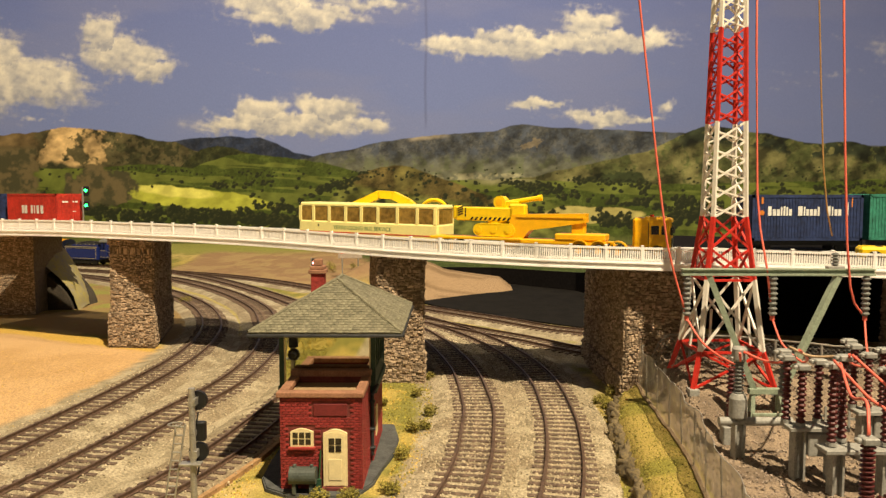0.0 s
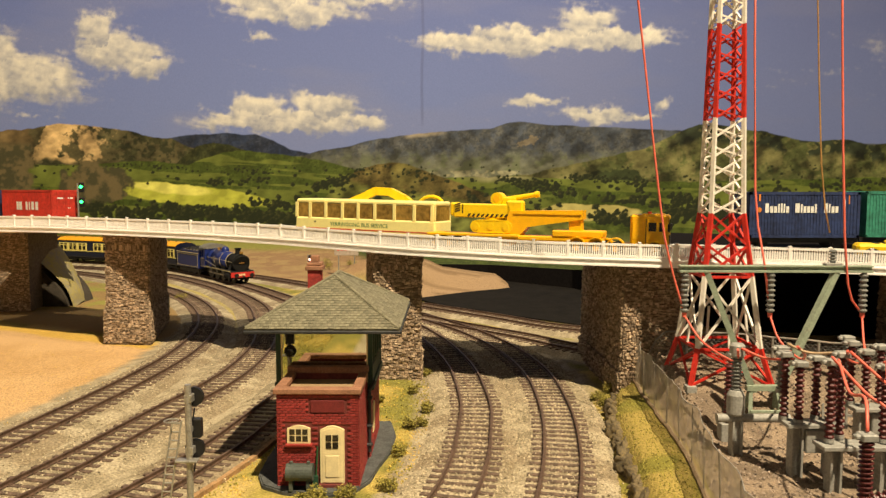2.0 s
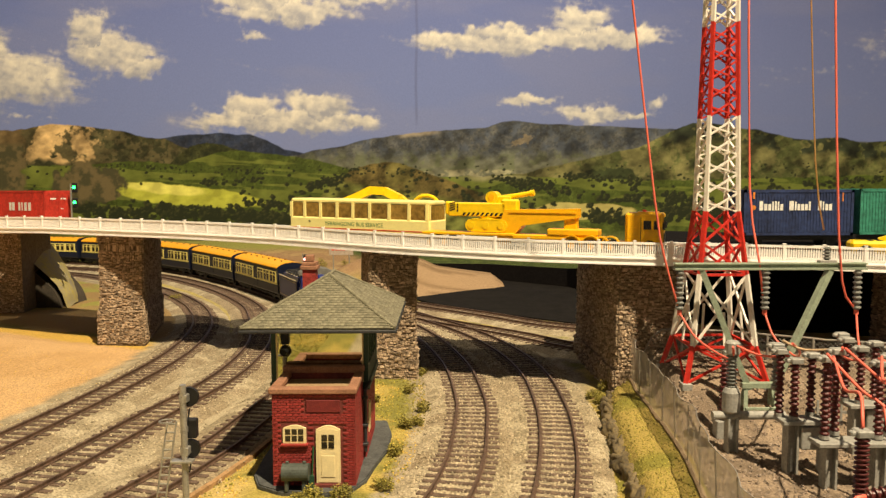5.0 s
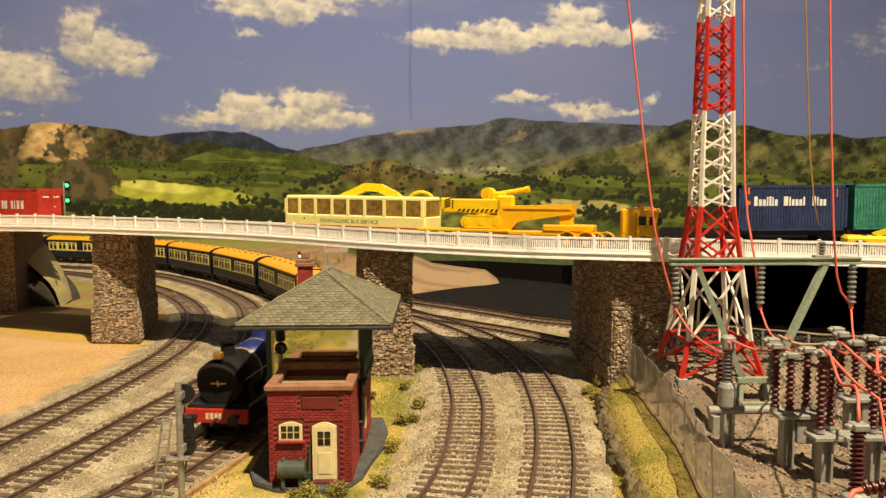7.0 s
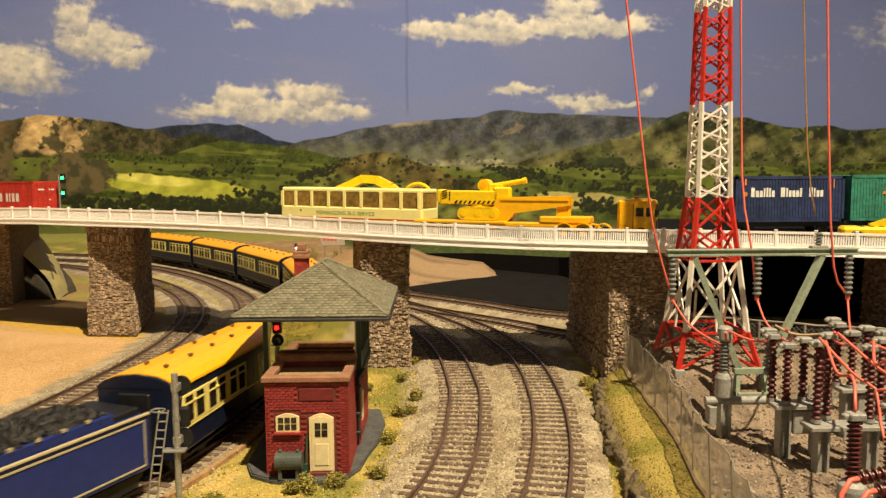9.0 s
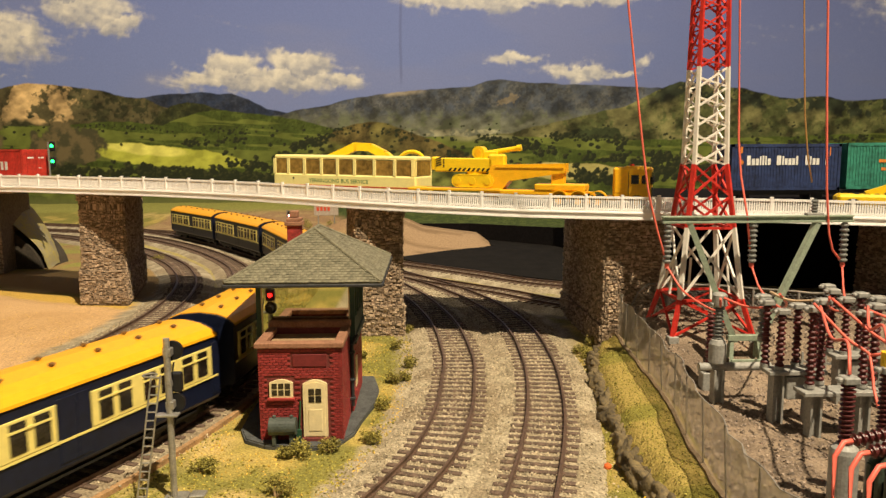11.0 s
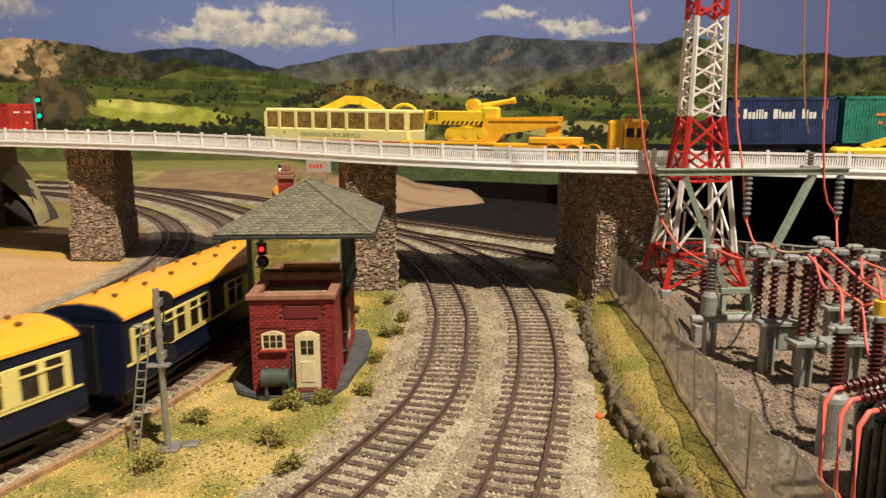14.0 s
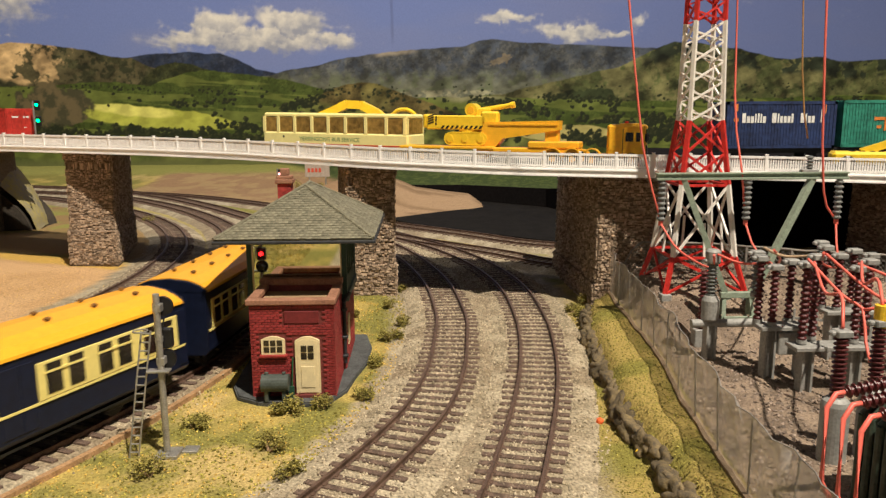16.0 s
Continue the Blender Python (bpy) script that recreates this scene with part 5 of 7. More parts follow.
    c = [bm.verts.new((x * MM, y * MM, ze * MM)) for x, y in ((ex0, ey0), (ex1, ey0), (ex1, ey1), (ex0, ey1))]
    low = [bm.verts.new((x * MM, y * MM, (ze - 1.6) * MM)) for x, y in ((ex0, ey0), (ex1, ey0), (ex1, ey1), (ex0, ey1))]
    p, q = bm.verts.new((ax * MM, ay0 * MM, za * MM)), bm.verts.new((ax * MM, ay1 * MM, za * MM))
    for f in ((c[0], c[1], p), (c[1], c[2], q, p), (c[2], c[3], q), (c[3], c[0], p, q), tuple(low[::-1])):
        bm.faces.new(f)
    for k in range(4):
        bm.faces.new((low[k], low[(k + 1) % 4], c[(k + 1) % 4], c[k]))
    roof = part("roof", bm, SLATE, root, "green-grey slate hipped roof")
    for (x0, y0), (x1, y1), (tx0, ty0), (tx1, ty1), tag in (((ex0, ey0), (ex1, ey0), (ax, ay0), (ax, ay0), 0), ((ex1, ey0), (ex1, ey1), (ax, ay0), (ax, ay1), 1)):
        rows = 22
        for r in range(rows):
            k0, k1 = r / rows, (r + 1) / rows
            a = np.array([x0 + (tx0 - x0) * k0, y0 + (ty0 - y0) * k0])
            b = np.array([x1 + (tx1 - x1) * k0, y1 + (ty1 - y1) * k0])
            w = np.hypot(*(b - a))
            n = max(1, int(w / 2.55))
            up = math.atan2(za - ze, abs(ay0 - ey0) if tag == 0 else abs(ax - ex1))
            for i in range(n):
                m = a + (b - a) * (i + 0.5) / n
                inward = np.array([0, 1]) if tag == 0 else np.array([-1, 0])
                slope = (abs(ay0 - ey0) if tag == 0 else abs(ax - ex1)) / rows
                m = m + inward * slope * 0.5
                ob = new("slate", SLATES[rng.randrange(3)])
                ob.parent = roof
                ob.matrix_basis = pose(m[0] * MM, m[1] * MM, (ze + (za - ze) * (k0 + k1) / 2 + 0.25 + rng.uniform(0, 0.15)) * MM, 0, 0, 90 * tag) @ pose(0, 0, 0, math.degrees(up) - 5 + rng.uniform(-1.5, 1.5))
    for a, b in (((ex0, ey0, ze), (ax, ay0, za)), ((ex1, ey0, ze), (ax, ay0, za)), ((ex1, ey1, ze), (ax, ay1, za)), ((ax, ay0, za), (ax, ay1, za))):
        part("hip_tile", rods(((a[0], a[1], a[2] + 0.3), (b[0], b[1], b[2] + 0.5), 0.8), n=8), SLATE, roof)
    part("gutter", boxes((ex0 - 0.6, ex1 + 0.6, ey0 - 1.0, ey0 + 0.4, 60.6, 62.0), (ex1 - 0.4, ex1 + 1.0, ey0, ey1, 60.6, 62.0), bevel=0.3), PIPE, root)
    part("downpipe", rods(((-35.6, 334.5, 1), (-35.6, 334.5, 30), 0.8), ((-35.6, 334.5, 30), (-33.2, 337, 34), 0.8)), PIPE, root)
    for z in (4, 13, 26):
        part("pipe_bracket", boxes((-36.9, -34.3, 333.2, 335.8, z, z + 1.2), bevel=0.2), PIPE, root)
    # chimney stack at the rear
    ch = part("chimney", boxes((-81.4, -73.8, 428, 436, -5, 78), bevel=0.2), mat("chimney_brick", (0.30, 0.035, 0.03), 0.7, scale=300, var=0.2, bump=0.5), root, "red brick chimney with stepped cap")
    part("chimney_cap", boxes((-82.6, -72.6, 426.8, 437.2, 76, 78.5), (-81.8, -73.4, 427.6, 436.4, 78.5, 80.5), (-80, -75.2, 429.4, 434.6, 80.5, 84.5), bevel=0.4), COPING, ch)
    # kerbed pad round it
    pad = [(-84, 336), (-83.5, 318), (-79, 306), (-69, 299.5), (-55, 296.5), (-40, 297.5), (-33, 312), (-31, 328), (-26.5, 350), (-26, 372), (-30, 394), (-84, 394)]
    bm = prism(bmesh.new(), pad, -7, -3.1)
    bmesh.ops.bevel(bm, geom=[e for e in bm.edges if all(v.co.z > -0.0035 for v in e.verts)], offset=0.6 * MM, segments=2, affect="EDGES")
    part("pad", bm, PAD, root, "dark grey weathered concrete pad")
    return root


SLATES = [mesh_of(boxes((-1.22, 1.22, -1.25 - 0.1 * k, 1.25, -0.13, 0.13)), "slate", SLATE) for k in range(3)]
signal_box()


# ---- signals ----
ALLOY = mat("bare_alloy", (0.40, 0.39, 0.36), 0.4, metal=0.6, var=0.15, bump=0.1)
LENS_RED = glow("red_signal_light", (1.0, 0.01, 0.008), 9)
LENS_GREEN = glow("green_signal_light", (0.01, 1.0, 0.16), 5)


def light_signal():
    root = tagged(empty("colour_light_signal", -91.5, 255, 0), "grey signal post with ladder and two black heads", "signal")
    part("post", rods(((0, 0, -4), (0, 0, 54), 1.15), n=14), ALLOY, root)
    part("base", boxes((-3.5, 4.5, -4, 4, -6, -3.6), (4.5, 10, 1, 6, -6, -4.2), bevel=0.3), ALLOY, root)
    for z in (49.0, 30.0):
        head = part("head", rods(((1.2, 2.0, z), (1.2, 3.4, z), 3.5), n=24), BLACK, root, "round black signal head")
        part("hood", rods(((1.2, 3.2, z), (1.2, 7.5, z), 2.0, 1.7), n=16), BLACK, head)
        part("bracket", boxes((-1.2, 1.6, -1, 2.2, z - 1.4, z + 1.4), bevel=0.2), ALLOY, root)
        part("cable", rods(((1.6, 1.8, z - 4), (1.2, 0.8, z - 8), 0.3)), BLACK, root)
    part("lamp_box", boxes((-1.4, 3.8, 1.6, 4.4, 34.0, 41.0), bevel=0.4), BLACK, root, "small black lamp box")
    part("bracket", boxes((-1.0, 1.0, -1, 1.8, 36.5, 38.5), bevel=0.2), ALLOY, root)
    # ladder
    for x in (-6.2, -3.0):
        part("ladder_rail", rods(((x - 6.5, -2.0, -5), (x + 0.6, -0.5, 41), 0.32)), ALLOY, root)
    for k in range(15):
        f = (k + 0.7) / 15
        x = -12.7 + 7.1 * f
        part("rung", rods(((x, -2.0 + 1.5 * f, -5 + 46 * f), (x + 3.2, -2.0 + 1.5 * f, -5 + 46 * f), 0.3)), ALLOY, root)
    bm = bmesh.new()
    pts = [(-6.0 + 2.4 * math.cos(a), -0.5 + 2.2 * math.sin(a), 41) for a in np.linspace(0.3, 6.0, 14)]
    for a, b in zip(pts, pts[1:]):
        rod(bm, a, b, 0.3, n=6)
    part("safety_hoop", bm, ALLOY, root)
    part("platform", boxes((-4.6, 3.2, -2.2, 1.4, 26.2, 27.0), bevel=0.15), ALLOY, root)
    bm = rods(((0, 0, 0), (0, 0.8, 0), 1.2), n=16)
    lens = part("lens", bm, LENS_RED, root, "red signal light")
    return root, lens


SIGNAL, RED_LENS = light_signal()


def twin_green():
    root = tagged(empty("upper_signal", -378, 762, 84), "grey signal mast showing two green lights", "signal")
    part("mast", rods(((-4, 0, 0), (-4, 0, 46), 0.8)), ALLOY, root)
    for z in (42, 26.5):
        h = part("head", boxes((-2.6, 2.6, -1.2, 1.2, z - 5, z + 5), bevel=0.6), BLACK, root, "black signal head")
        part("lens", rods(((0, -1.8, z + 0.5), (0, -1.1, z + 0.5), 1.7), n=16), LENS_GREEN, h, "green signal light")
        part("bracket", boxes((-4.4, -2.2, -0.6, 0.6, z - 0.6, z + 0.6)), ALLOY, root)
    return root


twin_green()


def rear_signal():
    root = tagged(empty("rear_signal", -89, 470, 0), "slim grey post with one small red light", "signal")
    part("post", rods(((0, 0, -5), (0, 0, 82), 0.4)), ALLOY, root)
    h = part("head", boxes((0.4, 2.8, -0.8, 0.8, 74.5, 81.5), bevel=0.5), BLACK, root)
    part("lens", rods(((1.6, -1.2, 78.5), (1.6, -0.7, 78.5), 0.8), n=12), glow("pale_red_light", (1.0, 0.35, 0.3), 8), h, "pale red light")


rear_signal()


# ---- vehicles on the bridge and containers behind it ----
def deck_z(x):
    return 84.6 - (x + 34) * 0.0135


def writing(text, size, material, parent, m, name="lettering"):
    """Built-in lettering as a thin mesh; size in millimetres."""
    cu = bpy.data.curves.new(name, "FONT")
    cu.body, cu.size, cu.extrude, cu.align_x, cu.align_y = text, size * MM, 0.00003, "CENTER", "CENTER"
    ob = new(name, cu)
    me = bpy.data.meshes.new_from_object(ob.evaluated_get(bpy.context.evaluated_depsgraph_get()))
    bpy.data.objects.remove(ob)
    me.transform(m)
    me.materials.append(material)
    o = new(name, me)
    o.parent = parent
    return o


BUSGLASS = mat("tinted_bus_window", (0.27, 0.165, 0.035), 0.12, var=0.25, scale=60, bump=0.0, spec=0.6)
TYRE = mat("black_rubber", (0.018, 0.017, 0.016), 0.8, bump=0.1)
STRIPE = mat("red_stripe", (0.55, 0.07, 0.03), 0.5, bump=0.05)
GREENLET = mat("green_lettering", (0.10, 0.22, 0.08), 0.6, bump=0.0)


def bus():
    root = tagged(empty("bus", 0, 0, 0), "pale yellow toy coach with wide tinted windows", "bus")
    L, W = 59.0, 14.0
    body = part("body", boxes((-L, L, -W, W, 5, 17.5), bevel=1.2), BUSCREAM, root, "pale yellow lower body")
    part("roof", boxes((-L + 0.6, L - 0.6, -W + 0.5, W - 0.5, 27.6, 31.0), bevel=1.1), BUSCREAM, root, "pale yellow roof")
    part("skirt_stripe", boxes((-L + 0.4, L - 0.4, -W - 0.12, W + 0.12, 8.6, 9.5)), STRIPE, root, "red stripe along the skirt")
    part("interior", boxes((-L + 4, L - 4, -5, 5, 8, 20), bevel=0.4), mat("seat_tan", (0.50, 0.34, 0.10), 0.8, bump=0.2), root)
    xs = [-L, -47, -33, -18.5, -5, 9, 25, 41, 55]
    for side in (-1, 1):
        for x in xs:
            part("pillar", boxes((x, x + 2.4, side * (W - 0.5) - 0.5, side * (W - 0.5) + 0.5, 17, 28.4), bevel=0.2), BUSCREAM, root)
        for a, b in zip(xs, xs[1:]):
            part("window", boxes((a + 2.4, b, side * (W - 1.0) - 0.15, side * (W - 1.0) + 0.15, 17.4, 27.8)), BUSGLASS, root)
        part("window", boxes((57.4, L - 0.4, side * (W - 1.0) - 0.15, side * (W - 1.0) + 0.15, 17.4, 27.8)), BUSGLASS, root)
    for x in (-L, L):
        part("end_window", boxes((x * 0.985 - 0.2, x * 0.985 + 0.2, -W + 2, W - 2, 17.6, 27.6)), BUSGLASS, root)
        for y in (-W + 0.6, W - 1.6):
            part("end_pillar", boxes((x * 0.985 - 0.6, x * 0.985 + 0.6, y, y + 1.2, 17, 28.2)), BUSCREAM, root)
    for x in (-40, 38):
        for y in (-W + 2, W - 2):
            w = part("wheel", rods(((x, y - 1.6, 5), (x, y + 1.6, 5), 5), n=20), TYRE, root)
            part("hub_cap", rods(((x, y - 1.8, 5), (x, y + 1.8, 5), 2.4), n=14), ALLOY, w)
    writing("YERRINGONG BUS SERVICE", 4.0, GREENLET, body, pose(-3 * MM, (-W - 0.1) * MM, 12.6 * MM, 90))
    part("fuel_cap", rods(((-41, -W - 0.2, 14), (-41, -W, 14), 0.7), n=10), BLACK, body)
    root.matrix_basis = pose(-56 * MM, 549 * MM, (deck_z(-56) + 0.0) * MM, 0, 1.0, -24.3)
    return root


bus()


def tracks_of(root, x0, x1, y, w, r, material):
    """A pair of crawler tracks with rounded ends and raised pads."""
    for side in (-1, 1):
        bm = bmesh.new()
        n = 10
        pts = [(x0 + r - r * math.sin(math.pi * k / n), r + r * math.cos(math.pi * k / n)) for k in range(n + 1)]
        pts = [(x0 + r + r * math.cos(math.pi / 2 + math.pi * k / n), r + r * math.sin(math.pi / 2 + math.pi * k / n)) for k in range(n + 1)]
        pts += [(x1 - r + r * math.cos(-math.pi / 2 + math.pi * k / n), r + r * math.sin(-math.pi / 2 + math.pi * k / n)) for k in range(n + 1)]
        profile(bm, pts, side * y - w / 2, side * y + w / 2)
        t = part("crawler_track", bm, material, root, "yellow crawler track")
        for k in range(9):
            x = x0 + r + (x1 - x0 - 2 * r) * (k + 0.5) / 9
            part("track_pad", boxes((x - 0.9, x + 0.9, side * y - w / 2 - 0.2, side * y + w / 2 + 0.2, -0.1, 0.6), (x - 0.9, x + 0.9, side * y - w / 2 - 0.2, side * y + w / 2 + 0.2, 2 * r - 0.5, 2 * r + 0.2)), material, t)
        inner = bmesh.new()
        for k in range(3):
            x = x0 + r + (x1 - x0 - 2 * r) * k / 2
            rod(inner, (x, side * (y + side * 0) - w / 2 - 0.5, r), (x, side * y + w / 2 + 0.5, r), r * 0.55, n=12)
        part("road_wheel", inner, material, t)


def tracked_crane():
    root = tagged(empty("tracked_crane", 0, 0, 0), "bright yellow tracked crane with striped hazard panels", "crane")
    tracks_of(root, -16, 16, 8.5, 6, 4.6, YELLOW)
    part("turntable", rods(((0, 0, 8.5), (0, 0, 11), 8), n=24), YELLOW, root)
    house = part("house", boxes((-31, 14, -8, 8, 11, 21), bevel=0.8), YELLOW, root, "yellow machinery house")
    part("counterweight", boxes((-34, -30.5, -7.4, 7.4, 12, 21.8), bevel=1.0), YELLOW, root)
    part("cab", boxes((10, 23, -8, -1, 11, 24), bevel=1.4), YELLOW, root, "yellow cab with rounded corners")
    part("winch_drum", rods(((2, -5, 25), (2, 5, 25), 4.6), n=24), YELLOW, root)
    part("winch_core", rods(((2, -5.4, 25), (2, 5.4, 25), 2.4), n=16), ORANGE, root)
    part("boom_foot", boxes((0, 16, -3, 3, 20, 26), bevel=0.6), YELLOW, root)
    part("boom", rods(((8, 0, 24.5), (31, 0, 28.4), 2.0, 1.7), n=16), YELLOW, root, "round yellow boom")
    part("boom_tip", rods(((30, 0, 28.2), (33, 0, 28.7), 2.3), n=16), YELLOW, root)
    for k in range(9):
        x = -20 + k * 3.6
        bm = bmesh.new()
        profile(bm, [(x, 11.4), (x + 1.7, 11.4), (x + 3.4, 13.8), (x + 1.7, 13.8)], -8.25, -7.95)
        part("hazard_bar", bm, BLACK, house)
    for k in range(4):
        bm = bmesh.new()
        z = 14.4 + k * 1.7
        profile(bm, [(-29.6, z), (-29.6, z + 0.9), (-25.2, z + 2.4), (-25.2, z + 1.5)], -8.25, -7.95)
        part("hazard_bar", bm, BLACK, house)
    part("number_bars", boxes((-23.9, -22.9, -8.2, -7.9, 14, 16), (-23.9, -22.9, -8.2, -7.9, 16.6, 18.6), (-23.9, -22.9, -8.2, -7.9, 19, 20.4)), BLACK, house, "black unreadable markings")
    root.matrix_basis = pose(33 * MM, 493 * MM, (deck_z(28) + 11.2) * MM, 0, 0.6, -22) @ Matrix.Scale(0.9, 4)
    return root


def low_loader():
    root = tagged(empty("low_loader", 0, 0, 0), "orange-yellow low-loader trailer under the crane", "trailer")
    part("bed", boxes((-56, 8, -9.5, 9.5, 9.2, 11.0), bevel=0.4), ORANGE, root, "orange low bed")
    bm = profile(bmesh.new(), [(-4, 3.2), (2, 3.2), (13, 16.0), (49, 21.6), (49, 27.4), (1, 26.2), (-4, 10)], -5.5, 5.5)
    part("gooseneck", bm, ORANGE, root, "orange gooseneck arm")
    part("neck_rib", boxes((4, 48, -6.1, -5.4, 24.4, 25.4)), ORANGE, root)
    part("kingpin_block", boxes((40, 48, -4, 4, 11, 22), bevel=0.5), ORANGE, root)
    dolly = part("dolly", boxes((6, 62, -7, 7, 7.4, 10.6), (30, 62, -7.6, 7.6, 10.4, 14.6), bevel=0.7), ORANGE, root, "orange dolly frame")
    for x in (-50, -40, 46, 58, 70):
        for y in (-7, 7):
            w = part("wheel", rods(((x, y - 1.8, 4.2), (x, y + 1.8, 4.2), 4.2), n=18), TYRE, root)
            part("rim", rods(((x, y - 2.0, 4.2), (x, y + 2.0, 4.2), 2.0), n=12), ORANGE, w)
        if x > 0:
            bm = bmesh.new()
            for k in range(8):
                a, b = math.pi * k / 8, math.pi * (k + 1) / 8
                bar(bm, (x + 5.4 * math.cos(a), -7, 5.4 + 5.4 * math.sin(a)), (x + 5.4 * math.cos(b), -7, 5.4 + 5.4 * math.sin(b)), 4.6, 0.7)
            part("mudguard", bm, ORANGE, root)
    root.matrix_basis = pose(42 * MM, 485 * MM, deck_z(60) * MM, 0, 0.4, -22)
    return root


def tractor_truck():
    root = tagged(empty("tractor_truck", 0, 0, 0), "orange-yellow cab-over tractor truck", "truck")
    cab = part("cab", boxes((-11, 12, -10.5, 10.5, 5.5, 25.5), bevel=1.3), ORANGE, root, "orange cab-over cab")
    part("windscreen", boxes((11.6, 12.3, -8.8, 8.8, 14.5, 22.8), bevel=0.2), GLASS, cab)
    for y in (-10.6, 10.6):
        part("side_window", boxes((0.2, 4.8, y - 0.2, y + 0.2, 15.4, 20.8)), GLASS, cab)
        part("quarter_window", boxes((6.4, 8.8, y - 0.2, y + 0.2, 15.4, 20.8)), GLASS, cab)
        part("door_line", boxes((-1.6, -1.2, y - 0.12, y + 0.12, 7, 23)), BLACK, cab)
        part("mirror", boxes((11.5, 13, y * 1.12 - 0.6, y * 1.12 + 0.6, 15.5, 20), bevel=0.2), BLACK, cab)
        part("rear_panel", boxes((-9.5, -3, y - 0.15, y + 0.15, 10, 21), bevel=0.1), ORANGE, cab)
    part("grille", boxes((11.8, 12.5, -7, 7, 7.5, 13), bevel=0.2), BLACK, cab)
    part("bumper", boxes((11.2, 13.4, -10.8, 10.8, 3.4, 6.8), bevel=0.4), GREY, cab)
    part("roof_beacon", rods(((0, -4, 25), (0, -4, 27.4), 1.2), n=12), RED, cab)
    part("roof_bar", boxes((-4, 8, -9, 9, 25.2, 26.2), bevel=0.3), ORANGE, cab)
    part("chassis", boxes((-42, 10, -4.5, 4.5, 4.5, 7.5), bevel=0.3), ORANGE, root)
    part("fifth_wheel", boxes((-36, -24, -6, 6, 7.5, 9.5), bevel=0.6), ORANGE, root)
    for x in (4, -26, -37):
        for y in (-8.6, 8.6):
            w = part("wheel", rods(((x, y - 1.9, 4.4), (x, y + 1.9, 4.4), 4.4), n=18), TYRE, root)
            part("rim", rods(((x, y - 2.1, 4.4), (x, y + 2.1, 4.4), 2.1), n=12), ORANGE, w)
    for x in (-26, -37):
        bm = bmesh.new()
        for k in range(8):
            a, b = math.pi * k / 8, math.pi * (k + 1) / 8
            bar(bm, (x + 5.5 * math.cos(a), -8.6, 4.6 + 5.5 * math.sin(a)), (x + 5.5 * math.cos(b), -8.6, 4.6 + 5.5 * math.sin(b)), 4.6, 0.7)
        part("mudguard", bm, ORANGE, root)
    root.matrix_basis = pose(128 * MM, 463 * MM, deck_z(127) * MM, 0, 0.4, -20)
    return root


def excavator():
    root = tagged(empty("excavator", 0, 0, 0), "bright yellow excavator with a folded arm", "excavator")
    tracks_of(root, -14, 14, 7, 5, 4.2, YELLOW)
    part("house", boxes((-12, 14, -7, 7, 9, 19), bevel=1.0), YELLOW, root, "yellow engine house")
    pts = [(-3, 18), (-14, 26.5), (-24, 31.0), (-34, 31.5), (-43, 27.5), (-56, 22.5)]
    for a, b in zip(pts, pts[1:]):
        part("boom_section", bar(bmesh.new(), (a[0], 0, a[1]), (b[0], 0, b[1]), 4.2, 5.0), YELLOW, root)
    hoop = bmesh.new()
    ring = [(4 + 9 * math.cos(a), 21 + 7.5 * math.sin(a)) for a in np.linspace(0, math.pi, 10)]
    for a, b in zip(ring, ring[1:]):
        rod(hoop, (a[0], 0, a[1]), (b[0], 0, b[1]), 1.2, n=8)
    bmesh.ops.remove_doubles(hoop, verts=hoop.verts[:], dist=0.0009)
    part("guard_hoop", hoop, YELLOW, root)
    root.matrix_basis = pose(-16 * MM, 549 * MM, deck_z(-16) * MM, 0, 0.5, -22) @ Matrix.Scale(1.2, 4)
    return root


def yellow_loader():
    root = tagged(empty("yellow_loader", 0, 0, 0), "yellow toy loader just above the balustrade", "loader")
    part("body", boxes((-18, 24, -8, 8, 4, 11.5), bevel=1.6), YELLOW, root)
    part("arm", bar(bmesh.new(), (-2, 0, 11), (26, 0, 21), 3.4, 4.2), YELLOW, root)
    for x in (-10, 14):
        for y in (-7, 7):
            part("wheel", rods(((x, y - 2, 4.6), (x, y + 2, 4.6), 4.6), n=18), TYRE, root)
    for k in range(4):
        part("slot", boxes((-8 + k * 5, -5.6 + k * 5, -5, 5, 11.4, 11.8)), BLACK, root)
    root.matrix_basis = pose(258 * MM, 428 * MM, deck_z(252) * MM, 0, 0, -20)


tracked_crane()
low_loader()
tractor_truck()
excavator()
yellow_loader()

CONTBLUE = mat("faded_blue_container", (0.017, 0.031, 0.095), 0.6, scale=60, var=0.25, bump=0.1)
CONTRED = mat("red_container", (0.48, 0.035, 0.022), 0.55, scale=60, var=0.15, bump=0.1)
CONTGREEN = mat("green_container", (0.03, 0.20, 0.14), 0.6, scale=60, var=0.2, bump=0.1)
LETTER = mat("white_lettering", (0.72, 0.72, 0.68), 0.6, var=0.1, scale=200, bump=0.0)
LOGO = mat("orange_marking", (0.62, 0.20, 0.03), 0.6, bump=0.0)


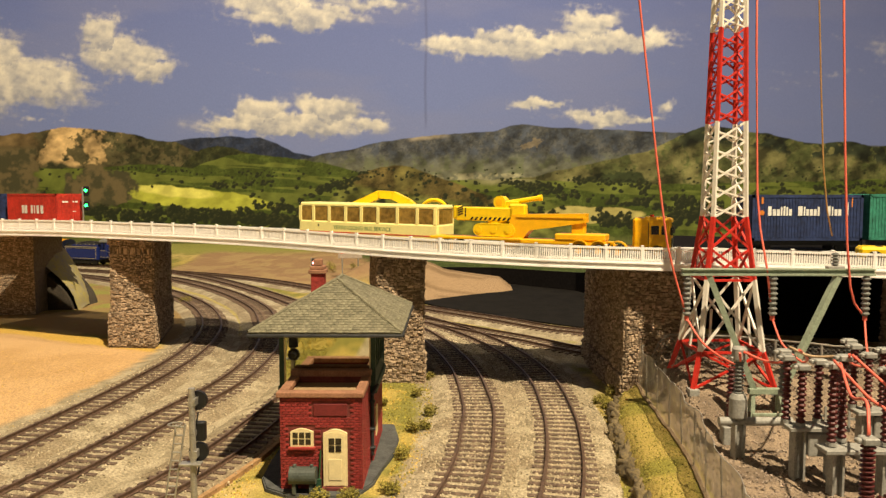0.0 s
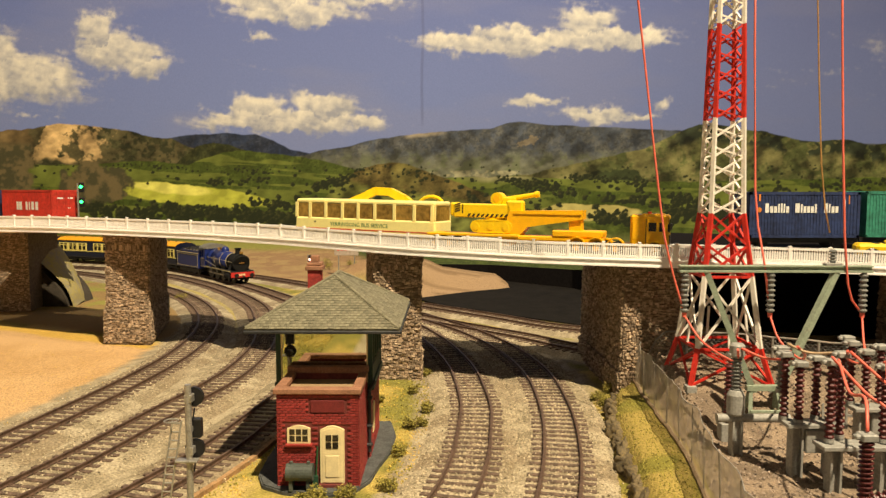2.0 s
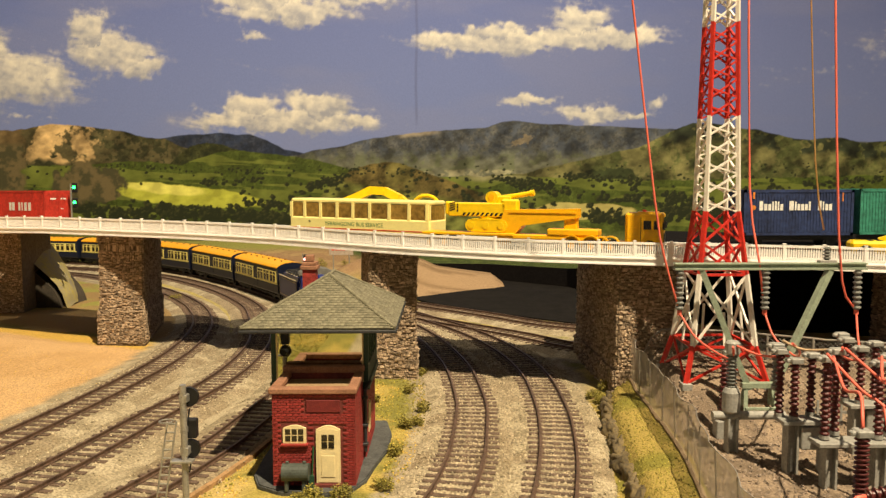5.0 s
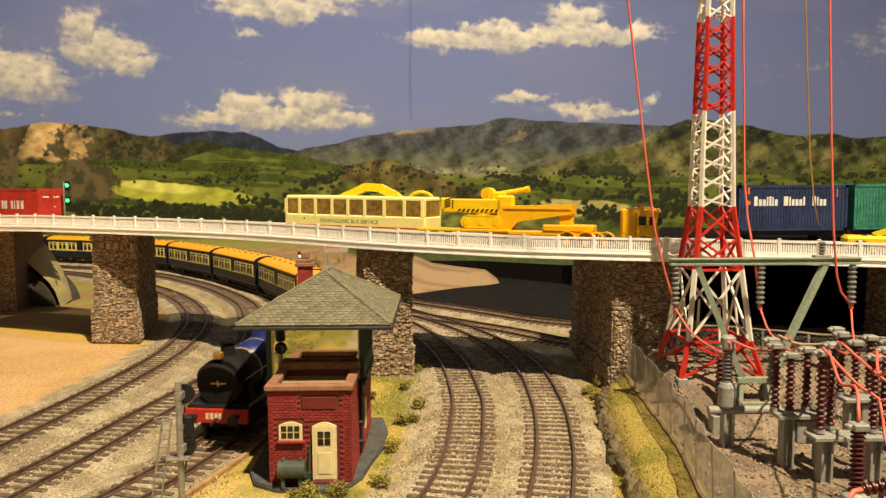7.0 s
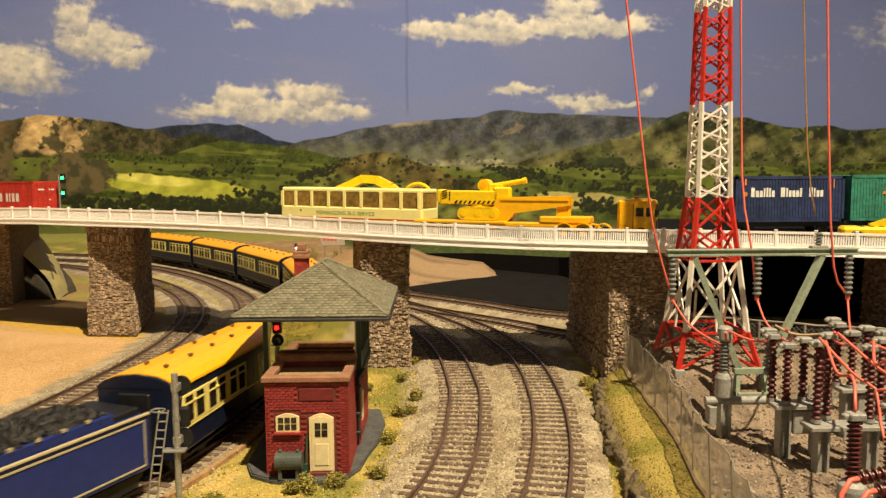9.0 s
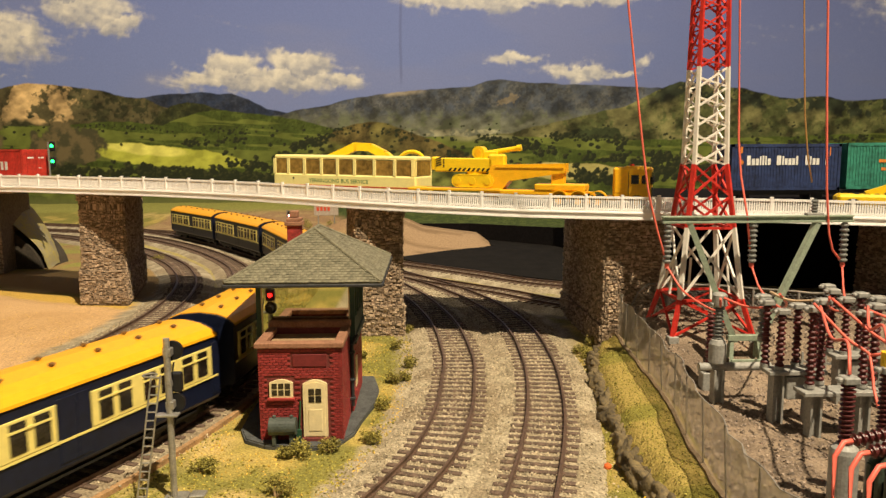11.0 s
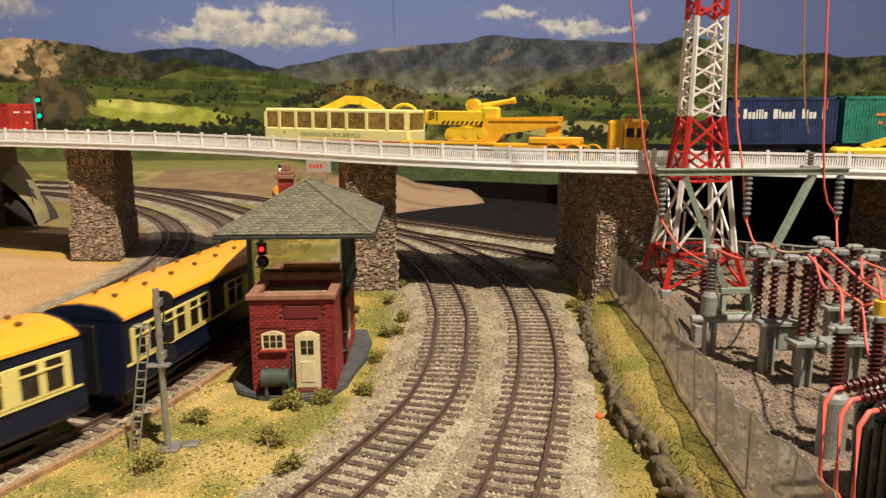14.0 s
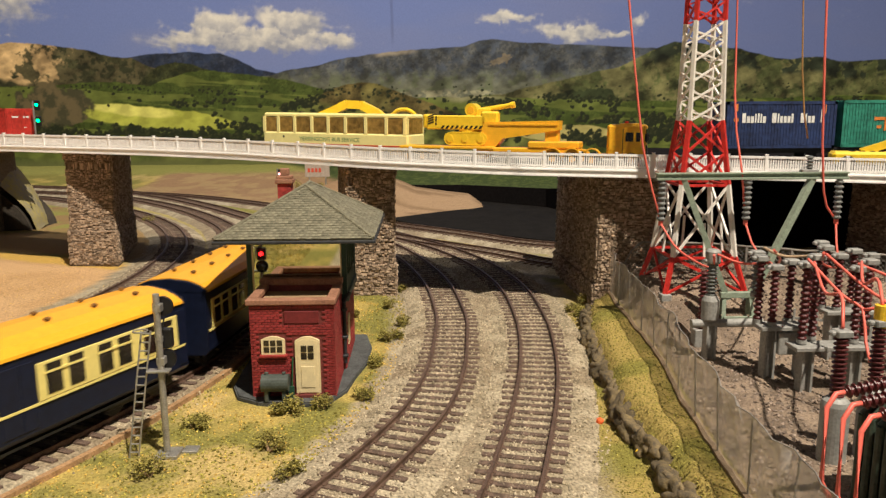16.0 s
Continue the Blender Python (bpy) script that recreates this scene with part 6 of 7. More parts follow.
def container(material, label, x, y, z, turn, length=75.0, kind=0):
    """A ribbed shipping container, its long side along x and facing -y, resting on a flat wagon."""
    wag = tagged(empty("flat_wagon", x, y, z - 8, turn), "dark flat railway wagon under a container", "wagon", "container wagons")
    part("wagon_bed", boxes((-length / 2 - 3, length / 2 + 3, -12, 12, 4.5, 8)), BLACK, wag)
    for wx in (-length / 2 + 12, length / 2 - 12):
        for wy in (-8.2, 8.2):
            part("wheel", rods(((wx, wy - 1, 3.4), (wx, wy + 1, 3.4), 3.4), n=14), BLACK, wag)
    root = tagged(empty("shipping_container", x, y, z, turn), label, "container", "shipping containers")
    h, w = 31.0, 14.0
    part("shell", boxes((-length / 2, length / 2, -w, w, 0, h), bevel=0.3), material, root)
    n = int(length / 2.2)
    for side in (-1, 1):
        bm = bmesh.new()
        for k in range(n):
            x0 = -length / 2 + 2.2 + (length - 4.4) * k / n
            box(bm, x0, x0 + (length - 4.4) / n * 0.5, side * w - 0.35, side * w + 0.35, 2.2, h - 2.2)
        o = part("corrugation", bm, material, root)
        o["kind"] = "stuff"
    part("top_rail", boxes((-length / 2, length / 2, -w - 0.5, -w + 0.3, h - 1.8, h + 0.2), (-length / 2, length / 2, w - 0.3, w + 0.5, h - 1.8, h + 0.2)), material, root)
    part("bottom_rail", boxes((-length / 2, length / 2, -w - 0.5, -w + 0.3, 0, 1.8), (-length / 2, length / 2, w - 0.3, w + 0.5, 0, 1.8)), material, root)
    for cx in (-length / 2, length / 2 - 1.8):
        part("corner_post", boxes((cx, cx + 1.8, -w - 0.5, -w + 1.4, 0, h + 0.2)), material, root)
    for dy in (-7, 7):
        part("end_door", boxes((length / 2, length / 2 + 0.5, dy - 6.4, dy + 6.4, 1.5, h - 1.5), bevel=0.15), material, root)
        part("lock_bar", rods(((length / 2 + 0.8, dy - 2, 2), (length / 2 + 0.8, dy - 2, h - 2), 0.35)), material, root)
    # brand words stand as plain bars
    yy = -w - 0.45
    if kind == 1:
        for a, b, t in ((-27, -24.6, 6.4), (-23.8, -21.6, 4.4), (-21, -19, 4.4), (-18.3, -17.2, 6), (-16.5, -15.2, 6.4), (-14.6, -13.5, 6), (-12.8, -10.8, 4.4),
                                                                                             (-6.6, -3.6, 6.4), (-2.8, -1.7, 6), (-1, 0.8, 4.4), (1.4, 3.4, 4.4), (4, 6, 4.4), (6.6, 8, 6), (13, 15.4, 6.4), (16.2, 17.2, 6), (18, 20, 4.4), (20.6, 22.6, 4.4), (26.8, 27.4, 9)):
            part("name_bar", boxes((a, b, yy - 0.1, yy, 17.0, 17.0 + t)), LETTER, root, "white painted bar")
        part("emblem", rods(((-31, yy - 0.1, 19), (-31, yy, 19), 1.7), n=14), LOGO, root)
        part("mark", boxes((-31.5, -30.2, yy - 0.1, yy, 25, 29.5), (29.5, 30.2, yy - 0.1, yy, 23, 29)), LOGO, root)
    elif kind == 2:
        for a, b in ((-17, -13.5), (-12.5, -7.5), (-1, 2.4), (4.6, 6.6), (9.2, 13.5), (16, 20.6)):
            part("name_bar", boxes((a, b, yy - 0.1, yy, 10.5, 19.0)), LETTER, root, "white painted bar")
        part("mark", boxes((length / 2 + 0.55, length / 2 + 0.65, -9, -2, 22, 23.5), (length / 2 + 0.55, length / 2 + 0.65, 3, 9, 22, 23.5), (length / 2 + 0.55, length / 2 + 0.65, 3, 6, 12, 13)), LETTER, root)
    elif kind == 3:
        part("emblem", boxes((-16, -4, yy - 0.1, yy, 18, 20), (-9, -6.5, yy - 0.1, yy, 11, 20), (-3, 6, yy - 0.1, yy, 18, 20), (3.5, 6, yy - 0.1, yy, 12, 20), (-14, -11, yy - 0.1, yy, 12.5, 14.5)), LOGO, root)
    return root


container(CONTBLUE, "faded dark blue ribbed shipping container with white name bars", 244, 516, 91, 0, 75.0, 1)
container(CONTGREEN, "green ribbed shipping container with an orange emblem", 323, 514, 91.5, -1, 75.0, 3)
container(CONTRED, "red ribbed shipping container with white name bars", -434, 783, 92, -29, 87.0, 2)
container(CONTBLUE, "blue ribbed shipping container beside a red one", -522, 832, 92, -29, 87.0, 0)


# ---- lattice tower, electrical yard and fences ----
SAGE = mat("sage_green_steel", (0.27, 0.33, 0.25), 0.55, scale=150, var=0.12, bump=0.15)
MAROON = mat("maroon_glaze", (0.085, 0.014, 0.014), 0.42, var=0.15, bump=0.03)
POTGREY = mat("grey_casting", (0.30, 0.30, 0.28), 0.5, scale=150, var=0.12, bump=0.12)
INSGREY = mat("grey_porcelain", (0.17, 0.18, 0.17), 0.35, var=0.1, bump=0.03)
CABLE = mat("coral_red_cable", (0.78, 0.16, 0.115), 0.45, var=0.06, bump=0.03)
COPPER = mat("copper_wire", (0.62, 0.36, 0.14), 0.35, metal=0.5, bump=0.02)
MESHWIRE = mat("dull_wire_mesh", (0.30, 0.28, 0.25), 0.55, metal=0.3, scale=60, var=0.15, bump=0.0)
TAPE = mat("yellow_tape", (0.80, 0.52, 0.02), 0.4, bump=0.02)


def fence_foot(x, y):
    return float(ground_height(np.array([x]), np.array([y]))[0])


def lattice_tower():
    root = tagged(empty("lattice_tower", 171, 458, 0), "tall red and white steel lattice tower", "tower")
    levels = [(6, 24.4, RED, 1), (27, 19.0, TWHITE, 1), (70.5, 14.2, RED, 2), (108.5, 9.9, TWHITE, 5), (166.5, 8.6, RED, 5), (222.5, 7.4, TWHITE, 5), (280, 6.4, RED, 3), (320, 5.8, RED, 1)]
    sq = ((-1, -1), (1, -1), (1, 1), (-1, 1))
    for (z0, h0, m, bays), (z1, h1, _, _) in zip(levels, levels[1:]):
        leg_w = 2.5 if z0 < 100 else 2.2
        for sx, sy in sq:
            part("leg", bar(bmesh.new(), (sx * h0, sy * h0, z0), (sx * h1, sy * h1, z1 + 0.4), leg_w), m, root)
        for b in range(bays):
            f0, f1 = b / bays, (b + 1) / bays
            za, zb = z0 + (z1 - z0) * f0, z0 + (z1 - z0) * f1
            ha, hb = h0 + (h1 - h0) * f0, h0 + (h1 - h0) * f1
            for k in range(4):
                (ax, ay), (bx, by) = sq[k], sq[(k + 1) % 4]
                bw = 1.35 if z0 < 100 else 1.2
                part("brace", bar(bmesh.new(), (ax * ha, ay * ha, za), (bx * hb, by * hb, zb), bw), m, root)
                if z0 < 100:
                    part("brace", bar(bmesh.new(), (bx * ha, by * ha, za), (ax * hb, ay * hb, zb), bw), m, root)
                else:
                    zm, hm = (za + zb) / 2, (ha + hb) / 2
                    part("brace", bar(bmesh.new(), (bx * ha, by * ha, za), (ax * hm, ay * hm, zm), bw * 0.8), m, root)
        if z0 in (27, 70.5):
            for k in range(4):
                (ax, ay), (bx, by) = sq[k], sq[(k + 1) % 4]
                part("ring_beam", bar(bmesh.new(), (ax * h0, ay * h0, z0), (bx * h0, by * h0, z0), 1.5), RED, root)
                if z0 == 27:
                    part("stub", bar(bmesh.new(), ((ax + bx) / 2 * h0, (ay + by) / 2 * h0, z0), ((ax + bx) / 2 * 16.8, (ay + by) / 2 * 16.8, 48), 1.3), TWHITE, root)
    for sx, sy in sq:
        part("footing", boxes((sx * 24.4 - 3, sx * 24.4 + 3, sy * 24.4 - 3, sy * 24.4 + 3, -4, 6.4), bevel=0.3), POTGREY, root)
    k = 0.884
    root.matrix_basis = pose(171 * k * MM, 458 * k * MM, 122.5 * (1 - k) * MM) @ Matrix.Scale(k, 4)
    return root


lattice_tower()


def ribbed(x, y, z0, z1, r, n, core=0.62):
    rows = [(r * core, z0)]
    step = (z1 - z0) / n
    for k in range(n):
        z = z0 + k * step
        rows += [(r * core, z + 0.15 * step), (r, z + 0.35 * step), (r, z + 0.55 * step), (r * core, z + 0.85 * step)]
    rows.append((r * core, z1))
    return lathe(bmesh.new(), rows, x, y, n=14)


def cable(parent, pts, r=0.58, material=None, name="cable"):
    """A smooth cable through points, in millimetres."""
    line = glide(pts, step=3.0)
    bm = bmesh.new()
    n = 6
    rings = []
    for k, p in enumerate(line):
        d = line[min(k + 1, len(line) - 1)] - line[max(k - 1, 0)]
        q = Vector(d).to_track_quat("Z", "Y")
        rings.append([bm.verts.new((Vector(p) + q @ Vector((r * math.cos(2 * math.pi * i / n), r * math.sin(2 * math.pi * i / n), 0))) * MM) for i in range(n)])
    for a, b in zip(rings, rings[1:]):
        for i in range(n):
            f = bm.faces.new((a[i], a[(i + 1) % n], b[(i + 1) % n], b[i]))
            f.smooth = True
    bm.faces.new(rings[0][::-1])
    bm.faces.new(rings[-1])
    bmesh.ops.recalc_face_normals(bm, faces=bm.faces[:])
    return part(name, bm, material or CABLE, parent)


def glide3(points, step=3.0):
    return glide(points, step)


def gantry():
    root = tagged(empty("line_gantry", 0, 0, 0), "sage green steel gantry hung with grey insulators", "gantry")
    Y = 392
    part("crossbeam", boxes((124.5, 227.5, Y - 2.2, Y + 2.2, 79.2, 80.4), (124.5, 227.5, Y - 0.6, Y + 0.6, 80.4, 82.4), (124.5, 227.5, Y - 2.2, Y + 2.2, 82.2, 83.0), bevel=0.12), SAGE, root, "sage green I-beam")
    for x0, x1 in ((139.5, 163.5), (208.5, 175.5)):
        part("slanted_leg", bar(bmesh.new(), (x0, Y, 79.5), (x1, Y - 8, 16), 3.4, 3.0), SAGE, root)
    for x in (160.5, 176):
        for y in (Y - 14, Y - 2):
            part("foot_post", bar(bmesh.new(), (x + (169 - x) * 0.15, Y - 8, 18.5), (x + (x - 168) * 0.12, y, -4), 2.0), SAGE, root)
    part("foot_frame", boxes((159, 178, Y - 10, Y - 6.5, 17, 20), (160, 177, Y - 13, Y - 11.5, 6, 7.6), (160, 177, Y - 4, Y - 2.5, 6, 7.6), bevel=0.2), SAGE, root)
    part("foot_plate", boxes((156, 181, Y - 17, Y + 1, -8.5, -3.4), bevel=0.3), SAGE, root)
    for x in (128, 174, 223.5):
        ins = part("insulator", ribbed(x, Y, 57.5, 79.0, 2.3, 8), INSGREY, root, "grey ribbed insulator string")
        part("clamp", rods(((x, Y, 55.0), (x, Y, 57.8), 1.2)), CABLE, ins)
    part("top_insulator", ribbed(206.5, Y, 83, 91.5, 2.0, 5), INSGREY, root)
    part("top_bracket", boxes((202, 211, Y - 2, Y + 2, 82.8, 84.4), bevel=0.3), POTGREY, root)
    cable(root, [(91, 380, 260), (99, Y - 2, 222), (113.5, Y - 2, 113), (119, Y - 2, 85), (128, Y, 57)])
    cable(root, [(128, Y, 56), (134, Y - 12, 44), (140, Y - 40, 40), (135, 336, 50.5)])
    cable(root, [(163, 400, 260), (165, 402, 205), (167.5, 400, 120), (170, Y, 85), (174, Y, 57)])
    cable(root, [(174, Y, 56), (176, Y - 8, 44), (181, Y - 20, 37), (168, 340, 46), (149, 309, 57)])
    cable(root, [(202, 388, 260), (204, Y - 3, 222), (212, Y - 3, 84), (223.5, Y, 56)])
    cable(root, [(223.5, Y, 55.5), (219, Y - 10, 46), (203, Y - 40, 40), (183, 330, 46), (163, 295, 58)])
    cable(root, [(190, 390, 260), (193, Y, 222), (199, Y, 130), (206.5, Y, 91)], 0.4, COPPER, "copper_wire")
    k = 0.962
    root.matrix_basis = pose(0, 0, 122.5 * (1 - k) * MM) @ Matrix.Scale(k, 4)
    return root


gantry()


def breaker(name, x, y, label, plate, columns, poles, pot=None):
    """Switchgear on grey columns: a plate, upright insulators with caps, and perhaps a pot."""
    root = tagged(empty(name, x, y, 0), label, "switchgear", "yard switchgear")
    if plate:
        part("plate", boxes((*plate, -5, 5, columns[0][1], columns[0][1] + 1.8), bevel=0.25), POTGREY, root, "grey mounting plate")
    for cx, top in columns:
        c = part("column", boxes((cx - 2.4, cx - 1.5, -2.6, 2.6, -4, top), (cx + 1.5, cx + 2.4, -2.6, 2.6, -4, top), (cx - 1.6, cx + 1.6, -0.5, 0.5, -4, top)), POTGREY, root, "grey I-section column")
        part("base_plate", boxes((cx - 4, cx + 4, -4, 4, -5, -3.4), bevel=0.2), POTGREY, c)
    for px, py, z0, z1, r, m, n in poles:
        p = part("insulator", ribbed(px, py, z0, z1, r, n), m, root, "ribbed upright insulator")
        part("cap", boxes((px - 2.6, px + 2.6, py - 2.4, py + 2.4, z1, z1 + 2.4), (px - 4.2, px - 1, py - 1.2, py + 1.2, z1 + 0.4, z1 + 2.0), bevel=0.4), POTGREY, p)
        part("base_ring", rods(((px, py, z0 - 1.2), (px, py, z0 + 0.4), r * 1.05), n=14), POTGREY, p)
    return root


one = breaker("voltage_transformer", 133.5, 333, "grey voltage transformer on a single column", None, ((0.5, 17),), ((0.0, 0, 31, 46.5, 2.5, INSGREY, 9),))
part("pot", lathe(bmesh.new(), [(3.2, 19.5), (4.0, 20.5), (4.0, 29), (3.0, 31), (2.2, 31.6)], 0, 0), POTGREY, one)
part("cross_arm", rods(((-8.5, 0, 18), (25, 0, 18), 2.0), n=16), POTGREY, one)
part("head_pot", lathe(bmesh.new(), [(2.6, 46.4), (3.4, 47.4), (3.4, 52), (2.4, 53)], 0, 0), POTGREY, one)
two = breaker("circuit_breaker", 149, 307, "grey breaker with maroon insulators on steel columns", (-5.5, 19.5), ((0, 23), (15, 23)), ((0, -2, 26, 49, 1.9, MAROON, 10), (-4.0, 3, 26, 52, 1.9, MAROON, 11), (14.5, -2, 26, 49, 1.9, MAROON, 10), (10, 4, 26, 50, 1.9, MAROON, 10), (-3, 9, 36, 53, 1.9, INSGREY, 9)))
part("drive_box", boxes((3, 11, -3.5, 3.5, 12, 22), bevel=0.4), POTGREY, two)
three = breaker("circuit_breaker", 157, 291, "grey breaker with maroon insulators on steel columns", (-6.5, 27), ((0, 19), (20, 19)), ((-2.2, 0, 22.5, 53, 1.9, MAROON, 13), (4.5, 5, 22.5, 55, 1.9, MAROON, 13), (19.5, 0, 22.5, 51, 1.9, MAROON, 12), (26, 4, 22.5, 53, 1.9, MAROON, 12)))
copy_thing(two, pose(0.190, 0.330, 0))
copy_thing(three, pose(0.214, 0.306, 0))
four = breaker("cable_pot", 134.5, 230, "grey cable pot with a maroon bushing", None, (), ((0, 0, 22.5, 43, 2.3, MAROON, 13),))
part("pot", lathe(bmesh.new(), [(4.5, -5), (4.5, 20), (4.1, 21.5), (2.8, 22.6)], 0, 0, n=26), POTGREY, four, "plain grey cylindrical pot")
part("foot_flange", rods(((0, 0, -5), (0, 0, -3.6), 5.4), n=24), POTGREY, four)
five = copy_thing(four, pose(0.1475, 0.231, 0.003))
part("tape", rods(((0, 0, 43), (0, 0, 50), 2.3), n=16), TAPE, five, "yellow tape wrap")
copy_thing(four, pose(0.1615, 0.238, 0.002))
for p in ((0.1375, 0.352, 0), (0.1465, 0.366, 0)):
    rear = tagged(empty("post_insulator", p[0] / MM, p[1] / MM, 4 + fence_foot(p[0] / MM, p[1] / MM)), "dark maroon ribbed post insulator on the ground", "insulator", "post insulators")
    part("stack", ribbed(0, 0, 4, 33, 2.2, 13), MAROON, rear)
    part("base", boxes((-4, 4, -3, 3, -5, 4), bevel=0.3), POTGREY, rear)


def big_transformer():
    root = tagged(empty("power_transformer", 131.5, 200, 11), "dark green finned transformer with maroon bushings and red cables", "transformer")
    dark = mat("dark_green_casting", (0.05, 0.07, 0.05), 0.5, scale=150, var=0.2, bump=0.12)
    part("tank", boxes((0, 50, -24, 8, -17, 22), bevel=1.2), dark, root, "dark green tank")
    for k in range(7):
        y = -22 + k * 4.2
        bm = bmesh.new()
        for a, b in (((-2, y, -15), (-2, y, 20)), ((-2, y, 20), (1, y, 22.5)), ((-5, y, -15), (-5, y, 17)), ((-5, y, 17), (0, y, 22.5))):
            rod(bm, a, b, 1.2, n=8)
        part("cooling_tube", bm, dark, root)
    for k in range(3):
        y = -18 + k * 8
        part("bushing", ribbed(0, 0, 0, 20, 1.9, 11), MAROON, root).matrix_basis = pose(-14 * MM, y * MM, 26 * MM, 0, 78, 0)
        cable(root, [(-14, y, 26), (-18.5, y - 1, 25), (-20.5, y - 2, 18), (-21, y - 2, 4), (-17, y - 4, -6), (-15, y - 9, -18)], 0.75)
    return root


big_transformer()
wires = tagged(empty("jumper_cables", 0, 0, 0), "coral red jumper cables between the switchgear", "cable")
cable(wires, [(133.5, 331, 51.5), (141, 320, 49), (149, 306, 52)])
cable(wires, [(153, 288, 57), (157, 270, 47), (161, 262, 43), (160, 258, 34), (158, 250, 26)])
cable(wires, [(163, 293, 58), (168, 275, 49), (172, 262, 43), (173, 255, 30)])
cable(wires, [(176, 292, 54), (184, 280, 50), (190, 270, 44), (192, 262, 30)])
cable(wires, [(134.5, 230, 46), (139, 240, 54), (146, 262, 50), (157, 291, 56)])
cable(wires, [(147.5, 231, 53), (152, 242, 59), (160, 262, 53), (176, 290, 56)])
cable(wires, [(161, 262, 43), (170, 258, 46), (186, 262, 50), (205, 270, 52)])
cable(wires, [(145, 309, 58), (152, 304, 55), (163, 296, 57)], 0.6, mat("tan_cable", (0.45, 0.32, 0.2), 0.5, bump=0.0))


def mesh_fence(name, label, line, z_of, height, posts_every, step, r, bottom=True):
    """A wire-mesh fence along a plan line: posts, top rail and crossed wires."""
    root = tagged(empty(name, 0, 0, 0), label, "fence")
    s, length = 0.0, (len(line) - 1) * 2.0
    while s <= length:
        p, a = on_line(line, min(s, length - 1))
        z = z_of(*p)
        part("fence_post", rods(((*p, z - 2), (*p, z + height), 0.75)), MESHWIRE, root)
        s += posts_every
    pts = [on_line(line, v)[0] for v in np.arange(0, length, 6.0)]
    top = bmesh.new()
    for a, b in zip(pts, pts[1:]):
        rod(top, (*a, z_of(*a) + height), (*b, z_of(*b) + height), 0.55, n=6)
    part("top_rail", top, MESHWIRE, root)
    if bottom:
        low = bmesh.new()
        for a, b in zip(pts, pts[1:]):
            rod(low, (*a, z_of(*a) + 0.3), (*b, z_of(*b) + 0.3), 1.2, n=6)
        part("bottom_edge", low, mat("tan_edging", (0.34, 0.25, 0.16), 0.9, bump=0.3), root, "tan edging along the foot")
    ss, kk = np.meshgrid(np.arange(-height, length + height, step), np.arange(7))
    faces, v = [], []
    at = lambda q: np.stack([np.interp(q, np.arange(len(line)) * 2.0, line[:, c]) for c in range(2)], -1)
    for direction in (-1, 1):
        z0, z1 = (kk * height / 7).ravel(), ((kk + 1) * height / 7).ravel()
        s0, s1 = ss.ravel() + direction * z0, ss.ravel() + direction * z1
        keep = (np.minimum(s0, s1) >= 0) & (np.maximum(s0, s1) <= length - 1)
        a, b, z0, z1 = at(s0[keep]), at(s1[keep]), z0[keep], z1[keep]
        za, zb = ground_height(a[:, 0], a[:, 1]) + z0, ground_height(b[:, 0], b[:, 1]) + z1
        v.append(np.stack([np.c_[a, za - r], np.c_[a, za + r], np.c_[b, zb + r], np.c_[b, zb - r]], 1).reshape(-1, 3))
        v.append(np.stack([np.c_[a[:, 0] - r, a[:, 1], za], np.c_[a[:, 0] + r, a[:, 1], za], np.c_[b[:, 0] + r, b[:, 1], zb], np.c_[b[:, 0] - r, b[:, 1], zb]], 1).reshape(-1, 3))
    v = np.concatenate(v)
    faces = np.arange(len(v)).reshape(-1, 4).tolist()
    me = bpy.data.meshes.new("wire_mesh")
    me.from_pydata((v * MM).tolist(), [], faces)
    me.materials.append(MESHWIRE)
    ob = new("wire_mesh", me)
    ob.parent = root
    ob["kind"] = "stuff"
    return root


def net_material():
    """Very fine grey netting: threads that scatter light, with open gaps between them too small to see."""
    m = bpy.data.materials.new("fine_grey_netting")
    m.use_nodes = True
    nt = m.node_tree
    b, out = nt.nodes["Principled BSDF"], nt.nodes["Material Output"]
    b.inputs["Base Color"].default_value = (0.62, 0.60, 0.56, 1)
    b.inputs["Roughness"].default_value = 0.5
    clear, mix = nt.nodes.new("ShaderNodeBsdfTransparent"), nt.nodes.new("ShaderNodeMixShader")
    tc, n = nt.nodes.new("ShaderNodeTexCoord"), nt.nodes.new("ShaderNodeTexNoise")
    n.inputs["Scale"].default_value, n.inputs["Detail"].default_value = 110, 6
    mr = nt.nodes.new("ShaderNodeMapRange")
    mr.inputs["From Min"].default_value, mr.inputs["From Max"].default_value = 0.3, 0.7
    mr.inputs["To Min"].default_value, mr.inputs["To Max"].default_value = 0.36, 0.70
    nt.links.new(tc.outputs["Object"], n.inputs["Vector"])
    nt.links.new(n.outputs["Fac"], mr.inputs["Value"])
    nt.links.new(mr.outputs["Result"], mix.inputs["Fac"])
    nt.links.new(clear.outputs[0], mix.inputs[1])
    nt.links.new(b.outputs[0], mix.inputs[2])
    nt.links.new(mix.outputs[0], out.inputs["Surface"])
    return m


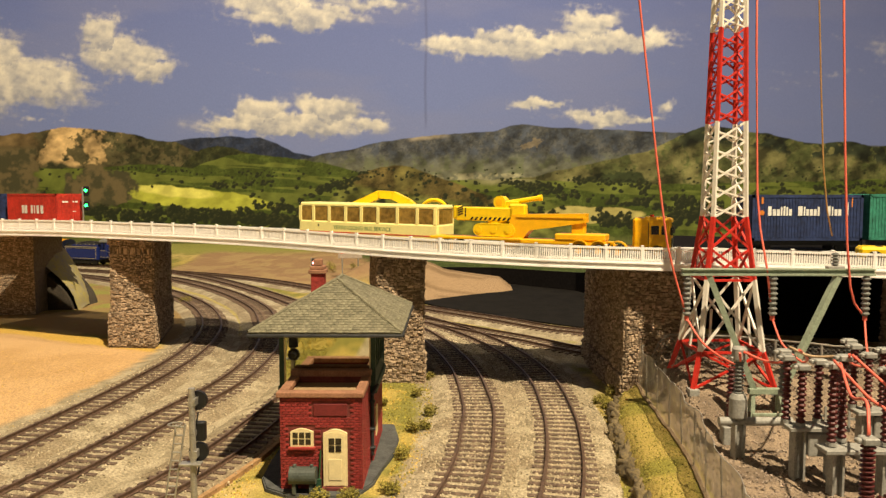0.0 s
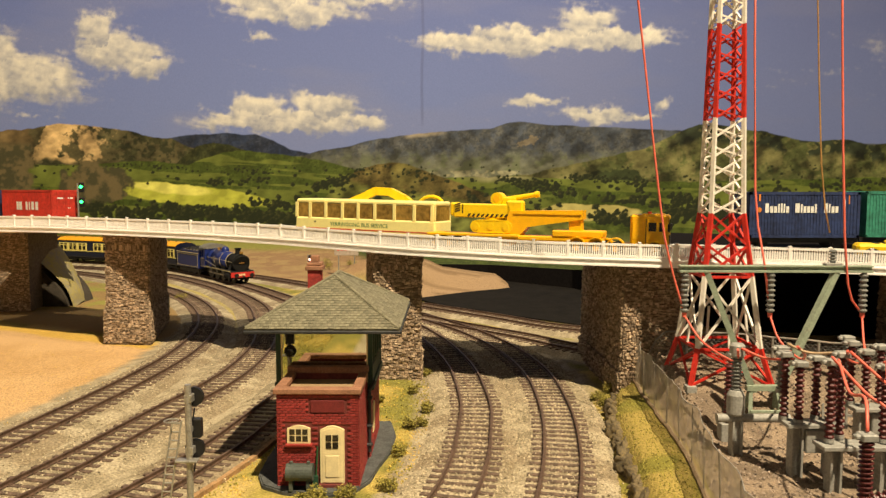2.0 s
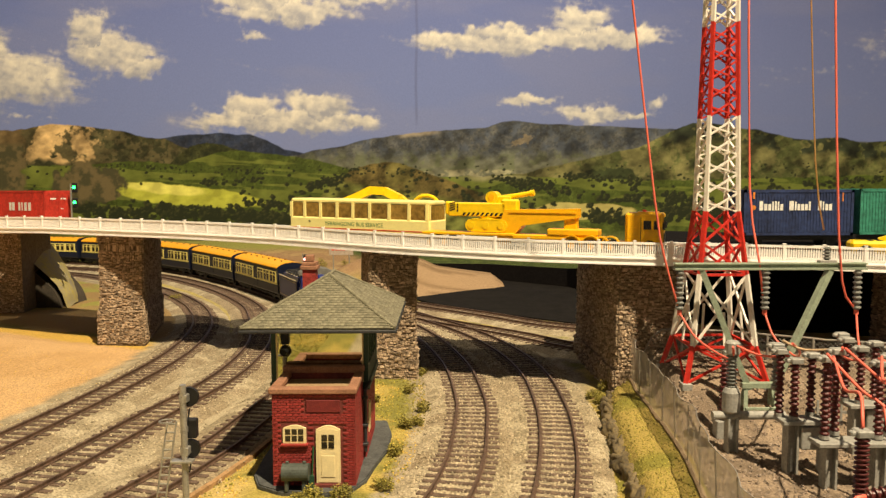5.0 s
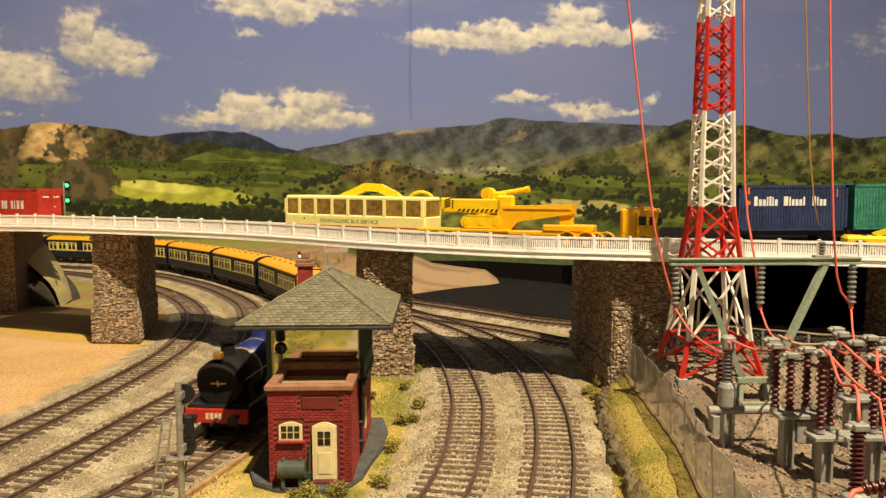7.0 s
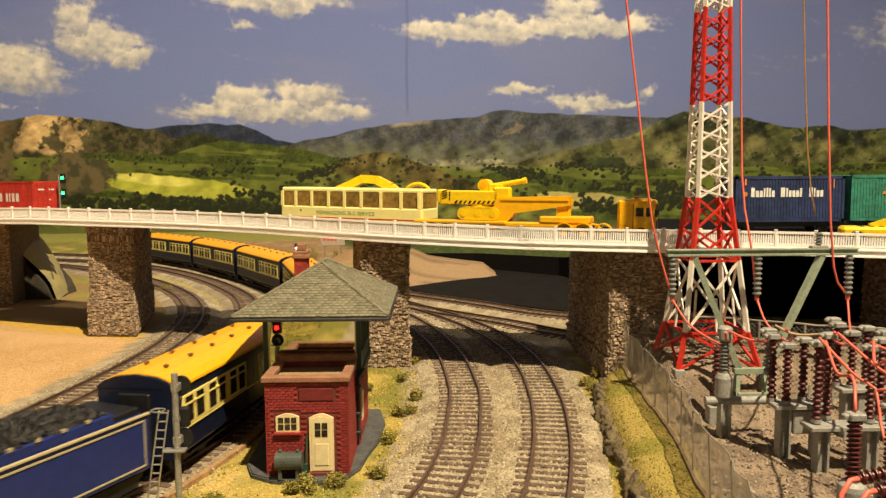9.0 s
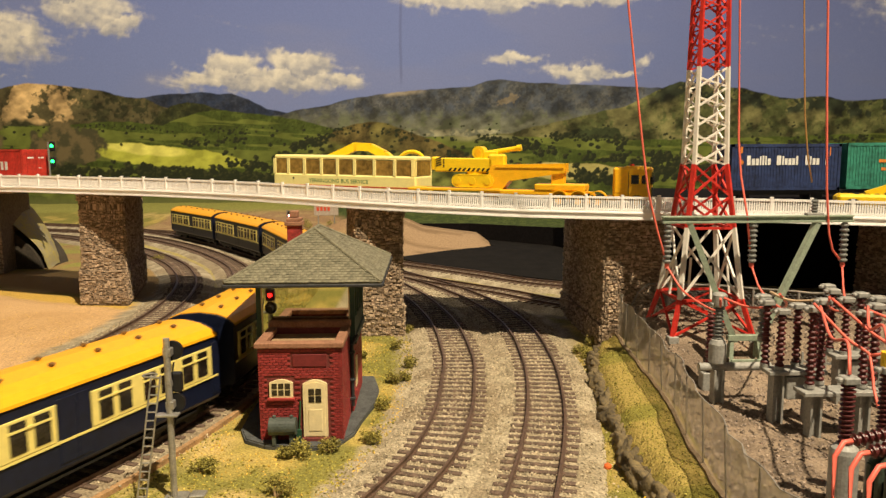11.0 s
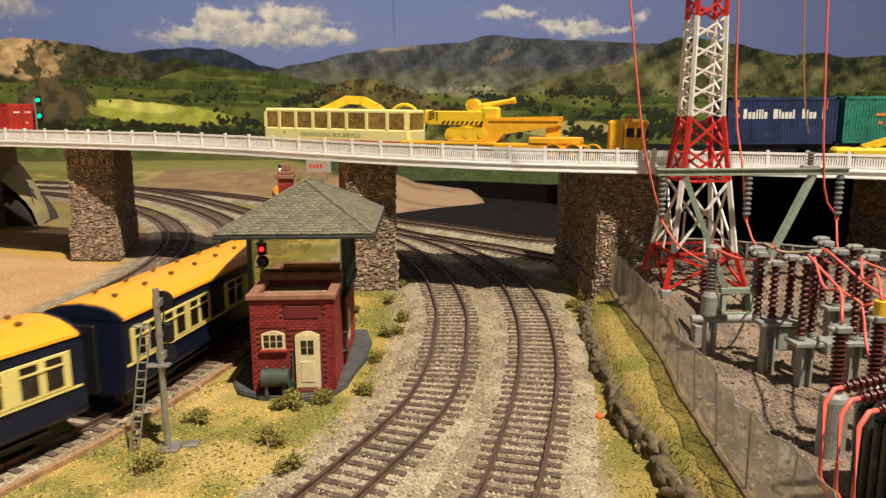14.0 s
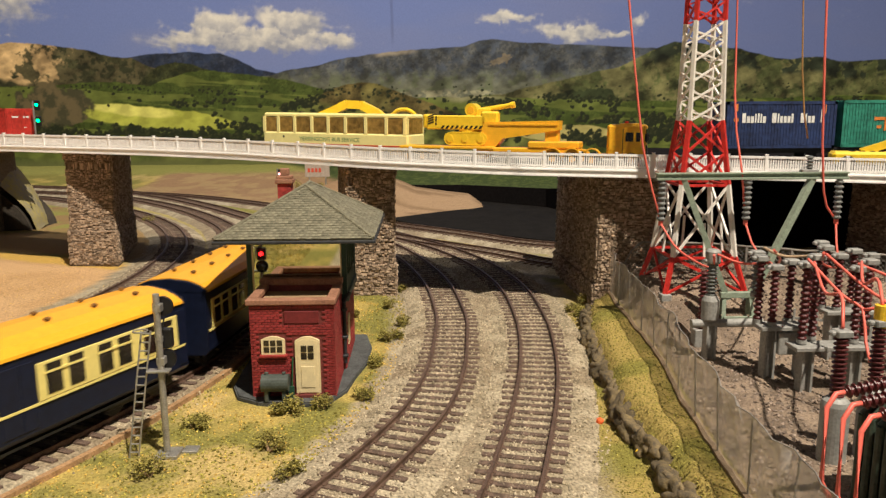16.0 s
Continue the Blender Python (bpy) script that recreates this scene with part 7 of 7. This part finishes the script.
def net_fence(line, height):
    """A crumpled fence of fine netting between leaning posts, with a tan strip along its foot."""
    root = tagged(empty("yard_fence", 0, 0, 0), "sagging see-through grey net fence along the mossy bank", "fence")
    length = (len(line) - 1) * 2.0
    g = random.Random(31)

    def at(s, u):
        p, a = on_line(line, s)
        q = Vector((s / 17, u * 1.3, 0))
        lean = (2.6 * noise.noise(q) + 1.3 * noise.noise(q * 2.7)) * (0.25 + u)
        top = height * (1 + 0.10 * noise.noise(Vector((s / 23, 0, 5))))
        return p[0] - math.sin(a) * lean, p[1] + math.cos(a) * lean, fence_foot(*p) + top * u

    bm = bmesh.new()
    rows = [[bm.verts.new(Vector(at(s, u / 10)) * MM) for u in range(11)] for s in np.arange(0, length - 1, 2.0)]
    for a, b in zip(rows, rows[1:]):
        for k in range(10):
            bm.faces.new((a[k], a[k + 1], b[k + 1], b[k])).smooth = True
    part("netting", bm, net_material(), root, "fine see-through grey netting")
    for s in np.arange(4, length - 2, 27.0):
        foot, tip = at(s, 0), at(s, 0.98)
        part("fence_post", rods(((foot[0], foot[1], foot[2] - 2), (tip[0] + g.uniform(-0.6, 0.6), tip[1], tip[2]), 0.3), n=8), MESHWIRE, root)
    for u, r, m, name in ((1.0, 0.22, MESHWIRE, "top_wire"), (0.02, 1.3, mat("tan_edging", (0.34, 0.25, 0.16), 0.9, bump=0.3), "bottom_edge")):
        bm = bmesh.new()
        pts = [at(s, u) for s in np.arange(0, length - 1, 6.0)]
        for a, b in zip(pts, pts[1:]):
            rod(bm, a, b, r, n=6)
        part(name, bm, m, root)
    return root


net_fence(FENCE[::-1], 26)
mesh_fence("rear_fence", "grey wire-mesh fence behind the switchgear", glide([(122, 444), (170, 434), (226, 404), (330, 372)]), fence_foot, 15, 24, 2.6, 0.13, False)
pale = tagged(empty("picket_fence", 0, 0, 0), "low pale grey picket fence at the rear of the yard", "fence")
for k in range(30):
    x, y = 190 + k * 3.2, 364 - k * 1.4
    part("picket", boxes((x - 0.5, x + 0.5, y - 0.3, y + 0.3, -6, 16)), POTGREY, pale)
part("rail", bar(bmesh.new(), (188, 365.4, 11), (284, 323.4, 11), 0.8, 1.2), POTGREY, pale)


# ---- bushes, scatter, rocks and small litter ----
LEAF = by_island(mat("olive_foliage", (0.26, 0.225, 0.05), 0.9, scale=400, var=0.3, bump=0.2), 0.55)
DRYLEAF = by_island(mat("yellow_green_foliage", (0.27, 0.235, 0.05), 0.9, scale=400, var=0.3, bump=0.2), 0.5)
FLOCK = by_island(mat("flock_green", (0.30, 0.26, 0.05), 0.95, scale=400, var=0.3, bump=0.2), 0.6)
FLOCKY = by_island(mat("flock_yellow", (0.62, 0.42, 0.085), 0.95, scale=400, var=0.25, bump=0.2), 0.5)
ROCK = by_object(mat("mossy_rock", (0.085, 0.07, 0.05), 0.9, scale=90, color2=(0.22, 0.165, 0.075), bump=0.9, fine=700), 0.35)
QUAD_V = np.array([(-1, -0.45, 0), (0, -0.7, 0.25), (1, 0, 0), (0, 0.7, 0.25)], float)
QUAD_F = np.array([(0, 1, 2, 3)])


def bush(x, y, r, h, material, label, seed):
    """A low bush: a few twigs and many small leaf clumps with an uneven outline."""
    z = float(ground_height(np.array([float(x)]), np.array([float(y)]))[0])
    root = tagged(empty("bush", x, y, z - 0.4), label, "bush", "low bushes on the ground")
    g = np.random.RandomState(seed)
    bm = bmesh.new()
    lobes = []
    for k in range(7):
        a, d = g.uniform(0, 6.3), g.uniform(0.2, 0.75) * r
        tip = (d * math.cos(a), d * math.sin(a), g.uniform(0.35, 0.8) * h)
        lobes.append(tip)
        rod(bm, (0, 0, 0), tip, 0.35, 0.12, n=5)
    part("stem", bm, EARTH, root)
    n = 700
    c = np.array(lobes)[g.randint(0, len(lobes), n)]
    d = g.normal(0, 1, (n, 3))
    d /= np.linalg.norm(d, axis=1)[:, None]
    p = c + d * g.uniform(0.15, 0.58, (n, 1)) * np.array([r, r, h * 0.8])
    p[:, 2] = np.abs(p[:, 2])
    s = g.uniform(0.3, 0.65, (n, 1)) * (1, 1, 1)
    many("foliage", QUAD_V, QUAD_F, p, s * np.ones(3), g.uniform(0, 6.3, (n, 2)), material, root)


for k, (x, y, r, dry) in enumerate(((-20, 455, 4.5, 0), (-11, 416, 5.5, 0), (-18, 387, 5.5, 0), (-13, 392, 4, 0), (-23, 347, 4.5, 1), (-26, 304, 5, 0), (-41, 295, 5, 0), (-53, 292, 6, 1), (-56, 256, 6.5, 0), (-45, 236, 5.5, 0), (-92, 239, 6.5, 0), (-88, 279, 5.5, 1),
                                    (105, 458, 6, 0), (-40, 436, 4, 1), (-34, 492, 4.5, 0), (-14, 500, 4.5, 0), (95, 432, 6, 1), (92, 440, 5, 0), (-60, 290, 4.5, 1), (-340, 820, 9, 0), (-310, 850, 9, 1), (-205, 1240, 12, 1), (-160, 1235, 10, 0), (-190, 1190, 10, 1))):
    bush(x, y, r, r * 1.15, DRYLEAF if dry else LEAF, "low yellowish bush on the scatter" if dry else "low olive-green bush on the scatter", 50 + k)


def scatter(name, label, material, n, seed, inside, lo, hi, rows):
    g = np.random.RandomState(seed)
    x0, x1, y0, y1 = rows
    x, y = g.uniform(x0, x1, n), y0 + (y1 - y0) * g.rand(n) ** 1.4
    keep = inside(x, y)
    x, y = x[keep], y[keep]
    z = ground_height(x, y) + g.uniform(-0.1, 0.35, len(x))
    ob = many(name, OCTA_V, OCTA_F, np.c_[x, y, z], g.uniform(lo, hi, (len(x), 3)) * (1.2, 1.2, 0.8), g.uniform(0, 6.3, (len(x), 2)), material)
    tagged(ob, label, "scatter", kind="stuff")


def on_grass(x, y):
    right = across(LINES["right_one"], x, y) < -26
    left = across(LINES["train_line"], x, y) > 19
    pad = ~((x > -85) & (x < -27) & (y > 296) & (y < 395))
    return right & left & pad & (y < 560)


def patchy(x, y, s, lo):
    return lump(x / s, y / s, 1) > lo


def on_bank(x, y):
    b = np.interp(y, BANK[:, 1], BANK[:, 0])
    f = np.interp(y, FENCE[:, 1], FENCE[:, 0])
    return (x > b - 20) & (x < f) & (y < 455)


def in_yard(x, y):
    return x > np.interp(y, FENCE[:, 1], FENCE[:, 0]) + 3


scatter("green_scatter", "olive green foam scatter on the ground", FLOCK, 52000, 1, lambda x, y: on_grass(x, y) & patchy(x, y, 22, 0.40), 0.25, 0.7, (-260, 20, -20, 560))
scatter("yellow_scatter", "straw yellow foam scatter on the ground", FLOCKY, 30000, 2, lambda x, y: on_grass(x, y) & ~patchy(x, y, 22, 0.5), 0.2, 0.6, (-260, 20, -20, 560))
scatter("bank_scatter", "mossy yellow-green scatter on the bank", DRYLEAF, 14000, 3, on_bank, 0.2, 0.45, (40, 120, 140, 455))
scatter("yard_gravel", "dark brown gravel in the electrical yard", by_island(mat("yard_stone", (0.24, 0.19, 0.15), 0.9, scale=300, bump=0.3, var=0.2), 0.5), 14000, 4, in_yard, 0.35, 1.1, (92, 330, 140, 450))
g = np.random.RandomState(9)
sand = tagged(many("sand_grains", OCTA_V, OCTA_F, np.c_[g.uniform(-420, -225, 900), g.uniform(330, 600, 900), np.full(900, -4.6)], g.uniform(0.15, 0.4, (900, 3)), g.uniform(0, 6.3, (900, 2)), FLOCKY), "loose pale grains on the sand", "scatter", kind="stuff")

# cut rocks along the foot of the bank
g = random.Random(12)
for k in range(34):
    y = 150 + k * 8.6 + g.uniform(-3, 3)
    x = np.interp(y, BANK[:, 1], BANK[:, 0]) + g.uniform(-1.5, 1.5)
    bm = bmesh.new()
    bmesh.ops.create_icosphere(bm, subdivisions=3, radius=1.0)
    for v in bm.verts:
        q = v.co.copy()
        v.co *= 1 + 0.8 * noise.noise(q * 1.5 + Vector((k * 3.1, 0, 0))) + 0.3 * noise.noise(q * 4 + Vector((k * 5.3, 0, 0)))
        v.co = Vector((v.co.x * 0.0040, v.co.y * 0.0085, v.co.z * 0.0042))
    for f in bm.faces:
        f.smooth = True
    ob = new("rock", mesh_of(bm, "rock", ROCK))
    ob.matrix_basis = pose(x * MM, y * MM, (-2.6 + g.uniform(-1.2, 0.8)) * MM, g.uniform(-15, 15), g.uniform(-15, 15), g.uniform(-25, 25))
    tagged(ob, "brown mossy rock at the foot of the bank", "rock", "rocks along the bank")

# timber edging beside the train's track
edge = tagged(empty("timber_edging", 0, 0, 0), "bare tan timber edging beside the track", "edging")
lo = [on_line(LINES["train_line"], s) for s in np.arange(1380, 1800, 30)]
for (p, a), (q, b) in zip(lo, lo[1:]):
    n1, n2 = np.array([math.sin(a), -math.cos(a)]), np.array([math.sin(b), -math.cos(b)])
    part("strip", bar(bmesh.new(), (*(p + 19 * n1), -5.0), (*(q + 19 * n2), -5.0), 2.4, 3.6), mat("raw_timber", (0.38, 0.23, 0.11), 0.85, scale=200, var=0.2, bump=0.4), edge)

# small bright litter on the grass
for x, y, m, w in ((69, 276, mat("orange_crumb", (0.75, 0.14, 0.03), 0.8, bump=0.2), 1.5), (76, 248, TAPE, 1.4), (31, 236, DRYLEAF, 1.6)):
    bm = bmesh.new()
    bmesh.ops.create_icosphere(bm, subdivisions=2, radius=1.0)
    for v in bm.verts:
        v.co *= (1 + 0.4 * noise.noise(v.co * 2 + Vector((x, y, 0)))) * w * MM
    ob = new("crumb", mesh_of(bm, "crumb", m))
    ob.matrix_basis = pose(x * MM, y * MM, float(ground_height(np.array([float(x)]), np.array([float(y)]))[0]) * MM + 0.0008)
    tagged(ob, "small bright foam crumb on the ground", "litter", "crumbs on the ground")

sign = tagged(empty("sign_board", -150, 1100, 0), "pale sign board with dull red bars", "sign")
part("board", boxes((-18, 18, -1, 1, 26, 46), bevel=0.3), mat("pale_board", (0.38, 0.32, 0.26), 0.8, bump=0.1), sign)
part("post", rods(((-12, 0.5, -8), (-12, 0.5, 30), 1.0)), ALLOY, sign)
part("post", rods(((12, 0.5, -8), (12, 0.5, 30), 1.0)), ALLOY, sign)
for k in range(4):
    part("letter_bar", boxes((-14 + k * 5.4, -10.4 + k * 5.4, -1.2, -1.0, 33, 39)), STRIPE, sign)


# ---- motion ----
def motions():
    """The train runs along its line towards the viewer. The distance is that of the joint behind the tender."""
    line = LINES["train_line"]
    times = [k * 0.25 for k in range(65)]
    joint = np.interp(times, (0.0, 1.0, 1.5, 2.0, 3.0, 4.0, 9.15, 11.5, 14.0, 16.0), (2840.0, 2674.0, 2596.0, 2521.0, 2381.0, 2256.0, 1572.0, 1247.0, 916.0, 642.0))

    def ride(ob, lag, half):
        rows = []
        for t, s in zip(times, joint):
            a, _ = on_line(line, s + lag - half)
            b, _ = on_line(line, s + lag + half)
            m = (a + b) / 2
            rows.append((t, pose(m[0] * MM, m[1] * MM, 0, 0, 0, math.degrees(math.atan2(*(b - a)[::-1])))))
        walk(ob, rows)

    # the red light comes up as the engine passes
    off, on = pose(1.2 * MM, 2.4 * MM, 37.5 * MM), pose(1.2 * MM, 4.2 * MM, 37.5 * MM)
    walk(RED_LENS, [(0.0, off), (8.1, off), (8.2, on), (16.0, on)])
    ride(LOCO, -139.0, 32)
    ride(TENDER, -39.0, 22)
    for k, c in enumerate(COACHES):
        ride(c, 82.0 + 164.0 * k, 53)


motions()
